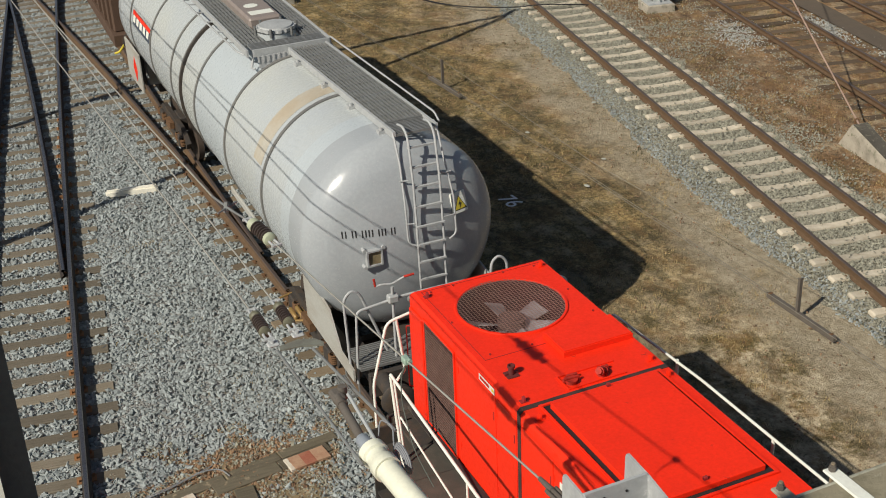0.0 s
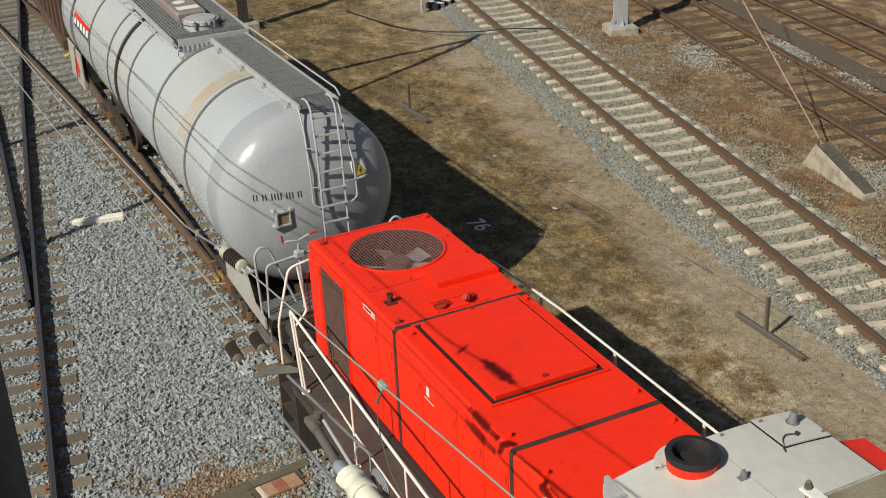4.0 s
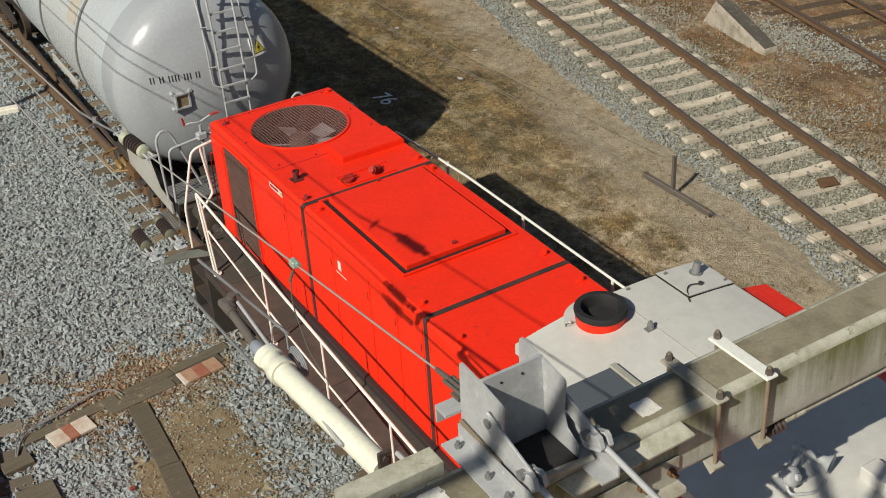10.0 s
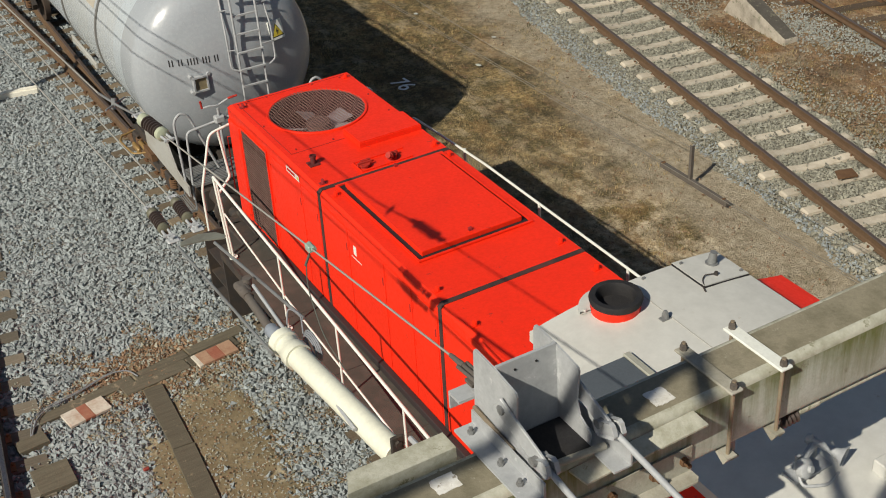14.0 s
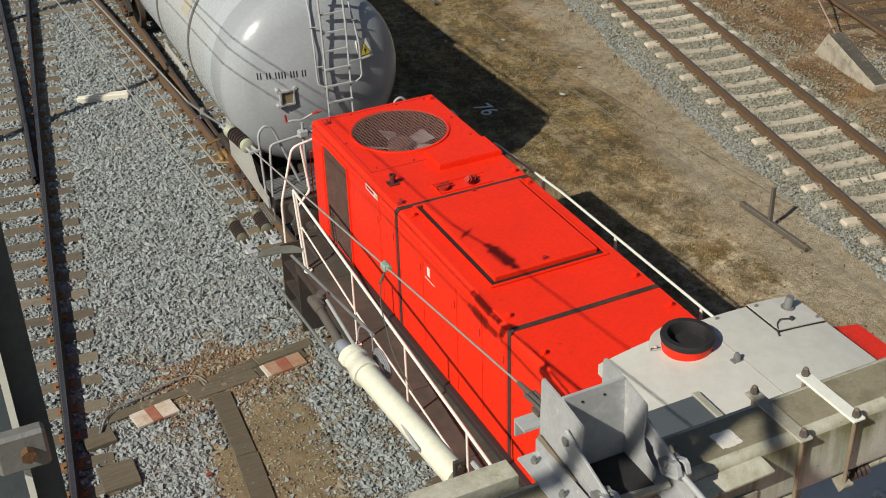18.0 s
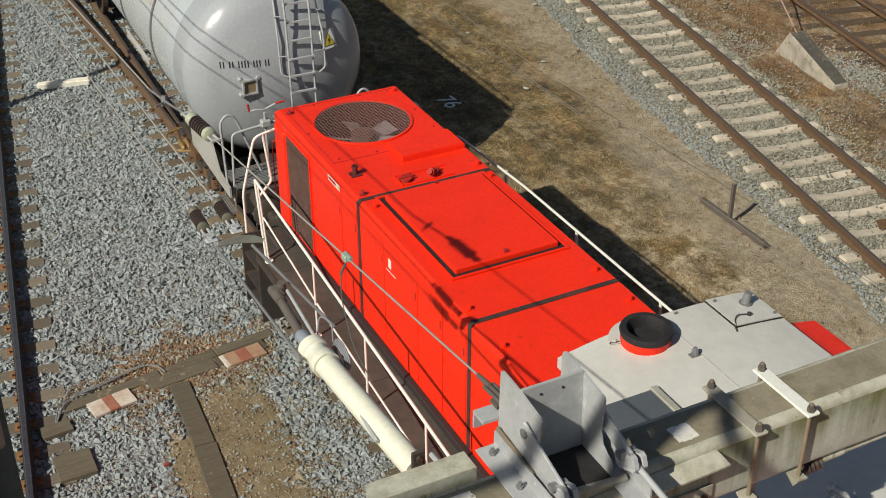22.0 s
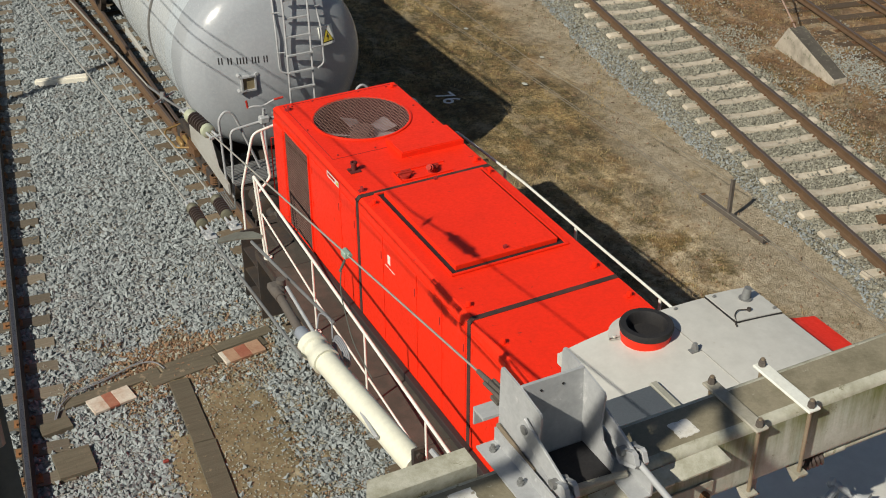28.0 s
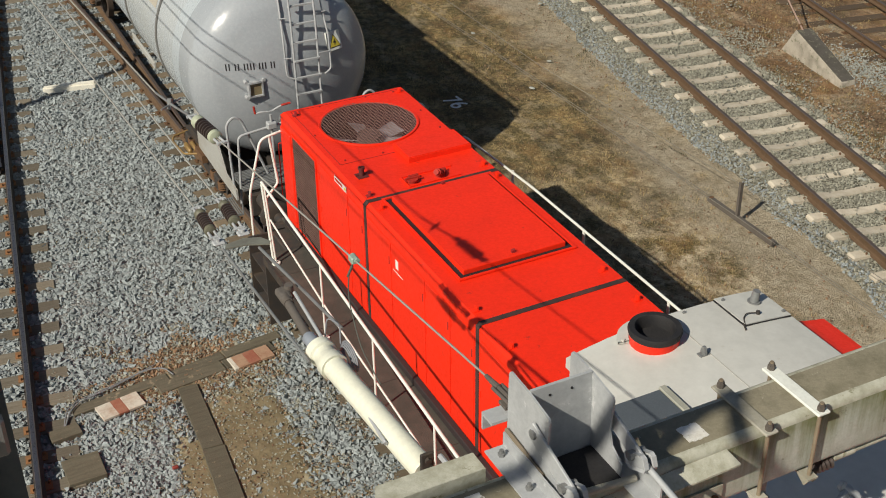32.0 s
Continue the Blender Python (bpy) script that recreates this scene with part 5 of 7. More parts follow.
# ---- tank wagon: local y runs from its near end, world y = 2.0 + local y ----
WAGON_POSE = (0.0, 2.0, 0.0, -1.08)
wagon = thing("tank_wagon", "grey bogie tank wagon with steel hoops, walkway and end ladder", "tank wagon", at=pose(WAGON_POSE[0], WAGON_POSE[1], WAGON_POSE[2], 0, 0, WAGON_POSE[3]))
TR, TZ, TX, T0, T1 = 1.495, 2.758, 0.0, 0.07, 14.95


def nose(h):
    """Radius of the dished end h metres from its tip."""
    if h < 0.22:
        return math.sqrt(max(0.0, 2 * 2.7 * h - h * h))
    k = min(1.0, (h - 0.22) / 0.44)
    return 1.0675 + (TR - 1.0675) * math.sin(k * math.pi / 2) ** 0.72


def surface_y(x, z):
    """Local y of the near tank end at x, z."""
    r = math.hypot(x - TX, z - TZ)
    lo, hi = 0.0, 0.95
    for _ in range(40):
        mid = (lo + hi) / 2
        if nose(mid) < r:
            lo = mid
        else:
            hi = mid
    return T0 + lo


def build_tank():
    m = pose(TX, 0, TZ, -90, 0, 0)
    hs = [0.0, 0.004, 0.015, 0.035, 0.07, 0.12, 0.17, 0.22, 0.25, 0.29, 0.34, 0.40, 0.47, 0.55, 0.62, 0.66, 0.95]
    bm = B()
    lathe(bm, [(nose(h), T0 + h) for h in hs] + [(TR, 1.25)], m, 96)
    part("tank_end", bm, TANK_END, wagon, "smooth grey dished tank end", True)
    joints = [1.25, 1.64, 2.61, 4.82, 6.95, 8.03, 8.88, 10.80, 12.88, T1 - 0.95]
    mats = [TANK_FRESH, TANK, TANK, TANK_FRESH, TANK, TANK, TANK, TANK, TANK]
    for (a, b), one in zip(zip(joints, joints[1:]), mats):
        bm = B()
        lathe(bm, [(TR, a), (TR, b)], m, 96)
        part("barrel_section", bm, one, wagon, "", True)
    bm = B()
    lathe(bm, [(TR, T1 - 0.95)] + [(nose(h), T1 - h) for h in reversed(hs)], m, 72)
    part("tank_end", bm, TANK_END, wagon, "", True)
    # stained band beside the first hoop
    bm = B()
    mm = m @ Matrix.Rotation(radians(200), 4, "Z")
    lathe(bm, [(TR + 0.003, 2.80), (TR + 0.004, 3.22)], mm, 40, radians(95))
    part("stain_band", bm, TANK_STAIN, wagon, "brown stained strip of paint", True)
    # hoops
    for y, w, t, one in ((2.61, 0.035, 0.022, RING), (4.82, 0.035, 0.022, RING), (6.95, 0.035, 0.022, RING), (7.98, 0.03, 0.05, DARK_STEEL), (8.10, 0.022, 0.03, RING), (8.88, 0.035, 0.022, RING), (10.80, 0.035, 0.022, RING), (12.88, 0.035, 0.022, RING)):
        bm = B()
        lathe(bm, [(TR - 0.005, y - w), (TR + t, y - w), (TR + t, y + w), (TR - 0.005, y + w)], m, 96)
        part("hoop", bm, one, wagon, "dark steel hoop", True)


build_tank()


def grating(name, x0, x1, y0, y1, z, parent, along="y", pitch=0.056):
    bm = B()
    n = int(((x1 - x0) if along == "y" else (y1 - y0)) / pitch)
    for i in range(n + 1):
        if along == "y":
            u = x0 + (x1 - x0) * i / n
            box(bm, u - 0.009, u + 0.009, y0, y1, z - 0.06, z)
        else:
            u = y0 + (y1 - y0) * i / n
            box(bm, x0, x1, u - 0.010, u + 0.010, z - 0.04, z)
    k = max(2, int(((y1 - y0) if along == "y" else (x1 - x0)) / 0.28))
    for i in range(k + 1):
        if along == "y":
            v = y0 + (y1 - y0) * i / k
            box(bm, x0, x1, v - 0.006, v + 0.006, z - 0.028, z - 0.004)
        else:
            v = x0 + (x1 - x0) * i / k
            box(bm, v - 0.006, v + 0.006, y0, y1, z - 0.028, z - 0.004)
    ob = part(name, bm, GRATING, parent, "grey steel bar grating")
    ob["kind"] = "stuff"
    return ob


def build_top():
    walkway = new("walkway")
    walkway.parent = wagon
    walkway.matrix_basis = pose(0.28, 0.6, 0, 0, 0, 1.75) @ pose(-0.175, -0.6, 0)
    grating("grating", -0.13, 0.48, 0.95, 5.0, 4.36, walkway)
    grating("grating", -0.13, 0.48, 0.52, 0.93, 4.33, walkway, "x", 0.05)
    for x in (-0.15, 0.50):
        bm = B()
        box(bm, x - 0.02, x + 0.02, 0.5, 5.02, 4.27, 4.37)
        part("side_bar", bm, GALV, walkway)
    for y in (0.85, 2.0, 3.1, 4.35):
        bm = B()
        box(bm, -0.26, -0.15, y - 0.05, y + 0.05, 4.16, 4.30)
        rod(bm, (-0.22, y - 0.03, 4.25), (-0.22, y - 0.03, 4.34), 0.022, 8)
        rod(bm, (-0.20, y + 0.03, 4.25), (-0.20, y + 0.03, 4.32), 0.02, 8)
        part("bracket", bm, GALV, walkway)
    bm = B()
    sweep(bm, bend([(0.56, 0.55, 4.38), (0.58, 0.75, 4.45), (0.58, 4.9, 4.45), (0.58, 5.0, 4.38)], 0.06), 0.015)
    part("edge_rail", bm, GALV, walkway, "", True)
    platform = new("dome_platform")
    platform.parent = wagon
    grating("grating", -0.78, 0.52, 4.97, 5.36, 4.40, platform, "x")
    grating("grating", -0.86, -0.47, 5.38, 9.0, 4.40, platform)
    grating("grating", 0.24, 0.54, 5.38, 9.0, 4.40, platform)
    bm = B()
    box(bm, -0.80, 0.54, 4.92, 4.96, 4.30, 4.42)
    box(bm, -0.90, -0.865, 4.96, 9.05, 4.30, 4.42)
    box(bm, 0.545, 0.58, 4.96, 9.05, 4.30, 4.42)
    part("platform_frame", bm, GALV, platform)
    bm = B()
    for k in range(14):
        box(bm, -0.74 + 0.09 * k, -0.71 + 0.09 * k, 4.885, 4.90, 4.20, 4.32)
    box(bm, -0.72, 0.45, 4.90, 4.918, 4.10, 4.30)
    part("saddle_plate", bm, GALV, platform)
    bm = B()
    sweep(bm, bend([(-0.90, 5.15, 4.30), (-0.99, 5.25, 4.34), (-1.06, 8.9, 4.34), (-0.92, 9.0, 4.30)], 0.06), 0.016)
    for y in (5.8, 6.5, 7.2, 7.9, 8.5):
        rod(bm, (-0.86, y, 4.33), (-1.0 - 0.017 * (y - 5.2), y, 4.345), 0.014, 6)
    part("side_rail", bm, GALV, platform, "", True)
    bm = B()
    for x in (-0.78,):
        sweep(bm, [(x, 5.02, 4.30), (x - 0.06, 4.95, 4.12), (x - 0.02, 4.90, 4.10)], 0.018)
    part("foot", bm, GALV, platform)
    # dome and lid
    bm = B()
    lathe(bm, [(0.34, 4.12), (0.34, 4.44), (0.36, 4.46)], pose(-0.13, 5.80, 0), 32)
    dome = part("dome", bm, TANK, wagon, "", True)
    bm = B()
    n = 72
    top = []
    for i in range(n):
        a = 2 * math.pi * i / n
        r = 0.325 + 0.02 * (1 if math.sin(18 * a) > 0 else 0)
        top.append((-0.13 + r * math.cos(a), 5.80 + r * math.sin(a)))
    prism(bm, top, "z", 4.46, 4.515)
    lathe(bm, [(0.30, 4.515), (0.29, 4.54), (0.0, 4.56)], pose(-0.13, 5.80, 0), 36)
    part("dome_lid", bm, GALV, dome, "pale bolted manhole lid")
    for a in range(0, 360, 60):
        bm = B()
        c, s = math.cos(radians(a)), math.sin(radians(a))
        rod(bm, (-0.13 + 0.37 * c, 5.80 + 0.37 * s, 4.40), (-0.13 + 0.37 * c, 5.80 + 0.37 * s, 4.55), 0.025, 8)
        part("swing_bolt", bm, GREY_STEEL, dome)
    bm = B()
    box(bm, -0.46, 0.14, 6.32, 8.8, 4.20, 4.54, 0.04)
    hood2 = part("valve_cover", bm, surface("brown_cover", (0.26, 0.22, 0.20), None, 0.5, 0, 3, 0.4), wagon, "brownish valve cover with white plates")
    bm = B()
    box(bm, -0.36, 0.06, 6.52, 6.76, 4.54, 4.546)
    part("data_plate", bm, WHITE, hood2)
    bm = B()
    lathe(bm, [(0.0, 4.546), (0.13, 4.546), (0.13, 4.542)], pose(-0.20, 7.12, 0), 20)
    part("data_plate", bm, WHITE, hood2)


build_top()


def build_end():
    # ladder
    ladder = new("ladder")
    ladder.parent = wagon
    for k in (0, 1):
        bm = B()
        x0, x1 = (0.06, 0.03) if k == 0 else (0.46, 0.43)
        sweep(bm, bend([(x0, 0.62, 4.42), (x0, 0.42, 4.46), (x0 + 0.01, 0.28, 4.34), (x0 * 0.6 + x1 * 0.4, 0.10, 3.7), (x1, 0.0, 2.9), (x1, -0.05, 1.45)], 0.12), 0.018, 8)
        part("stringer", bm, GALV, ladder, "", True)
    for i in range(10):
        z = 1.72 + 0.275 * i
        f = (z - 1.45) / 2.9
        y = -0.05 + 0.05 * f + 0.30 * max(0, f - 0.55) / 0.45
        xa, xb = 0.03 + 0.02 * max(0, f - 0.4) / 0.6, 0.43 + 0.03 * f
        bm = B()
        box(bm, xa, xb, y - 0.02, y + 0.02, z - 0.012, z + 0.012)
        part("rung", bm, GALV, ladder)
    for x0, x1 in ((-0.06, -0.10), (0.60, 0.64)):
        bm = B()
        pts = [(x0 + 0.03, 0.68, 4.36), (x0, 0.50, 4.34), (x0, 0.30, 3.95), (x1, 0.08, 3.4), (x1, 0.03, 2.85), (x1 + (0.13 if x0 < 0 else -0.12), 0.0, 2.80)]
        sweep(bm, bend(pts, 0.08), 0.015, 8)
        for z, y in ((3.75, 0.2), (3.15, 0.05)):
            rod(bm, (x1 - 0.02 if x0 < 0 else x1 + 0.02, y, z), (0.0 if x0 < 0 else 0.45, y - 0.03, z), 0.010, 6)
        part("hand_rail", bm, GALV, ladder, "", True)
    # data box with a brown panel
    bm = B()
    cx, cz = -0.60, 2.72
    y = surface_y(cx, cz)
    for a, b, c, d in ((-0.12, 0.12, 0.10, 0.125), (-0.12, 0.12, -0.125, -0.10), (-0.12, -0.095, -0.10, 0.10), (0.095, 0.12, -0.10, 0.10)):
        box(bm, cx + a, cx + b, y - 0.07, y + 0.02, cz + c, cz + d)
    for sx, sz in ((-1, 1), (1, 1), (-1, -1)):
        rod(bm, (cx + sx * 0.14, y - 0.05, cz + sz * 0.13), (cx + sx * 0.14, y + 0.05, cz + sz * 0.13), 0.03, 10)
    holder = part("card_holder", bm, GALV, wagon, "small grey card frame on the tank end")
    bm = B()
    box(bm, cx - 0.095, cx + 0.095, y - 0.04, y - 0.03, cz - 0.10, cz + 0.10)
    part("card", bm, surface("brown_card", (0.22, 0.18, 0.10), None, 0.7), holder)
    # warning sign
    sx, sz = 0.77, 3.24
    sy = surface_y(sx, sz)
    q = Vector((sx * 0.42, -1.0, (sz - TZ) * 0.6)).normalized()
    m = Matrix.Translation((sx, sy - 0.03, sz)) @ q.to_track_quat("Z", "Y").to_matrix().to_4x4()
    bm = B()
    box(bm, -0.13, 0.13, -0.15, 0.15, -0.03, 0.004, m=m)
    sign = part("warning_sign", bm, WHITE, wagon, "white sign with a yellow voltage triangle")
    for sc, z, one in ((1.0, 0.006, INK), (0.84, 0.009, YELLOW)):
        bm = B()
        vs = [bm.verts.new(m @ Vector((sc * px, sc * py - 0.02, z))) for px, py in ((-0.12, -0.09), (0.12, -0.09), (0.0, 0.125))]
        bm.faces.new(vs)
        part("triangle", bm, one, sign)
    bm = B()
    vs = [bm.verts.new(m @ Vector((px, py - 0.02, 0.012))) for px, py in ((0.02, 0.06), (-0.03, -0.01), (0.0, -0.01), (-0.015, -0.07), (0.035, 0.01), (0.005, 0.01))]
    bm.faces.new(vs)
    part("flash", bm, INK, sign)
    # wagon number: plain bars in the rhythm of its figures
    x = -1.0
    for count in (2, 2, 4, 3, 1, 1):
        for i in range(count):
            w, h = (0.017, 0.105) if count > 1 or x > -0.34 else (0.03, 0.016)
            zc = 3.09 - 0.03 * (x + 1.0)
            bm = B()
            sheet(bm, [(p, surface_y(p, q) - 0.004, q) for p, q in ((x, zc - h / 2), (x + w, zc - h / 2), (x + w, zc + h / 2), (x, zc + h / 2))])
            part("figure_bar", bm, INK, wagon)
            x += 0.046
        x += 0.042 if count > 1 else 0.0
    # end platform, headstock, cradle
    bm = B()
    box(bm, -1.06, 1.06, -0.68, -0.58, 0.95, 1.32, 0.01)
    part("headstock", bm, DARK_STEEL, wagon, "grimy dark headstock")
    bm = B()
    for s in (-1, 1):
        box(bm, min(s * 0.80, s * 0.98), max(s * 0.80, s * 0.98), -0.58, 1.5, 1.02, 1.28, 0.008)
        box(bm, min(s * 0.80, s * 0.98), max(s * 0.80, s * 0.98), T1 - 1.5, T1 + 1.7, 1.02, 1.28, 0.008)
    box(bm, -0.35, 0.35, -0.58, T1 + 1.7, 0.95, 1.25)
    part("sole_bar", bm, DARK_STEEL, wagon, "dark chassis beam")
    for a, b in ((0.0, 1.0), (T1, T1 - 1.0)):
        for s in (-1, 1):
            d = 1 if b > a else -1
            bm = B()
            ys = [a - 0.58 * d, a - 0.58 * d, a - 0.05 * d, a + 0.34 * d, a + 1.35 * d, a + 1.55 * d, a + 1.5 * d]
            prism(bm, list(zip(ys, (1.24, 1.42, 1.46, 1.93, 2.08, 2.06, 1.24))), "x", min(s * 1.24, s * 1.27), max(s * 1.24, s * 1.27))
            part("cradle_plate", bm, CHASSIS if d > 0 else DARK_STEEL, wagon, "stained cradle plate")
            bm = B()
            prism(bm, [(-1.2, 1.28), (1.2, 1.28), (1.2, 1.9), (0.7, 1.42), (0, 1.27), (-0.7, 1.42), (-1.2, 1.9)], "y", min(a + 1.6 * d, a + 1.64 * d), max(a + 1.6 * d, a + 1.64 * d))
            if s > 0:
                part("saddle", bm, CHASSIS, wagon)
            else:
                bm.free()
    grating("end_platform", -1.15, 1.15, -0.56, 0.02, 1.40, wagon, "x", 0.045)
    bm = B()
    sweep(bm, bend([(-1.24, -0.40, 1.40), (-1.27, -0.40, 2.46), (-1.15, -0.40, 2.58), (-1.03, -0.40, 2.5), (-0.68, -0.40, 1.50)], 0.09), 0.021, 8)
    part("handrail", bm, GALV, wagon, "", True)
    bm = B()
    sweep(bm, bend([(1.24, -0.40, 1.40), (1.22, -0.40, 2.46), (1.10, -0.40, 2.58), (0.98, -0.40, 2.5), (0.90, -0.40, 1.50)], 0.09), 0.021, 8)
    part("handrail", bm, GALV, wagon, "", True)
    bm = B()
    sweep(bm, bend([(-1.16, -0.44, 1.10), (-1.11, -0.44, 2.25), (-0.40, -0.44, 2.33), (0.6, -0.44, 2.33), (0.62, -0.44, 1.4)], 0.09), 0.021, 8)
    part("handrail", bm, GALV, wagon, "", True)
    # side step below the platform
    sx, sy, sz = -1.235, -0.12, 0.90
    bm = B()
    for k in range(6):
        box(bm, sx - 0.09 + 0.034 * k, sx - 0.078 + 0.034 * k, sy - 0.28, sy + 0.28, sz - 0.03, sz)
    box(bm, sx - 0.095, sx + 0.10, sy - 0.29, sy - 0.28, sz - 0.04, sz)
    box(bm, sx - 0.095, sx + 0.10, sy + 0.28, sy + 0.29, sz - 0.04, sz)
    for q in (-0.285, 0.285):
        box(bm, sx + 0.085, sx + 0.10, sy + q - 0.02, sy + q + 0.02, sz - 0.02, 1.30)
    part("side_step", bm, GRATING, wagon, "ribbed steel side step")
    # hand brake
    brake = new("hand_brake")
    brake.parent = wagon
    bm = B()
    rod(bm, (-0.57, -0.46, 1.40), (-0.57, -0.46, 2.52), 0.022, 10)
    box(bm, -0.65, -0.49, -0.52, -0.40, 2.28, 2.40, 0.02)
    part("column", bm, GALV, brake)
    bm = B()
    sweep(bm, bend([(-0.80, -0.42, 2.56), (-0.70, -0.44, 2.58), (-0.57, -0.46, 2.56), (-0.46, -0.48, 2.62), (-0.36, -0.50, 2.66)], 0.05), 0.016, 8)
    part("crank", bm, GALV, brake, "", True)
    for a, b in (((-0.80, -0.42, 2.56), (-0.815, -0.42, 2.68)), ((-0.40, -0.49, 2.65), (-0.26, -0.53, 2.68))):
        bm = B()
        rod(bm, a, b, 0.018, 10)
        part("grip", bm, CAP_RED, brake, "red grip")
    # buffers
    for s in (-1, 1):
        for y0, d in ((-0.68, -1), (T1 + 1.7, 1)):
            bm = B()
            rod(bm, (s * 0.875, y0, 1.22), (s * 0.875, y0 + d * 0.40, 1.22), 0.12, 20)
            rod(bm, (s * 0.875, y0 + d * 0.38, 1.22), (s * 0.875, y0 + d * 0.54, 1.22), 0.085, 20)
            buf = part("buffer", bm, DARK_STEEL, wagon, "", True)
            bm = B()
            lathe(bm, [(0.0, 0.06), (0.14, 0.05), (0.23, 0.015), (0.24, 0.0), (0.2, -0.02), (0.0, -0.02)], pose(s * 0.875, y0 + d * 0.54, 1.22, -90 * d, 0, 0), 24)
            part("buffer_plate", bm, DARK_STEEL, buf, "", True)
    # bogies with side frames, springs and wheels
    for cy in (2.1, 12.0):
        bogie = new("bogie")
        bogie.parent = wagon
        for s in (-1, 1):
            bm = B()
            prism(bm, [(cy - 1.35, 0.72), (cy - 0.9, 0.95), (cy + 0.9, 0.95), (cy + 1.35, 0.72), (cy + 1.25, 0.58), (cy + 0.55, 0.62), (cy + 0.4, 0.45), (cy - 0.4, 0.45), (cy - 0.55, 0.62), (cy - 1.25, 0.58)], "x", s * 1.0 - 0.05, s * 1.0 + 0.05)
            for dy in (-0.9, 0.9):
                box(bm, s * 1.02 - 0.10, s * 1.02 + 0.10, cy + dy - 0.16, cy + dy + 0.16, 0.5, 0.78, 0.02)
            part("side_frame", bm, DARK_STEEL, bogie, "dirty black bogie frame")
            for dy in (-1.12, -0.68, 0.68, 1.12):
                bm = B()
                for k in range(5):
                    lathe(bm, [(0.055, 0.0), (0.08, 0.012), (0.055, 0.024)], pose(s * 1.08, cy + dy, 0.62 + 0.034 * k), 14)
                part("spring", bm, RUSTY, bogie)
            bm = B()
            box(bm, s * 1.06, s * 1.06 + s * 0.1, cy - 0.25, cy + 0.2, 0.72, 0.86) if s > 0 else box(bm, -1.16, -1.06, cy - 0.25, cy + 0.2, 0.72, 0.86)
            part("brake_rigging", bm, RUSTY, bogie)
        for dy in (-0.9, 0.9):
            bm = B()
            for s in (-1, 1):
                lathe(bm, [(0.0, -0.06), (0.42, -0.06), (0.46, -0.07), (0.46, 0.05), (0.36, 0.06), (0.0, 0.03)], pose(s * 0.753, cy + dy, 0.634, 0, 90 * s, 0), 32)
            rod(bm, (-0.75, cy + dy, 0.634), (0.75, cy + dy, 0.634), 0.09, 12)
            part("wheelset", bm, WHEEL_STEEL, bogie, "", True)
        bm = B()
        box(bm, -0.95, 0.95, cy - 0.3, cy + 0.3, 0.62, 0.96, 0.03)
        part("bolster", bm, DARK_STEEL, bogie)
    # guard plate along the sole bar and the hazard board
    bm = B()
    box(bm, -1.40, -1.36, 3.6, 5.2, 1.86, 1.98, 0.008)
    part("guard_plate", bm, CHASSIS, wagon)
    bm = B()
    sweep(bm, bend([(-0.95, 3.16, 0.78), (-1.33, 3.08, 0.75), (-1.41, 2.90, 0.75), (-1.36, 2.30, 0.75), (-0.97, 2.14, 0.75)], 0.07), 0.018)
    for k in range(3):
        box(bm, -1.27 + 0.11 * k, -1.20 + 0.11 * k, 2.32, 2.66, 0.70, 0.80, 0.02)
    part("discharge_valve", bm, BRASS, wagon, "yellow-brown valve fittings", True)
    bm = B()
    box(bm, -1.47, -1.43, 12.75, 14.35, 1.30, 2.20, 0.006)
    board = part("placard_board", bm, CHASSIS, wagon, "pale board with a red mark")
    bm = B()
    prism(bm, [(13.1, 1.72), (13.32, 1.42), (13.54, 1.72), (13.32, 2.02)], "x", -1.476, -1.471)
    part("red_mark", bm, RED, board)
    # plain red and white maker's panel on the barrel
    a0, a1 = radians(8.0), radians(20.0)
    def bent(lo, hi, y0, y1, off):
        """A strip of film bent round the barrel between two angles."""
        bm = B()
        cuts = [lo + (hi - lo) * i / 4 for i in range(5)]
        for p, q in zip(cuts, cuts[1:]):
            sheet(bm, [(TX - (TR + off) * math.cos(r), yv, TZ + (TR + off) * math.sin(r)) for r, yv in ((p, y0), (p, y1), (q, y1), (q, y0))])
        return bm

    panel = part("maker_panel", bent(a0, a1, 10.92, 12.66, 0.005), surface("dark_blue_film", (0.06, 0.075, 0.11), None, 0.4, 0, 4, 0.4), wagon, "plain dark panel with a red stripe and white bars")
    part("maker_stripe", bent(radians(16.6), radians(20.0), 10.92, 12.66, 0.009), RED, panel, "red stripe")
    for k in range(5):
        part("maker_bar", bent(radians(10.6), radians(16.4), 11.0 + 0.34 * k, 11.23 + 0.34 * k, 0.009), WHITE, panel)


build_end()


# ---- rusty wagon coupled behind ----
WAGON_BROWN = surface("wagon_brown", (0.095, 0.056, 0.036), (0.06, 0.034, 0.022), 0.8, 0, 3, 0.7, 30, 0.3)
second = thing("freight_wagon", "low rust-brown freight wagon coupled behind the tank", "wagon", at=pose(0.50, 20.0, 0, 0, 0, -2.2))


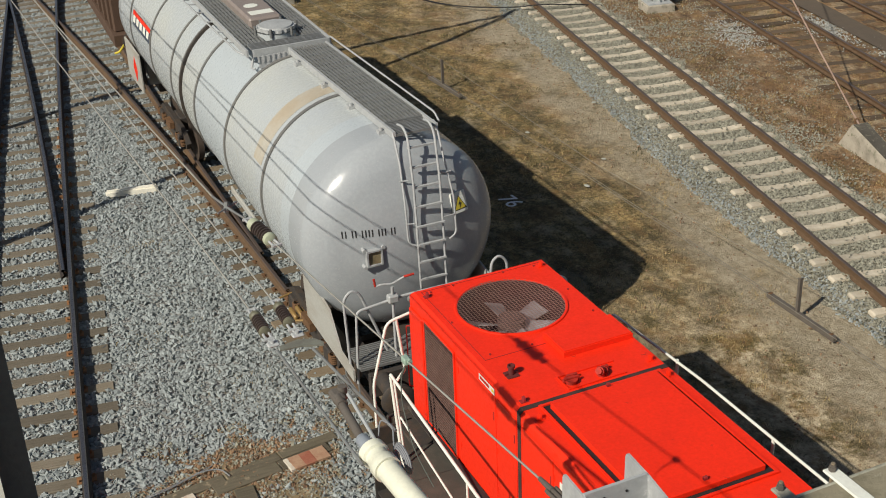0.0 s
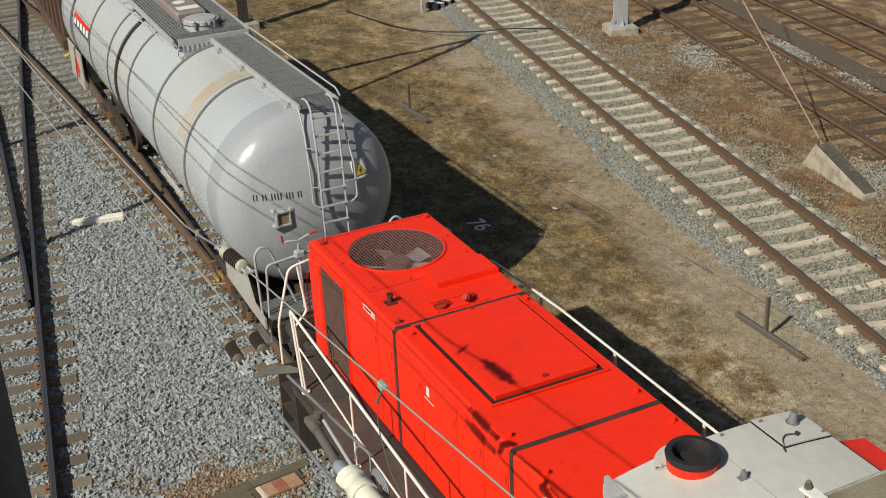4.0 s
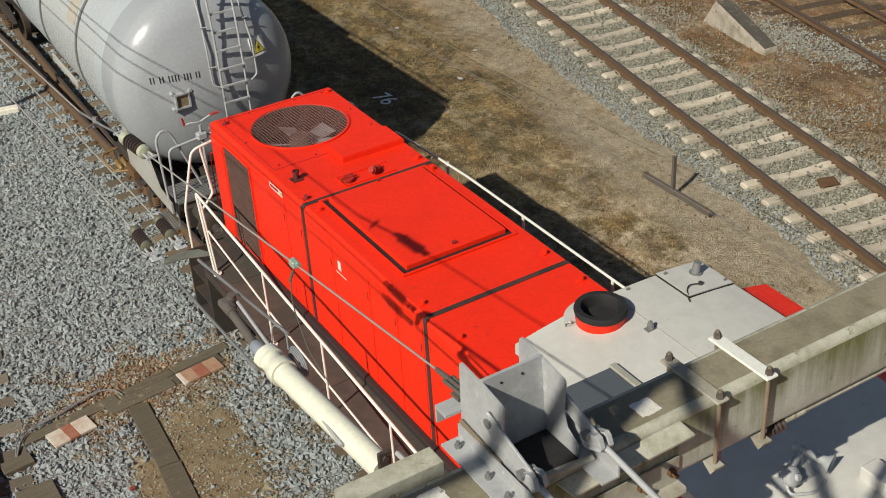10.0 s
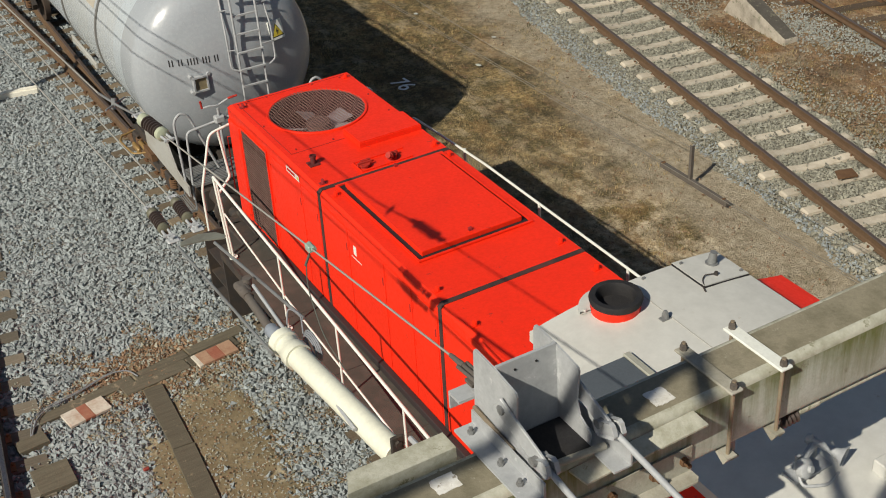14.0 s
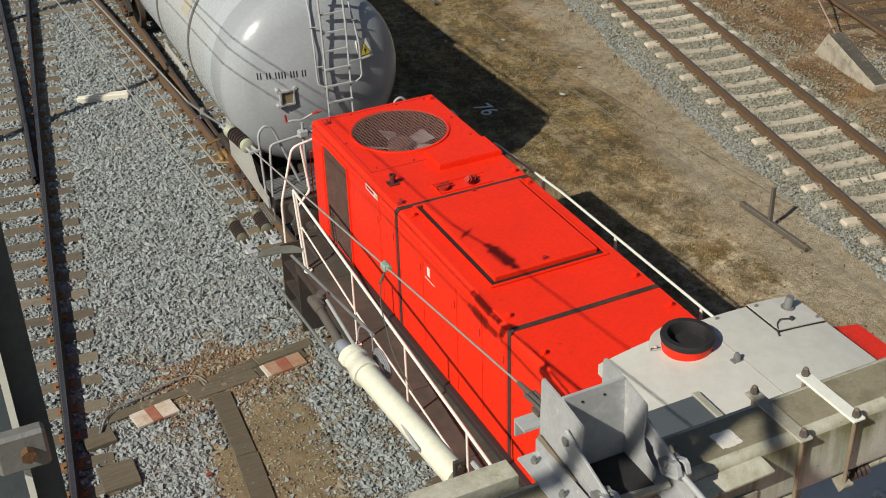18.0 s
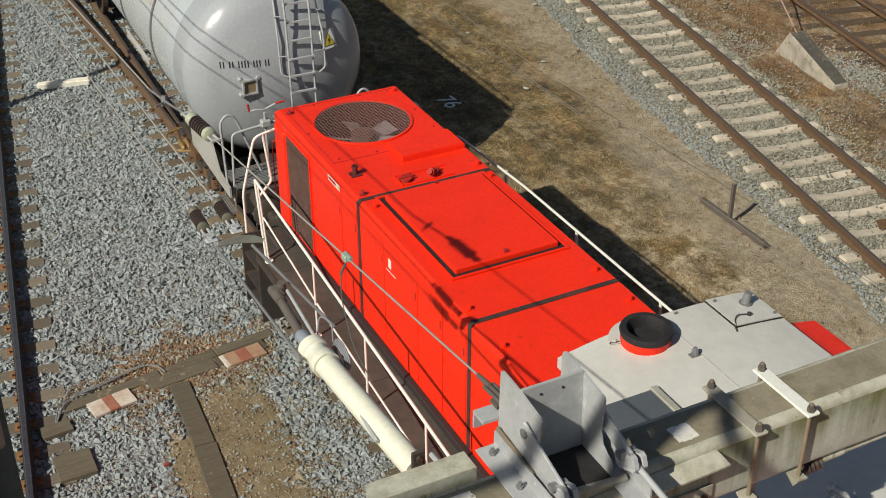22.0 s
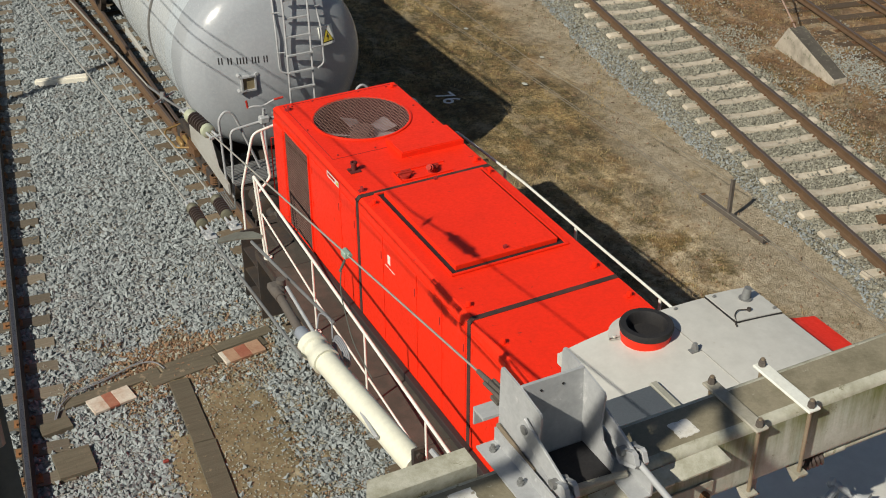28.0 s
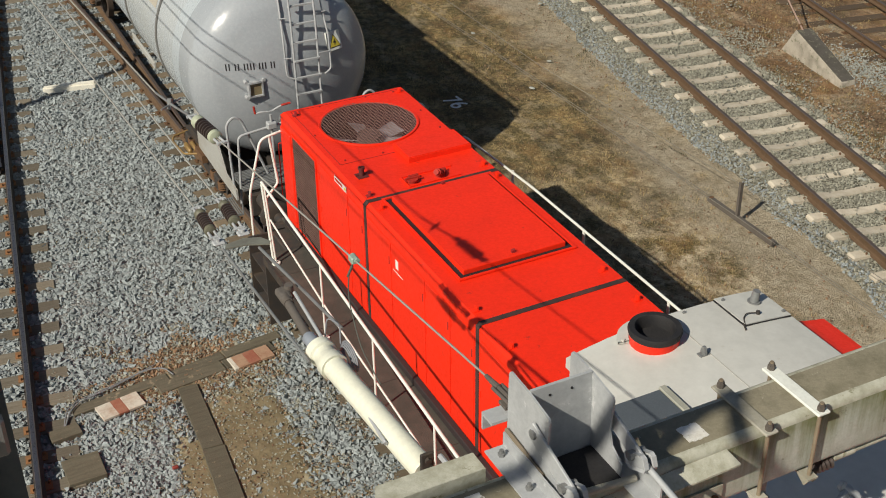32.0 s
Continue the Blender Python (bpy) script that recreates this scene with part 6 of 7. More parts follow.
def build_second():
    bm = B()
    box(bm, -1.22, 1.22, 0.0, 9.0, 1.25, 2.55, 0.03)
    body = part("body", bm, WAGON_BROWN, second, "rust-brown steel body")
    for k in range(10):
        for s in (-1, 1):
            bm = B()
            box(bm, min(s * 1.22, s * 1.28), max(s * 1.22, s * 1.28), 0.2 + 0.92 * k, 0.3 + 0.92 * k, 1.3, 2.5)
            part("rib", bm, WAGON_BROWN, body)
    for x in (-0.9, -0.3, 0.3, 0.9):
        bm = B()
        box(bm, x - 0.05, x + 0.05, -0.07, 0.0, 1.3, 2.5)
        part("end_rib", bm, WAGON_BROWN, body)
    bm = B()
    box(bm, -1.3, 1.3, -0.3, 9.3, 0.95, 1.25, 0.01)
    part("frame", bm, WAGON_BROWN, second)
    for s in (-1, 1):
        bm = B()
        rod(bm, (s * 0.875, -0.3, 1.22), (s * 0.875, -0.85, 1.22), 0.11, 16)
        rod(bm, (s * 0.875, -0.85, 1.22), (s * 0.875, -0.90, 1.22), 0.23, 20)
        part("buffer", bm, WAGON_BROWN, second, "", True)
    for y in (1.6, 7.4):
        bm = B()
        for s in (-1, 1):
            lathe(bm, [(0.0, -0.06), (0.46, -0.07), (0.46, 0.05), (0.0, 0.03)], pose(s * 0.753, y, 0.634, 0, 90 * s, 0), 24)
        rod(bm, (-0.75, y, 0.634), (0.75, y, 0.634), 0.08, 12)
        axle = part("wheelset", bm, WAGON_BROWN, second)
        for s in (-1, 1):
            bm = B()
            box(bm, s * 1.0 - 0.06, s * 1.0 + 0.06, y - 0.5, y + 0.5, 0.55, 0.95, 0.02)
            part("axle_guard", bm, WAGON_BROWN, second)
    bm = B()
    sweep(bm, bend([(-1.0, -0.4, 1.1), (-1.25, -0.6, 0.9), (-1.35, -0.5, 0.85)], 0.05), 0.03)
    part("shunter_handle", bm, YELLOW, second)


build_second()


# ---- overhead line portal, its anchor bracket and the wires ----
FLAKED_WHITE = surface("flaked_white_paint", (0.74, 0.73, 0.68), (0.50, 0.47, 0.38), 0.8, 0, 14, 0.8, 40, 0.2, spots=((0.25, 0.21, 0.14), 22.0, 0.60))
portal = thing("line_portal", "weathered grey steel portal beam carrying overhead line anchors", "portal")
PZ, PF, PB = 6.10, -11.03, -10.65


def build_portal():
    bm = B()
    c = 0.055
    out = []
    for cy, cz, a0 in ((PB - c, PZ - c, 0), (PF + c, PZ - c, 90), (PF + c, PZ - 0.48 + c, 180), (PB - c, PZ - 0.48 + c, 270)):
        out += [(cy + c * math.cos(radians(a0 + k * 22.5)), cz + c * math.sin(radians(a0 + k * 22.5))) for k in range(5)]
    prism(bm, out, "x", -8.6, 24.0)
    for f in bm.faces:
        q = f.calc_center_median()
        f.material_index = 1 if q.z > PZ - 0.002 else 2 if q.z > PZ - c else 0
    part("beam", bm, [BEAM_SIDE, BEAM_TOP, BEAM_EDGE], portal, "mossy weathered box beam", True)
    # clamps: strap plates with long bolts down to a foot
    for x in (-1.475, -1.86):
        clamp = new("clamp")
        clamp.parent = portal
        bm = B()
        box(bm, x - 0.046, x + 0.046, PF - 0.07, PB + 0.07, PZ + 0.001, PZ + 0.020, 0.005)
        part("strap", bm, WHITE if x > -1.7 else BEAM_PAINT, clamp, "painted flat strap")
        for y in (PF - 0.035, PB + 0.035):
            bm = B()
            rod(bm, (x, y, PZ - 0.51), (x, y, PZ + 0.075), 0.013, 10)
            bolt = part("bolt", bm, surface("weathered_bolt", (0.33, 0.27, 0.19), (0.18, 0.12, 0.08), 0.6, 0.4, 8, 0.5), clamp)
            bm = B()
            rod(bm, (x, y, PZ + 0.02), (x, y, PZ + 0.05), 0.025, 6)
            rod(bm, (x, y, PZ + 0.05), (x, y, PZ + 0.065), 0.02, 6)
            part("nut", bm, POST_STEEL, bolt)
        bm = B()
        prism(bm, [(PF - 0.075, PZ - 0.482), (PB + 0.06, PZ - 0.482), (PB + 0.06, PZ - 0.494), (PF - 0.075, PZ - 0.494)], "x", x - 0.04, x + 0.04)
        for q in (-0.04, 0.028):
            prism(bm, [(PF - 0.075, PZ - 0.494), (PF + 0.03, PZ - 0.494), (PF - 0.045, PZ - 0.545)], "x", x + q, x + q + 0.012)
        part("foot_angle", bm, BEAM_PAINT, clamp)
    bm = B()
    rod(bm, (-1.22, PF + 0.05, PZ - 0.508), (8.0, PF + 0.05, PZ - 0.508), 0.026, 12)
    rod(bm, (-1.22, PF + 0.05, PZ - 0.508), (-1.05, PF + 0.05, PZ - 0.508), 0.034, 12)
    part("cable_pipe", bm, BEAM_EDGE, portal, "pale pipe under the beam", True)
    bm = B()
    box(bm, -1.745, -1.70, -10.96, -10.945, PZ - 0.62, PZ - 0.482)
    box(bm, -1.81, -1.70, -11.0, -10.945, PZ - 0.635, PZ - 0.62)
    part("hanger", bm, GREY_STEEL, portal)
    bm = B()
    for k in range(5):
        lathe(bm, [(0.02, -0.016), (0.042, 0.0), (0.02, 0.016)], pose(-1.38 + 0.034 * k, PF + 0.03, PZ - 0.525, 0, 90, 0), 16)
    part("small_insulator", bm, PORCELAIN, portal, "", True)
    # ledge plates bolted to the beam on the near side and to the far side
    bm = B()
    prism(bm, [(-4.15, PB + 0.02), (-3.48, PB + 0.02), (-3.48, PB + 0.17), (-4.08, PB + 0.17)], "z", PZ + 0.03, PZ + 0.045)
    prism(bm, [(-4.15, PB + 0.02), (-3.48, PB + 0.02), (-3.48, PB + 0.035), (-4.15, PB + 0.035)], "z", PZ - 0.10, PZ + 0.03)
    part("back_angle", bm, BEAM_EDGE, portal, "pale weathered angle plate")
    bm = B()
    for a, b in ((-2.95, -2.665), (-2.655, -2.095)):
        top = [(a - 0.06, PF - 0.008, PZ - 0.052), (b - 0.04, PF - 0.008, PZ - 0.038), (b, PF - 0.10, PZ - 0.094), (a, PF - 0.10, PZ - 0.112)]
        hi = [bm.verts.new(p) for p in top]
        lo = [bm.verts.new((p[0], p[1], p[2] - 0.014)) for p in top]
        bm.faces.new(hi)
        bm.faces.new(lo[::-1])
        for k in range(4):
            bm.faces.new((hi[k], lo[k], lo[(k + 1) % 4], hi[(k + 1) % 4]))
    bmesh.ops.recalc_face_normals(bm, faces=list(bm.faces))
    part("front_angle", bm, BEAM_EDGE, portal, "pale weathered angle plate")
    bm = B()
    prism(bm, [(-3.6, PF - 0.006), (-2.13, PF - 0.006), (-2.13, PF - 0.09), (-2.16, PF - 0.12), (-3.6, PF - 0.12)], "z", PZ - 0.50, PZ - 0.488)
    prism(bm, [(-3.6, PF - 0.005), (-2.13, PF - 0.005), (-2.13, PF - 0.018), (-3.6, PF - 0.018)], "z", PZ - 0.488, PZ - 0.30)
    shelf = part("shelf_plate", bm, BEAM_PAINT, portal, "pale weathered shelf plate")
    for x, y in ((-2.42, PF - 0.012), (-2.195, PF - 0.012), (-2.72, PF - 0.012)):
        bm = B()
        rod(bm, (x, y, PZ - 0.385), (x, y - 0.035, PZ - 0.385), 0.03, 6)
        rod(bm, (x, y - 0.03, PZ - 0.385), (x, y - 0.07, PZ - 0.385), 0.016, 8)
        part("bolt", bm, RUSTY, shelf)
    # flaking white paint marks
    for x0, x1, y0, y1 in ((-2.32, -2.18, -10.935, -10.80), (-3.73, -3.58, -10.866, -10.742)):
        bm = B()
        corners = [Vector((x0, y0, 0)), Vector((x1, y0, 0)), Vector((x1, y1, 0)), Vector((x0, y1, 0))]
        pts = []
        for a, b in zip(corners, corners[1:] + corners[:1]):
            for k in range(7):
                p = a.lerp(b, k / 7)
                pts.append((p.x + 0.012 * noise.noise(p * 31), p.y + 0.012 * noise.noise(p * 31 + Vector((5, 5, 5)))))
        prism(bm, pts, "z", PZ + 0.001, PZ + 0.005)
        part("paint_mark", bm, FLAKED_WHITE, portal, "flaking white paint mark")
    # columns
    for x in (-8.6,):
        bm = B()
        box(bm, x - 0.13, x + 0.12, -10.97, -10.72, -0.1, PZ + 0.1)
        part("column", bm, BEAM_SIDE, portal)
    bm = B()
    box(bm, 23.9, 24.15, -10.97, -10.72, -0.1, 8.0)
    part("far_column", bm, GREY_STEEL, portal)


build_portal()


def h_outline(w, d, tw, tf):
    """Outline of an H section, w wide and d deep."""
    return [(-w, -d), (w, -d), (w, -d + tf), (tw, -d + tf), (tw, d - tf), (w, d - tf), (w, d), (-w, d), (-w, d - tf), (-tw, d - tf), (-tw, -d + tf), (-w, -d + tf)]


def near_post():
    """Steel post close to the camera, with a clamp."""
    t = thing("steel_post", "slim blue-grey steel post with a bolted clamp", "post")
    mat = surface("blue_grey_post", (0.10, 0.125, 0.14), (0.06, 0.075, 0.085), 0.6, 0.2, 9, 0.6, 60, 0.1)
    bm = B()
    prism(bm, [(-6.085, -13.45), (-6.002, -13.45), (-6.002, -13.495), (-5.993, -13.495), (-5.993, -13.45), (-5.943, -13.45), (-5.943, -13.442), (-6.085, -13.442)], "z", -0.1, 10.35)
    part("shaft", bm, mat, t)
    bm = B()
    prism(bm, [(-6.003, -13.505), (-5.992, -13.505), (-5.992, -13.494), (-6.003, -13.494)], "z", -0.1, 10.35)
    part("edge_strip", bm, WHITE, t, "pale strip along the flange edge")
    bm = B()
    box(bm, -6.04, -5.956, -13.535, -13.506, 9.47, 9.545, 0.006)
    clamp = part("clamp_plate", bm, GREY_STEEL, t, "grey clamp plate")
    bm = B()
    rod(bm, (-5.99, -13.55, 9.508), (-5.99, -13.53, 9.508), 0.013, 6)
    part("bolt", bm, RUSTY, clamp)
    bm = B()
    box(bm, -6.25, -5.75, -13.7, -13.2, -0.3, 0.1, 0.03)
    part("footing", bm, CONCRETE_BLOCK, t)


near_post()


def side_gantry():
    """An unseen frame beside the camera, added to cast shadows on the portal beam."""
    t = thing("side_gantry", "unseen grey steel frame added to cast shadows on the portal beam", "gantry")
    bm = B()
    box(bm, -12.0, -8.0, -13.40, -13.30, 11.55, 11.65, 0.01)
    part("top_bar", bm, GREY_STEEL, t)
    bm = B()
    rod(bm, (-8.05, -13.35, 11.6), (-6.9, -13.61, 10.0), 0.055, 12)
    part("strut", bm, GREY_STEEL, t)
    for x in (-12.0, -8.3):
        bm = B()
        box(bm, x - 0.05, x + 0.05, -13.40, -13.30, -0.1, 11.55)
        part("leg", bm, GREY_STEEL, t)


side_gantry()


def build_bracket():
    br = thing("anchor_bracket", "galvanised steel anchor bracket bolted over the portal beam", "bracket")
    xl, xr, top = -3.235, -2.835, 6.62
    for x in (xl, xr):
        bm = B()
        prism(bm, [(-10.452, 6.59), (-10.46, 6.612), (-10.475, 6.622), (-10.67, 6.612), (-10.878, 6.582), (-10.89, 6.56), (-10.872, 6.34), (-10.90, 6.26), (-11.0, 6.20), (-11.0, PZ + 0.002), (-10.44, PZ + 0.002)], "x", x - 0.006, x + 0.006)
        part("side_plate", bm, GALV, br, "dull zinc side plate")
    bm = B()
    prism(bm, [(-10.655, top), (-10.675, top), (-10.70, PZ), (-10.68, PZ)], "x", xl + 0.005, xr - 0.005)
    part("web_plate", bm, GALV, br)
    bm = B()
    for x in (xl + 0.12, xr - 0.14):
        rod(bm, (x, -10.683, top - 0.06), (x, -10.67, top - 0.06), 0.0075, 8)
    part("bolt_hole", bm, BLACK, br)
    # Black sheet on the beam top puts the bracket's inner shade into colour.
    bm = B()
    box(bm, xl + 0.008, xr - 0.008, -11.02, -10.71, PZ + 0.002, PZ + 0.022)
    part("shade_sheet", bm, BLACK, br, "black sheet standing in for the deep shade inside the bracket")
    # back angle and front angles across the beam
    bm = B()
    prism(bm, [(-10.33, 6.28), (-10.45, 6.28), (-10.45, 6.26), (-10.345, 6.26), (-10.345, 6.16), (-10.33, 6.16)], "x", -3.345, -2.72)
    part("back_angle", bm, GALV, br)
    bm = B()
    prism(bm, [(-3.40, PZ + 0.004), (-3.27, PZ + 0.004), (-3.27, PZ + 0.11), (-3.282, PZ + 0.11), (-3.282, PZ + 0.018), (-3.40, PZ + 0.018)], "y", -11.20, -10.47)
    angle = part("cross_angle", bm, GALV, br, "long galvanised angle over the beam")
    for y in (-10.55, -10.86, -11.05):
        bm = B()
        rod(bm, (-3.335, y, PZ + 0.015), (-3.335, y, PZ + 0.04), 0.021, 6)
        rod(bm, (-3.335, y, PZ + 0.04), (-3.335, y, PZ + 0.06), 0.013, 8)
        part("bolt", bm, GREY_STEEL, angle)
    bm = B()
    prism(bm, [(-2.86, PZ + 0.004), (-2.74, PZ + 0.004), (-2.74, PZ + 0.13), (-2.752, PZ + 0.13), (-2.752, PZ + 0.016), (-2.86, PZ + 0.016)], "y", -11.25, -10.75)
    part("cross_angle", bm, GALV, br)
    # tie straps with clevises and rods
    for x, k in ((xl - 0.03, 0), (xr + 0.03, 1)):
        eye = (x + (0.05 if k == 0 else 0.02), -11.05, 6.24 if k == 0 else 6.30)
        bm = B()
        a, b = Vector((x, -10.78, 6.42)), Vector(eye)
        m = Matrix.Translation((a + b) / 2) @ (b - a).to_track_quat("Z", "X").to_matrix().to_4x4()
        box(bm, -0.055, 0.055, -0.009, 0.009, -(b - a).length / 2 - 0.05, (b - a).length / 2 + 0.05, 0.004, m=m)
        strap = part("tie_strap", bm, GALV, br)
        bm = B()
        rod(bm, Vector(eye) + Vector((-0.05, 0, 0)), Vector(eye) + Vector((0.055, 0, 0)), 0.028, 10)
        part("clevis_pin", bm, GREY_STEEL, strap)
        bm = B()
        rod(bm, a + Vector((-0.02, 0, 0)), a + Vector((0.02, 0, 0)), 0.03, 8)
        part("pin", bm, GREY_STEEL, strap)
        bm = B()
        for s in (-0.028, 0.028):
            box(bm, -0.05, 0.05, s - 0.006, s + 0.006, -0.10, 0.09, 0.02, m=Matrix.Translation(Vector(eye) + Vector((0.01, -0.04, -0.02))) @ Matrix.Rotation(radians(65), 4, "X") @ Matrix.Rotation(radians(90), 4, "Z"))
        part("clevis", bm, GALV, strap)
        bm = B()
        end = Vector(eye) + Vector((0.10 if k == 0 else 0.16, -3.2, -0.55))
        rod(bm, Vector(eye) + Vector((0.01, -0.06, -0.02)), end, 0.019, 12)
        part("tie_rod", bm, GALV, br, "long round tie rod", True)
    bm = B()
    rod(bm, (-3.26, -10.47, 6.22), (-3.26, -10.87, 6.19), 0.014, 8)
    part("brown_rod", bm, surface("brown_rod", (0.20, 0.16, 0.11), None, 0.6), br)
    bm = B()
    rod(bm, (-3.25, -11.02, PZ + 0.03), (-2.78, -11.06, PZ + 0.03), 0.022, 10)
    part("cross_rod", bm, BEAM_PAINT, br)


build_bracket()


def insulator(parent, a, b, r=0.062, sheds=7, cap=PALE_GREEN, mat=PORCELAIN):
    """A ribbed insulator between two points, with enamelled end caps."""
    a, b = Vector(a), Vector(b)
    d = b - a
    L = d.length
    m = Matrix.Translation(a) @ d.to_track_quat("Z", "Y").to_matrix().to_4x4()
    prof = [(0.0, L * 0.2), (r * 0.6, L * 0.2)]
    for i in range(sheds):
        h = L * (0.22 + 0.56 * i / sheds)
        s = L * 0.56 / sheds
        prof += [(r * 0.55, h), (r * 1.06, h + s * 0.12), (r * 1.06, h + s * 0.42), (r * 0.55, h + s * 0.58)]
    prof += [(r * 0.6, L * 0.8), (0.0, L * 0.8)]
    bm = B()
    lathe(bm, prof, m, 24)
    body = part("ribbed_body", bm, mat, parent, "glossy brown ribbed body", True)
    for prof in ([(0.0, 0.02), (r * 0.5, 0.02), (r * 1.0, L * 0.08), (r * 1.05, L * 0.17), (r * 0.7, L * 0.22), (0, L * 0.22)], [(0, L * 0.78), (r * 0.7, L * 0.78), (r * 1.05, L * 0.83), (r * 1.0, L * 0.92), (r * 0.5, L * 0.98), (0, L * 0.98)]):
        bm = B()
        lathe(bm, prof, m, 20)
        part("end_cap", bm, cap, parent, "", True)
    u = d.normalized()
    side = u.cross(Vector((0, 0, 1))).normalized()
    for e, k in ((a, -1), (b, 1)):
        bm = B()
        for s in (-0.025, 0.025):
            rod(bm, e + side * s - u * k * 0.02, e + side * s + u * k * 0.09, 0.012, 8)
        rod(bm, e + u * k * 0.075 - side * 0.045, e + u * k * 0.075 + side * 0.045, 0.014, 8)
        part("fork", bm, GALV, parent)
    return body


def wire(name, label, pts, r, mat=WIRE, parent=None):
    bm = B()
    sweep(bm, pts, r, 6)
    if parent is not None:
        return part(name, bm, mat, parent, "", True)
    ob = new(name, finish(bm, name, mat, True))
    return tagged(ob, label, "overhead wire")


def build_wires():
    # first line: bracket, turnbuckle, wire with a clamp, insulator, wire on
    line = thing("anchor_line", "weathered tension wire with insulator anchored to the portal bracket", "overhead wire")
    p0, p1, p2, p3 = Vector((-3.19, -10.55, 6.37)), Vector((-3.19, -10.16, 6.33)), Vector((-3.545, -6.15, 6.20)), Vector((-3.60, -5.72, 6.21))
    wire("wire", "", [p1, p2], 0.007, WIRE, line)
    bm = B()
    rod(bm, p0, p1, 0.016, 8)
    d = (p1 - p0).normalized()
    for s in (-0.03, 0.03):
        rod(bm, p0 + Vector((s, 0, 0)) + d * 0.06, p0 + Vector((s, 0, 0)) + d * 0.32, 0.012, 8)
    rod(bm, p0 + d * 0.30, p1 + d * 0.06, 0.021, 10, 0.014)
    box(bm, -3.24, -3.14, -10.42, -10.34, 6.31, 6.33)
    part("turnbuckle", bm, POST_STEEL, line)
    k = p1.lerp(p2, 0.42)
    bm = B()
    box(bm, k.x - 0.024, k.x + 0.024, k.y - 0.035, k.y + 0.035, k.z - 0.028, k.z + 0.024, 0.008)
    rod(bm, k + Vector((0.014, -0.045, 0)), k + Vector((0.014, 0.045, 0)), 0.02, 8)
    clamp = part("wire_clamp", bm, surface("verdigris_clamp", (0.34, 0.46, 0.38), (0.24, 0.30, 0.25), 0.6, 0.2, 20, 0.5), line, "pale verdigris clamp")
    bm = B()
    pts = [k + Vector((0, 0, -0.03)), k + Vector((-0.03, 0.03, -0.14)), k + Vector((-0.06, -0.02, -0.30)), k + Vector((-0.10, -0.30, -0.52)), Vector((-3.42, -9.05, 5.62))]
    sweep(bm, bend(pts, 0.10), 0.0042, 6)
    rod(bm, k + Vector((-0.005, 0.01, -0.06)), k + Vector((-0.035, 0.03, -0.15)), 0.009, 8)
    part("jumper_wire", bm, surface("dark_jumper", (0.09, 0.10, 0.085), None, 0.6), line, "", True)
    insulator(line, p2, p3, 0.058, 6)
    far = [p3, Vector((-3.68, -5.4, 6.21)), Vector((-3.745, -5.0, 6.20))]
    bm = B()
    sweep(bm, far, 0.011, 8)
    rod(bm, (-3.71, -5.31, 6.16), (-3.69, -5.29, 6.25), 0.024, 8)
    rod(bm, (-3.58, -5.22, 6.20), (-3.80, -5.38, 6.20), 0.009, 8)
    part("wire_fork", bm, GREY_STEEL, line)
    wire("wire", "", [far[-1], Vector((-4.13, 2.28, 6.18)), Vector((-4.75, 14.0, 6.25)), Vector((-5.7, 32.0, 6.4))], 0.008, WIRE, line)
    # second line: spring tensioner, yoke, two insulators and two wires
    ten = thing("wire_tensioner", "cream tubular spring tensioner with yoke, insulators and two wires", "overhead tensioner")
    z = 5.56
    a, b, c = Vector((-3.505, -9.90, z)), Vector((-3.60, -8.62, z + 0.01)), Vector((-3.60, -7.74, z + 0.02))
    m = Matrix.Translation(a) @ (b - a).to_track_quat("Z", "Y").to_matrix().to_4x4()
    L = (b - a).length
    bm = B()
    lathe(bm, [(0.0, 0.0), (0.075, 0.0), (0.084, 0.02), (0.084, L), (0.0, L)], m, 32)
    part("tube", bm, CREAM, ten, "cream enamelled spring tube", True)
    bm = B()
    lathe(bm, [(0.083, L - 0.05), (0.102, L - 0.05), (0.102, L + 0.03), (0.086, L + 0.05), (0.086, L + 0.12), (0.104, L + 0.13), (0.104, L + 0.20), (0.06, L + 0.24), (0.0, L + 0.24)], m, 28)
    collar = part("collar", bm, CREAM, ten, "", True)
    bm = B()
    lathe(bm, [(0.0, L + 0.24), (0.046, L + 0.24), (0.052, L + 0.28), (0.052, L + 0.36), (0.04, L + 0.38), (0.0, L + 0.38)], m, 20)
    part("seal", bm, surface("blue_grey_seal", (0.25, 0.28, 0.32), None, 0.5), ten, "", True)
    bm = B()
    rod(bm, m @ Vector((0, 0, L + 0.36)), c, 0.034, 14)
    rod(bm, c - Vector((0, 0.06, 0)), c + Vector((0, 0.05, 0)), 0.042, 14)
    part("piston_rod", bm, POST_STEEL, ten, "", True)
    bm = B()
    sweep(bm, [m @ Vector((0.10, 0.03, L * 0.25)), c + Vector((0.075, 0.02, 0.03))], 0.014, 8)
    part("guide_rod", bm, GALV, ten, "", True)
    bm = B()
    box(bm, c.x - 0.045, c.x + 0.055, c.y - 0.02, c.y + 0.15, c.z - 0.03, c.z + 0.035, 0.025, seg=2)
    rod(bm, c + Vector((0.06, 0.10, -0.05)), c + Vector((0.06, 0.10, 0.06)), 0.035, 14)
    part("head_plate", bm, POST_STEEL, ten)
    # hanging loop of safety rope
    bm = B()
    for k2 in range(4):
        r = 0.075 + 0.008 * k2
        pts = [Vector((-3.46 + 0.01 * k2, -8.55 + r * 1.4 * math.cos(u), z - 0.03 + r * math.sin(u))) for u in [i * 0.52 for i in range(13)]]
        sweep(bm, pts, 0.008, 6)
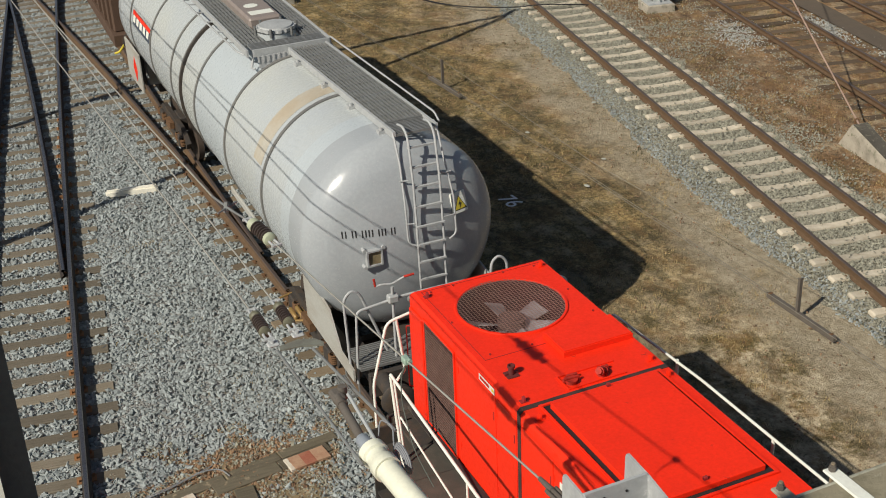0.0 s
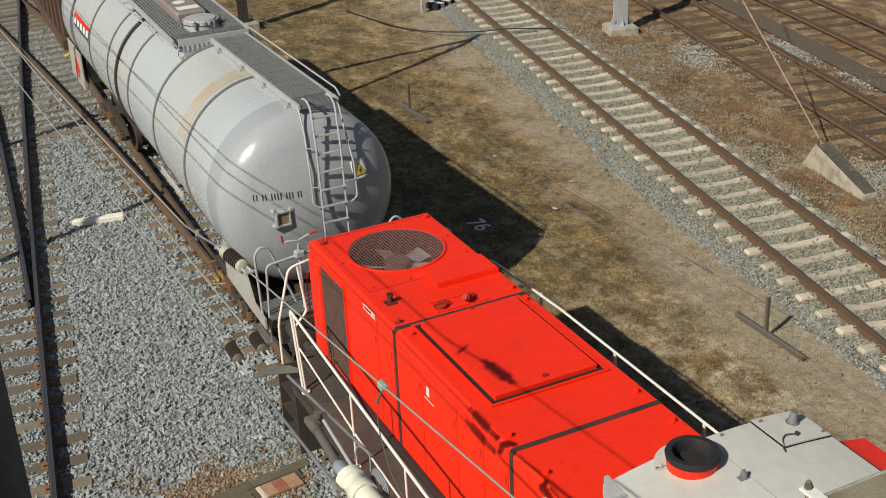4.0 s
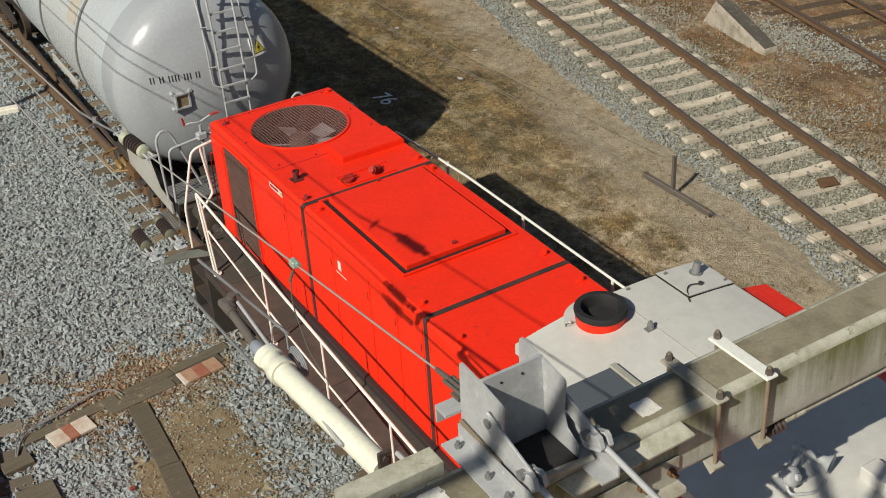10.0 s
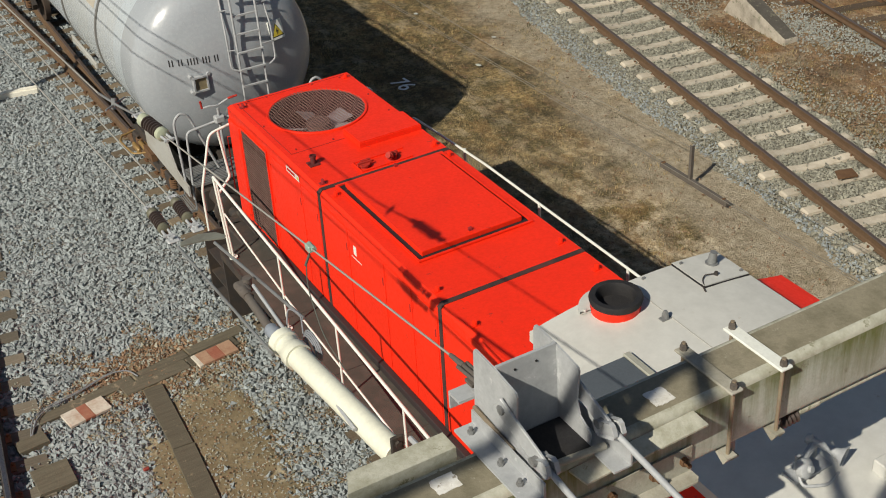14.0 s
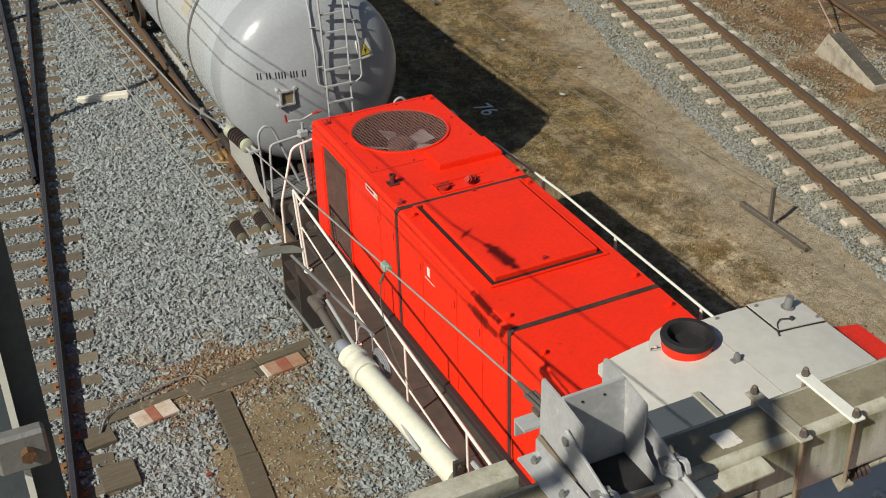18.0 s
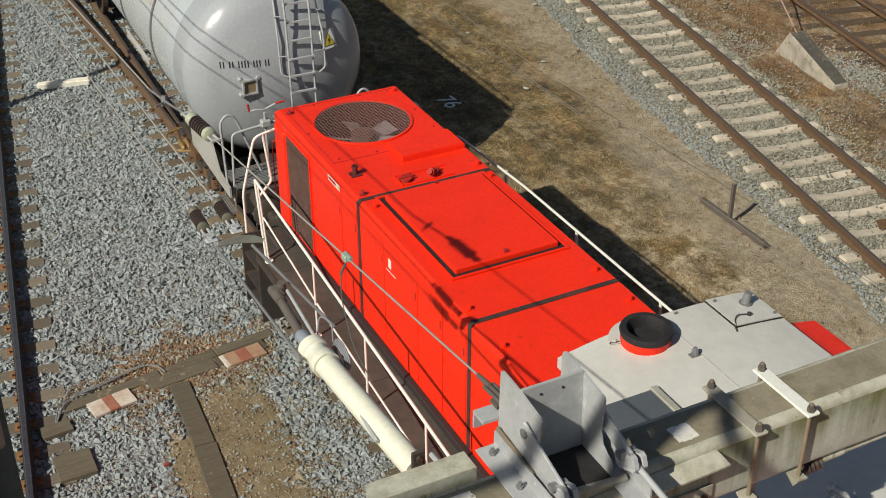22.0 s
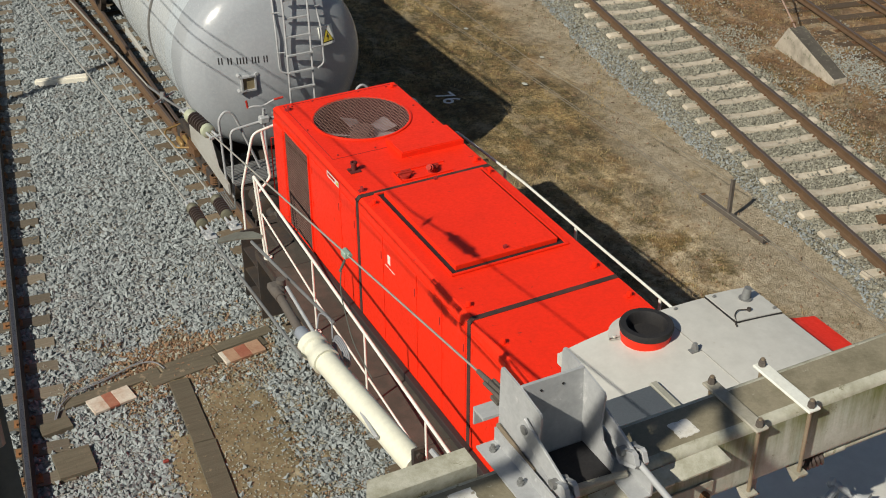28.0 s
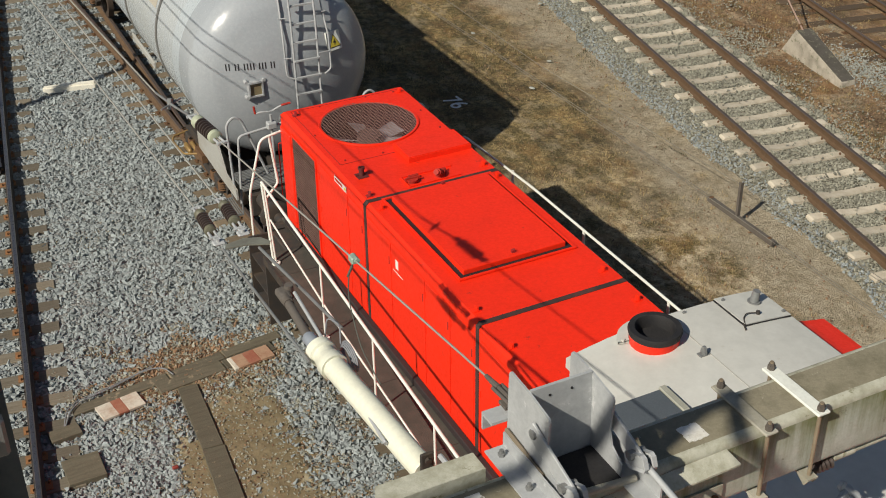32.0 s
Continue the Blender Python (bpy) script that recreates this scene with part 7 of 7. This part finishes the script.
    sweep(bm, bend([(-3.46, -8.45, z), (-3.42, -8.35, z + 0.12), (-3.46, -8.2, z + 0.1), (-3.52, -8.3, z)], 0.05), 0.006, 6)
    part("rope_coil", bm, surface("grey_rope", (0.22, 0.23, 0.25), None, 0.8), ten, "", True)
    # base plate and arms to the beam
    bm = B()
    box(bm, -3.545, -3.455, -9.93, -9.905, z - 0.15, z + 0.16, 0.008)
    for q in (-0.11, 0.11):
        rod(bm, (-3.50, -9.95, z + q), (-3.50, -9.88, z + q), 0.022, 6)
    box(bm, -3.57, -3.53, -9.93, -9.80, z - 0.14, z - 0.05, 0.01)
    rod(bm, (-3.58, -9.86, z - 0.10), (-3.46, -9.86, z - 0.10), 0.03, 12)
    part("end_plate", bm, DARK_STEEL, ten, "blackened clamp plate")
    bm = B()
    rod(bm, (-3.42, -9.94, z + 0.12), (-3.40, -10.66, z + 0.14), 0.018, 8)
    rod(bm, (-3.52, -9.94, z - 0.10), (-3.50, -10.66, z - 0.02), 0.022, 8)
    box(bm, -3.62, -3.30, -10.68, -10.64, z - 0.15, z + 0.25)
    part("support_arm", bm, GALV, ten)
    bm = B()
    for k2 in range(10):
        rod(bm, (-3.62 + 0.012 * (k2 % 2), -10.0 - 0.05 * k2, z - 0.20 - 0.02 * k2), (-3.60, -10.03 - 0.05 * k2, z - 0.22 - 0.02 * k2), 0.014, 6)
    part("safety_chain", bm, GREY_STEEL, ten)
    # ties to the yoke
    bm = B()
    sweep(bm, [Vector((-3.385, -8.31, z + 0.04)), Vector((-3.53, -6.95, z + 0.03))], 0.013, 8)
    sweep(bm, [(-3.735, -8.55, z + 0.02), Vector((-3.80, -6.86, z + 0.04))], 0.012, 8)
    part("tie", bm, GREY_STEEL, ten, "", True)
    bm = B()
    prism(bm, [(-3.78, -6.86), (-3.60, -6.88), (-3.44, -6.95), (-3.42, -6.91), (-3.47, -6.82), (-3.60, -6.77), (-3.76, -6.80)], "z", z + 0.03, z + 0.042)
    yoke = part("yoke", bm, surface("greenish_steel", (0.20, 0.205, 0.17), (0.10, 0.09, 0.075), 0.6, 0.1, 8, 0.6), ten, "flat grey yoke plate")
    for e, f in (((-3.80, -6.58, z + 0.04), (-3.79, -6.19, z + 0.04)), ((-3.575, -6.53, z + 0.04), (-3.565, -6.14, z + 0.04))):
        insulator(ten, e, f, 0.049, 6, surface("weathered_cap", (0.135, 0.13, 0.088), None, 0.6, 0, 8, 0.5))
        bm = B()
        e, f = Vector(e), Vector(f)
        for q in (-0.022, 0.022):
            rod(bm, e + Vector((q, -0.02, 0)), e + Vector((q + 0.015, -0.13, 0)), 0.009, 8)
        box(bm, e.x - 0.05, e.x + 0.055, e.y - 0.20, e.y - 0.12, e.z - 0.012, e.z + 0.012, 0.012)
        rod(bm, e + Vector((0.0, -0.16, 0.0)), e + Vector((0.0, -0.16, 0.035)), 0.018, 10)
        part("shackle", bm, GALV, ten)
    for x0, y0, dz in ((-3.80, -6.10, 0.0), (-3.58, -6.05, 0.05)):
        wire("line_wire", "", [Vector((x0, y0, z + 0.04)), Vector((x0 - 0.12, -3.4, z + 0.08 + dz)), Vector((x0 - 0.36, 1.8, z + 0.12 + dz * 3)), Vector((x0 - 0.62, 8.0, z + 0.2 + dz * 5)), Vector((x0 - 1.2, 30.0, z + 0.5 + dz * 8))], 0.008, WIRE, ten)


build_wires()


# masts beyond the yard's left edge, and unseen arm tubes added to cast shadows
def mast(x, y, h, r, label):
    t = thing("line_mast", label, "mast", "overhead line masts", at=pose(x, y, 0))
    bm = B()
    rod(bm, (0, 0, 0), (0, 0, h), r, 14, r * 0.75)
    part("shaft", bm, GREY_STEEL, t, "", True)
    bm = B()
    box(bm, -0.35, 0.35, -0.35, 0.35, -0.3, 0.18, 0.03)
    part("footing", bm, CONCRETE_BLOCK, t)
    return t


mast(-8.2, 7.3, 8.0, 0.12, "tall grey steel mast standing on a concrete footing")
mast(-9.0, 13.1, 8.0, 0.12, "grey steel mast standing on a concrete footing")
# Tubes over the far tracks, added only for their crossing shadow lines.
arm = thing("cantilever_arm", "unseen grey tubes added to cast crossing shadow lines on the ground", "cantilever")
for a, b in (((-9.0, 13.1, 6.2), (4.1, 14.45, 6.0)), ((-1.4, 11.9, 6.0), (4.0, 14.42, 6.0))):
    bm = B()
    rod(bm, a, b, 0.085, 10)
    part("tube", bm, GREY_STEEL, arm, "", True)


# ---- things on the ground ----
def flat_board(name, label, cat, corners, z0, z1, mat, group=""):
    bm = B()
    prism(bm, corners, "z", z0, z1)
    bmesh.ops.bevel(bm, geom=list(bm.edges), offset=0.006, segments=1, affect="EDGES")
    return tagged(new(name, finish(bm, name, mat)), label, cat, group)


def strip(a, b, w0, w1=None):
    a, b = Vector(a), Vector(b)
    n = Vector((-(b - a).y, (b - a).x)).normalized()
    w1 = w0 if w1 is None else w1
    return [tuple(a - n * w0 / 2), tuple(b - n * w1 / 2), tuple(b + n * w1 / 2), tuple(a + n * w0 / 2)]


crossing = "planks of the foot crossing"
for a, b, w, z in (((-4.58, -0.97), (-3.20, -0.80), 0.19, 0.015), ((-3.16, -0.80), (-2.35, -0.66), 0.19, 0.012), ((-2.33, -0.66), (-1.44, -0.55), 0.19, 0.02), ((-3.40, -1.02), (-2.42, -0.90), 0.24, 0.016), ((-2.40, -0.90), (-1.62, -0.78), 0.22, 0.018), ((-3.02, -1.14), (-3.10, -2.55), 0.28, 0.018), ((-3.10, -2.57), (-3.28, -4.6), 0.30, 0.02)):
    flat_board("plank", "weathered grey-brown wooden plank laid in the gravel", "plank", strip(a, b, w), -0.13, z, PLANK, crossing)
for a, b, w in (((-4.98, -1.42), (-4.57, -1.38), 0.24), ((-4.95, -2.22), (-4.47, -2.22), 0.50)):
    flat_board("sleeper_block", "weathered wooden sleeper block beside the rail", "wooden block", strip(a, b, w), -0.13, 0.05, PLANK, "wooden blocks by the rail")


def marker_plate(a, b, w, cuts):
    t = thing("marker_plate", "chipped white and rust-red striped plate lying on a plank", "marker plate", "striped plates")
    a, b = Vector(a), Vector(b)
    for k0, k1, one in cuts:
        bm = B()
        prism(bm, strip(a.lerp(b, k0), a.lerp(b, k1), w), "z", 0.0, 0.04)
        bmesh.ops.bevel(bm, geom=list(bm.edges), offset=0.004, segments=1, affect="EDGES")
        part("stripe", bm, one, t)
    return t


marker_plate((-4.27, -1.22), (-3.67, -1.12), 0.33, ((0.0, 0.36, PAINT_MARK), (0.362, 0.60, PLATE_RUST), (0.602, 1.0, PAINT_MARK)))
marker_plate((-2.32, -0.97), (-1.70, -0.90), 0.30, ((0.0, 0.10, PAINT_MARK), (0.102, 0.38, PLATE_FADED), (0.382, 0.66, PLATE_RUST), (0.662, 1.0, PLATE_FADED)))

bm = B()
sweep(bm, bend([(-4.75, -1.30, 0.03), (-4.62, -1.0, 0.05), (-4.45, -0.84, 0.05), (-3.9, -0.72, 0.05), (-3.45, -0.55, 0.05), (-3.20, -0.60, 0.04), (-3.12, -0.82, 0.03)], 0.2), 0.010, 6)
sweep(bm, bend([(-4.78, -1.35, 0.02), (-4.66, -0.98, 0.07), (-4.48, -0.82, 0.06), (-3.9, -0.70, 0.06), (-3.3, -0.50, 0.05)], 0.2), 0.008, 6)
tagged(new("ground_cable", finish(bm, "ground_cable", surface("grey_cable", (0.24, 0.25, 0.26), None, 0.6), True)), "loose grey cable lying over the gravel", "cable")

bm = B()
prism(bm, strip((-2.74, 9.90), (-1.68, 9.68), 0.13, 0.19), "z", -0.05, 0.11)
bmesh.ops.bevel(bm, geom=list(bm.edges), offset=0.03, segments=2, affect="EDGES")
tagged(new("clearance_marker", finish(bm, "clearance_marker", surface("thick_white_paint", (0.84, 0.81, 0.70), (0.66, 0.62, 0.50), 0.6, 0, 7, 0.6, 30, 0.1), True)), "white painted clearance marker lying between the tracks", "marker")

bm = B()
box(bm, -3.70, -3.62, -2.75, -2.71, 0.0, 0.045, 0.01)
tagged(new("red_can", finish(bm, "red_can", surface("faded_red_tin", (0.30, 0.045, 0.03), (0.16, 0.05, 0.035), 0.6, 0, 12, 0.8))), "small crushed red can on the gravel", "litter")


def text_mark():
    cu = bpy.data.curves.new("ground_number", "FONT")
    cu.body, cu.size, cu.extrude, cu.align_x = "76", 0.54, 0.004, "LEFT"
    dg = bpy.context.evaluated_depsgraph_get()
    tmp = bpy.data.objects.new("tmp", cu)
    scene.collection.objects.link(tmp)
    dg.update()
    me = bpy.data.meshes.new_from_object(tmp.evaluated_get(bpy.context.evaluated_depsgraph_get()))
    bpy.data.objects.remove(tmp)
    me.materials.clear()
    me.materials.append(surface("fresh_white_paint", (0.88, 0.88, 0.86), (0.7, 0.7, 0.68), 0.7, 0, 9, 0.4))
    ob = new("ground_number", me)
    ob.matrix_basis = pose(4.44, 5.76, -0.045, 0, 0, -86)
    tagged(ob, "white painted figures 76 on the dirt", "painted number")


text_mark()


def guide_post(x, y, lean):
    """A short post on a cable bar, with the two signal wires running through it."""
    t = thing("wire_guide_post", "short rusty post on a steel bar guiding ground wires", "post", "wire guide posts", at=pose(x, y, 0))
    bm = B()
    box(bm, -0.042, 0.042, -0.92, 0.80, -0.04, 0.055, 0.006)
    part("bar", bm, POST_STEEL, t)
    bm = B()
    prism(bm, [(-0.03, 0.0), (0.03, 0.0), (0.03, 0.008), (-0.022, 0.008), (-0.022, 0.055), (-0.03, 0.055)], "z", 0.04, 0.70)
    part("post", bm, POST_STEEL, t)
    for s in (-0.82, 0.74):
        bm = B()
        box(bm, -0.04, 0.04, s - 0.025, s + 0.025, -0.03, 0.07, 0.008)
        part("pulley", bm, RUSTY, t)
    return t


SIGNAL_WIRE = surface("dull_signal_wire", (0.24, 0.22, 0.18), (0.15, 0.12, 0.09), 0.6, 0.2, 8, 0.5)
g0 = guide_post(6.70, -1.0, 0)
copy_thing(g0, pose(6.31, 12.4, 0, 0, 0, 3))
for k, (x0, z0) in enumerate(((6.66, 0.06), (6.73, 0.05), (6.74, 0.62))):
    bm = B()
    pts = [(x0, -9.0, z0), (x0, -1.0, z0), (x0 - 0.13, 5.5, z0 * 0.6), (x0 - 0.38, 12.4, z0), (x0 - 0.7, 20.0, z0 * 0.7), (x0 - 1.2, 32, z0)]
    sweep(bm, pts, 0.0055, 6)
    tagged(new("signal_wire", finish(bm, "signal_wire", SIGNAL_WIRE, True)), "thin grey signal wire stretched low over the dirt", "wire", "signal wires")


def anchor_block():
    t = thing("anchor_block", "sloping weathered concrete anchor block with a stay rod", "anchor block")
    bm = B()
    lo = [(12.38, 4.75), (12.92, 4.70), (12.50, 2.40), (12.05, 2.42)]
    hi = [(12.34, 4.28, 0.50), (12.74, 4.22, 0.50), (12.46, 2.44, 0.02), (12.10, 2.46, 0.02)]
    a = [bm.verts.new((x, y, -0.2)) for x, y in lo]
    b = [bm.verts.new(p) for p in hi]
    bm.faces.new(a[::-1])
    bm.faces.new(b)
    for i in range(4):
        bm.faces.new((a[i], a[(i + 1) % 4], b[(i + 1) % 4], b[i]))
    bmesh.ops.bevel(bm, geom=list(bm.edges), offset=0.02, segments=2, affect="EDGES")
    bm.normal_update()
    for f in bm.faces:
        f.material_index = 1 if abs(f.normal.z) > 0.6 and f.calc_area() > 0.3 else 0
    part("block", bm, [CONCRETE_BLOCK, surface("blackened_concrete", (0.085, 0.077, 0.063), (0.055, 0.048, 0.038), 0.9, 0, 4, 0.8, 40, 0.4, spots=((0.15, 0.14, 0.10), 7.0, 0.55))], t)
    bm = B()
    p = Vector((12.50, 4.22, 0.48))
    d = Vector((0.0, 5.4, 4.6))
    rod(bm, p, p + d * 0.55, 0.018, 8)
    rod(bm, p + d * 0.55, p + d * 2.0, 0.012, 8)
    part("stay_rod", bm, surface("rusty_pale_rod", (0.42, 0.30, 0.24), (0.20, 0.12, 0.09), 0.6, 0.3, 4, 0.8), t, "", True)
    bm = B()
    sweep(bm, bend([p + Vector((-0.05, 0.05, -0.1)), p + Vector((-0.05, 0.1, 0.1)), p + Vector((0.05, 0.1, 0.1)), p + Vector((0.05, 0.05, -0.1))], 0.04), 0.018, 8)
    part("eye", bm, RUSTY, t)


anchor_block()


def line_mast_foot():
    t = thing("line_mast", "galvanised overhead line mast on a concrete footing", "mast", "overhead line masts", at=pose(14.72, 15.45, 0, 0, 0, -12))
    bm = B()
    box(bm, -0.44, 0.44, -0.40, 0.40, -0.3, 0.13, 0.03, seg=2)
    part("footing", bm, CONCRETE_BLOCK, t)
    bm = B()
    for s in (-0.16, 0.13):
        box(bm, -0.17, 0.17, s, s + 0.03, 0.13, 9.5)
    box(bm, -0.015, 0.015, -0.15, 0.15, 0.13, 9.5)
    part("shaft", bm, GALV, t)
    for s in (-1, 1):
        bm = B()
        prism(bm, [(s * 0.17, 0.13), (s * 0.34, 0.13), (s * 0.17, 0.62)], "y", -0.02, 0.02)
        prism(bm, [(s * 0.10, 0.13), (s * 0.28, 0.13), (s * 0.10, 0.52)], "x", -0.02, 0.02)
        part("gusset", bm, GALV, t)
    bm = B()
    box(bm, -0.37, 0.37, -0.33, 0.33, 0.13, 0.16)
    part("base_plate", bm, GALV, t)
    m2 = thing("line_mast", "dark steel overhead line mast beside the tank wagon track", "mast", "overhead line masts", at=pose(5.2, 22.4, 0))
    bm = B()
    for s in (-0.14, 0.11):
        box(bm, -0.13, 0.13, s, s + 0.03, -0.1, 9.5)
    box(bm, -0.012, 0.012, -0.12, 0.12, -0.1, 9.5)
    part("shaft", bm, DARK_STEEL, m2)
    bm = B()
    box(bm, -0.4, 0.4, -0.4, 0.4, -0.3, 0.15, 0.03)
    part("footing", bm, CONCRETE_BLOCK, m2)


line_mast_foot()

# small distance post and striped board by the ballast
bm = B()
box(bm, 10.68, 10.82, 20.8, 20.94, -0.1, 0.75, 0.01)
tagged(new("distance_post", finish(bm, "distance_post", CONCRETE_BLOCK)), "short grey concrete post beside the ballast", "post")
board = thing("striped_board", "black and white striped board lying by the ballast", "board")
for k in range(5):
    bm = B()
    prism(bm, strip((11.1 + 0.16 * k, 20.95 + 0.07 * k), (11.25 + 0.16 * k, 21.02 + 0.07 * k), 0.5), "z", -0.05, 0.12)
    part("stripe", bm, BLACK if k % 2 == 0 else WHITE, board)

bm = B()
sweep(bm, bend([(8.6, 22.2, 0.0), (9.2, 19.5, 0.0), (9.8, 18.4, 0.02), (10.9, 17.3, 0.1), (11.6, 16.9, 0.19), (12.6, 16.6, 0.1), (13.4, 16.4, 0.0)], 0.5), 0.02, 6)
tagged(new("ground_hose", finish(bm, "ground_hose", BLACK, True)), "black cable crossing under the concrete-sleeper track", "cable")
bm = B()
sweep(bm, bend([(14.2, 13.2, 0.0), (15.6, 10.6, 0.19), (16.6, 9.0, 0.19), (18.2, 7.6, 0.0)], 0.8), 0.008, 6)
tagged(new("ground_wire", finish(bm, "ground_wire", RUSTY, True)), "thin bonding wire lying across the rusty track", "cable")

# asphalt path between the far tracks
bm = B()
rows = [[bm.verts.new((farther_x(y) - w, y, -0.015)) for w in (2.25, 2.05, 1.75, 1.5)] for y in range(-6, 42, 2)]
for a, b in zip(rows, rows[1:]):
    for i in range(3):
        bm.faces.new((a[i], a[i + 1], b[i + 1], b[i]))
tagged(new("path", finish(bm, "path", surface("worn_asphalt", (0.10, 0.078, 0.056), (0.15, 0.11, 0.075), 0.9, 0, 1.2, 0.6, 60, 0.3), True)), "worn grey asphalt service path between tracks", "path", kind="structure")

# litter and stones that stand out
r = random.Random(5)
for x, y, w in ((6.36, 5.35, 0.065), (6.7, 8.6, 0.05), (7.4, 6.4, 0.05), (9.0, 9.5, 0.06), (9.6, -0.85, 0.08)):
    bm = B()
    bmesh.ops.create_icosphere(bm, subdivisions=2, radius=w)
    for v in bm.verts:
        v.co = Vector((v.co.x * 1.1, v.co.y * 0.7, v.co.z * 0.35)) * (1 + 0.3 * noise.noise(v.co * 9 + Vector((x, y, 0))))
    o = new("pale_stone", finish(bm, "pale_stone", STONE_SPILL, False))
    o.matrix_basis = pose(x, y, -0.03, 0, 0, r.uniform(0, 180))
    tagged(o, "flat pale stone lying on the dirt", "stone", "pale stones")
bm = B()
prism(bm, [(8.72, -2.40), (9.06, -2.52), (9.16, -2.28), (8.86, -2.18)], "z", 0.03, 0.06)
tagged(new("rusty_plate", finish(bm, "rusty_plate", RUSTY)), "rusty flat plate lying between the rails", "scrap")


def motions():
    """The train rolls away from the camera, slows and stops."""
    rows, wrows, srows = [], [], []
    for t, s in ((0, -2.612), (0.5, -2.262), (1, -1.914), (1.5, -1.57), (2, -1.234), (2.5, -0.890), (3, -0.556), (3.5, -0.296), (3.9, -0.10), (4.3, -0.015), (4.6, 0), (32, 0)):
        rows.append((t, pose(-0.0008 * s * s, s, 0, 0, 0, math.degrees(0.0008 * s))))
        wrows.append((t, pose(WAGON_POSE[0], WAGON_POSE[1] + s, 0, 0, 0, WAGON_POSE[3])))
        srows.append((t, pose(0.50 + 0.036 * s, 20.0 + s, 0, 0, 0, -2.2)))
    walk(loco, rows)
    walk(wagon, wrows)
    walk(second, srows)


motions()
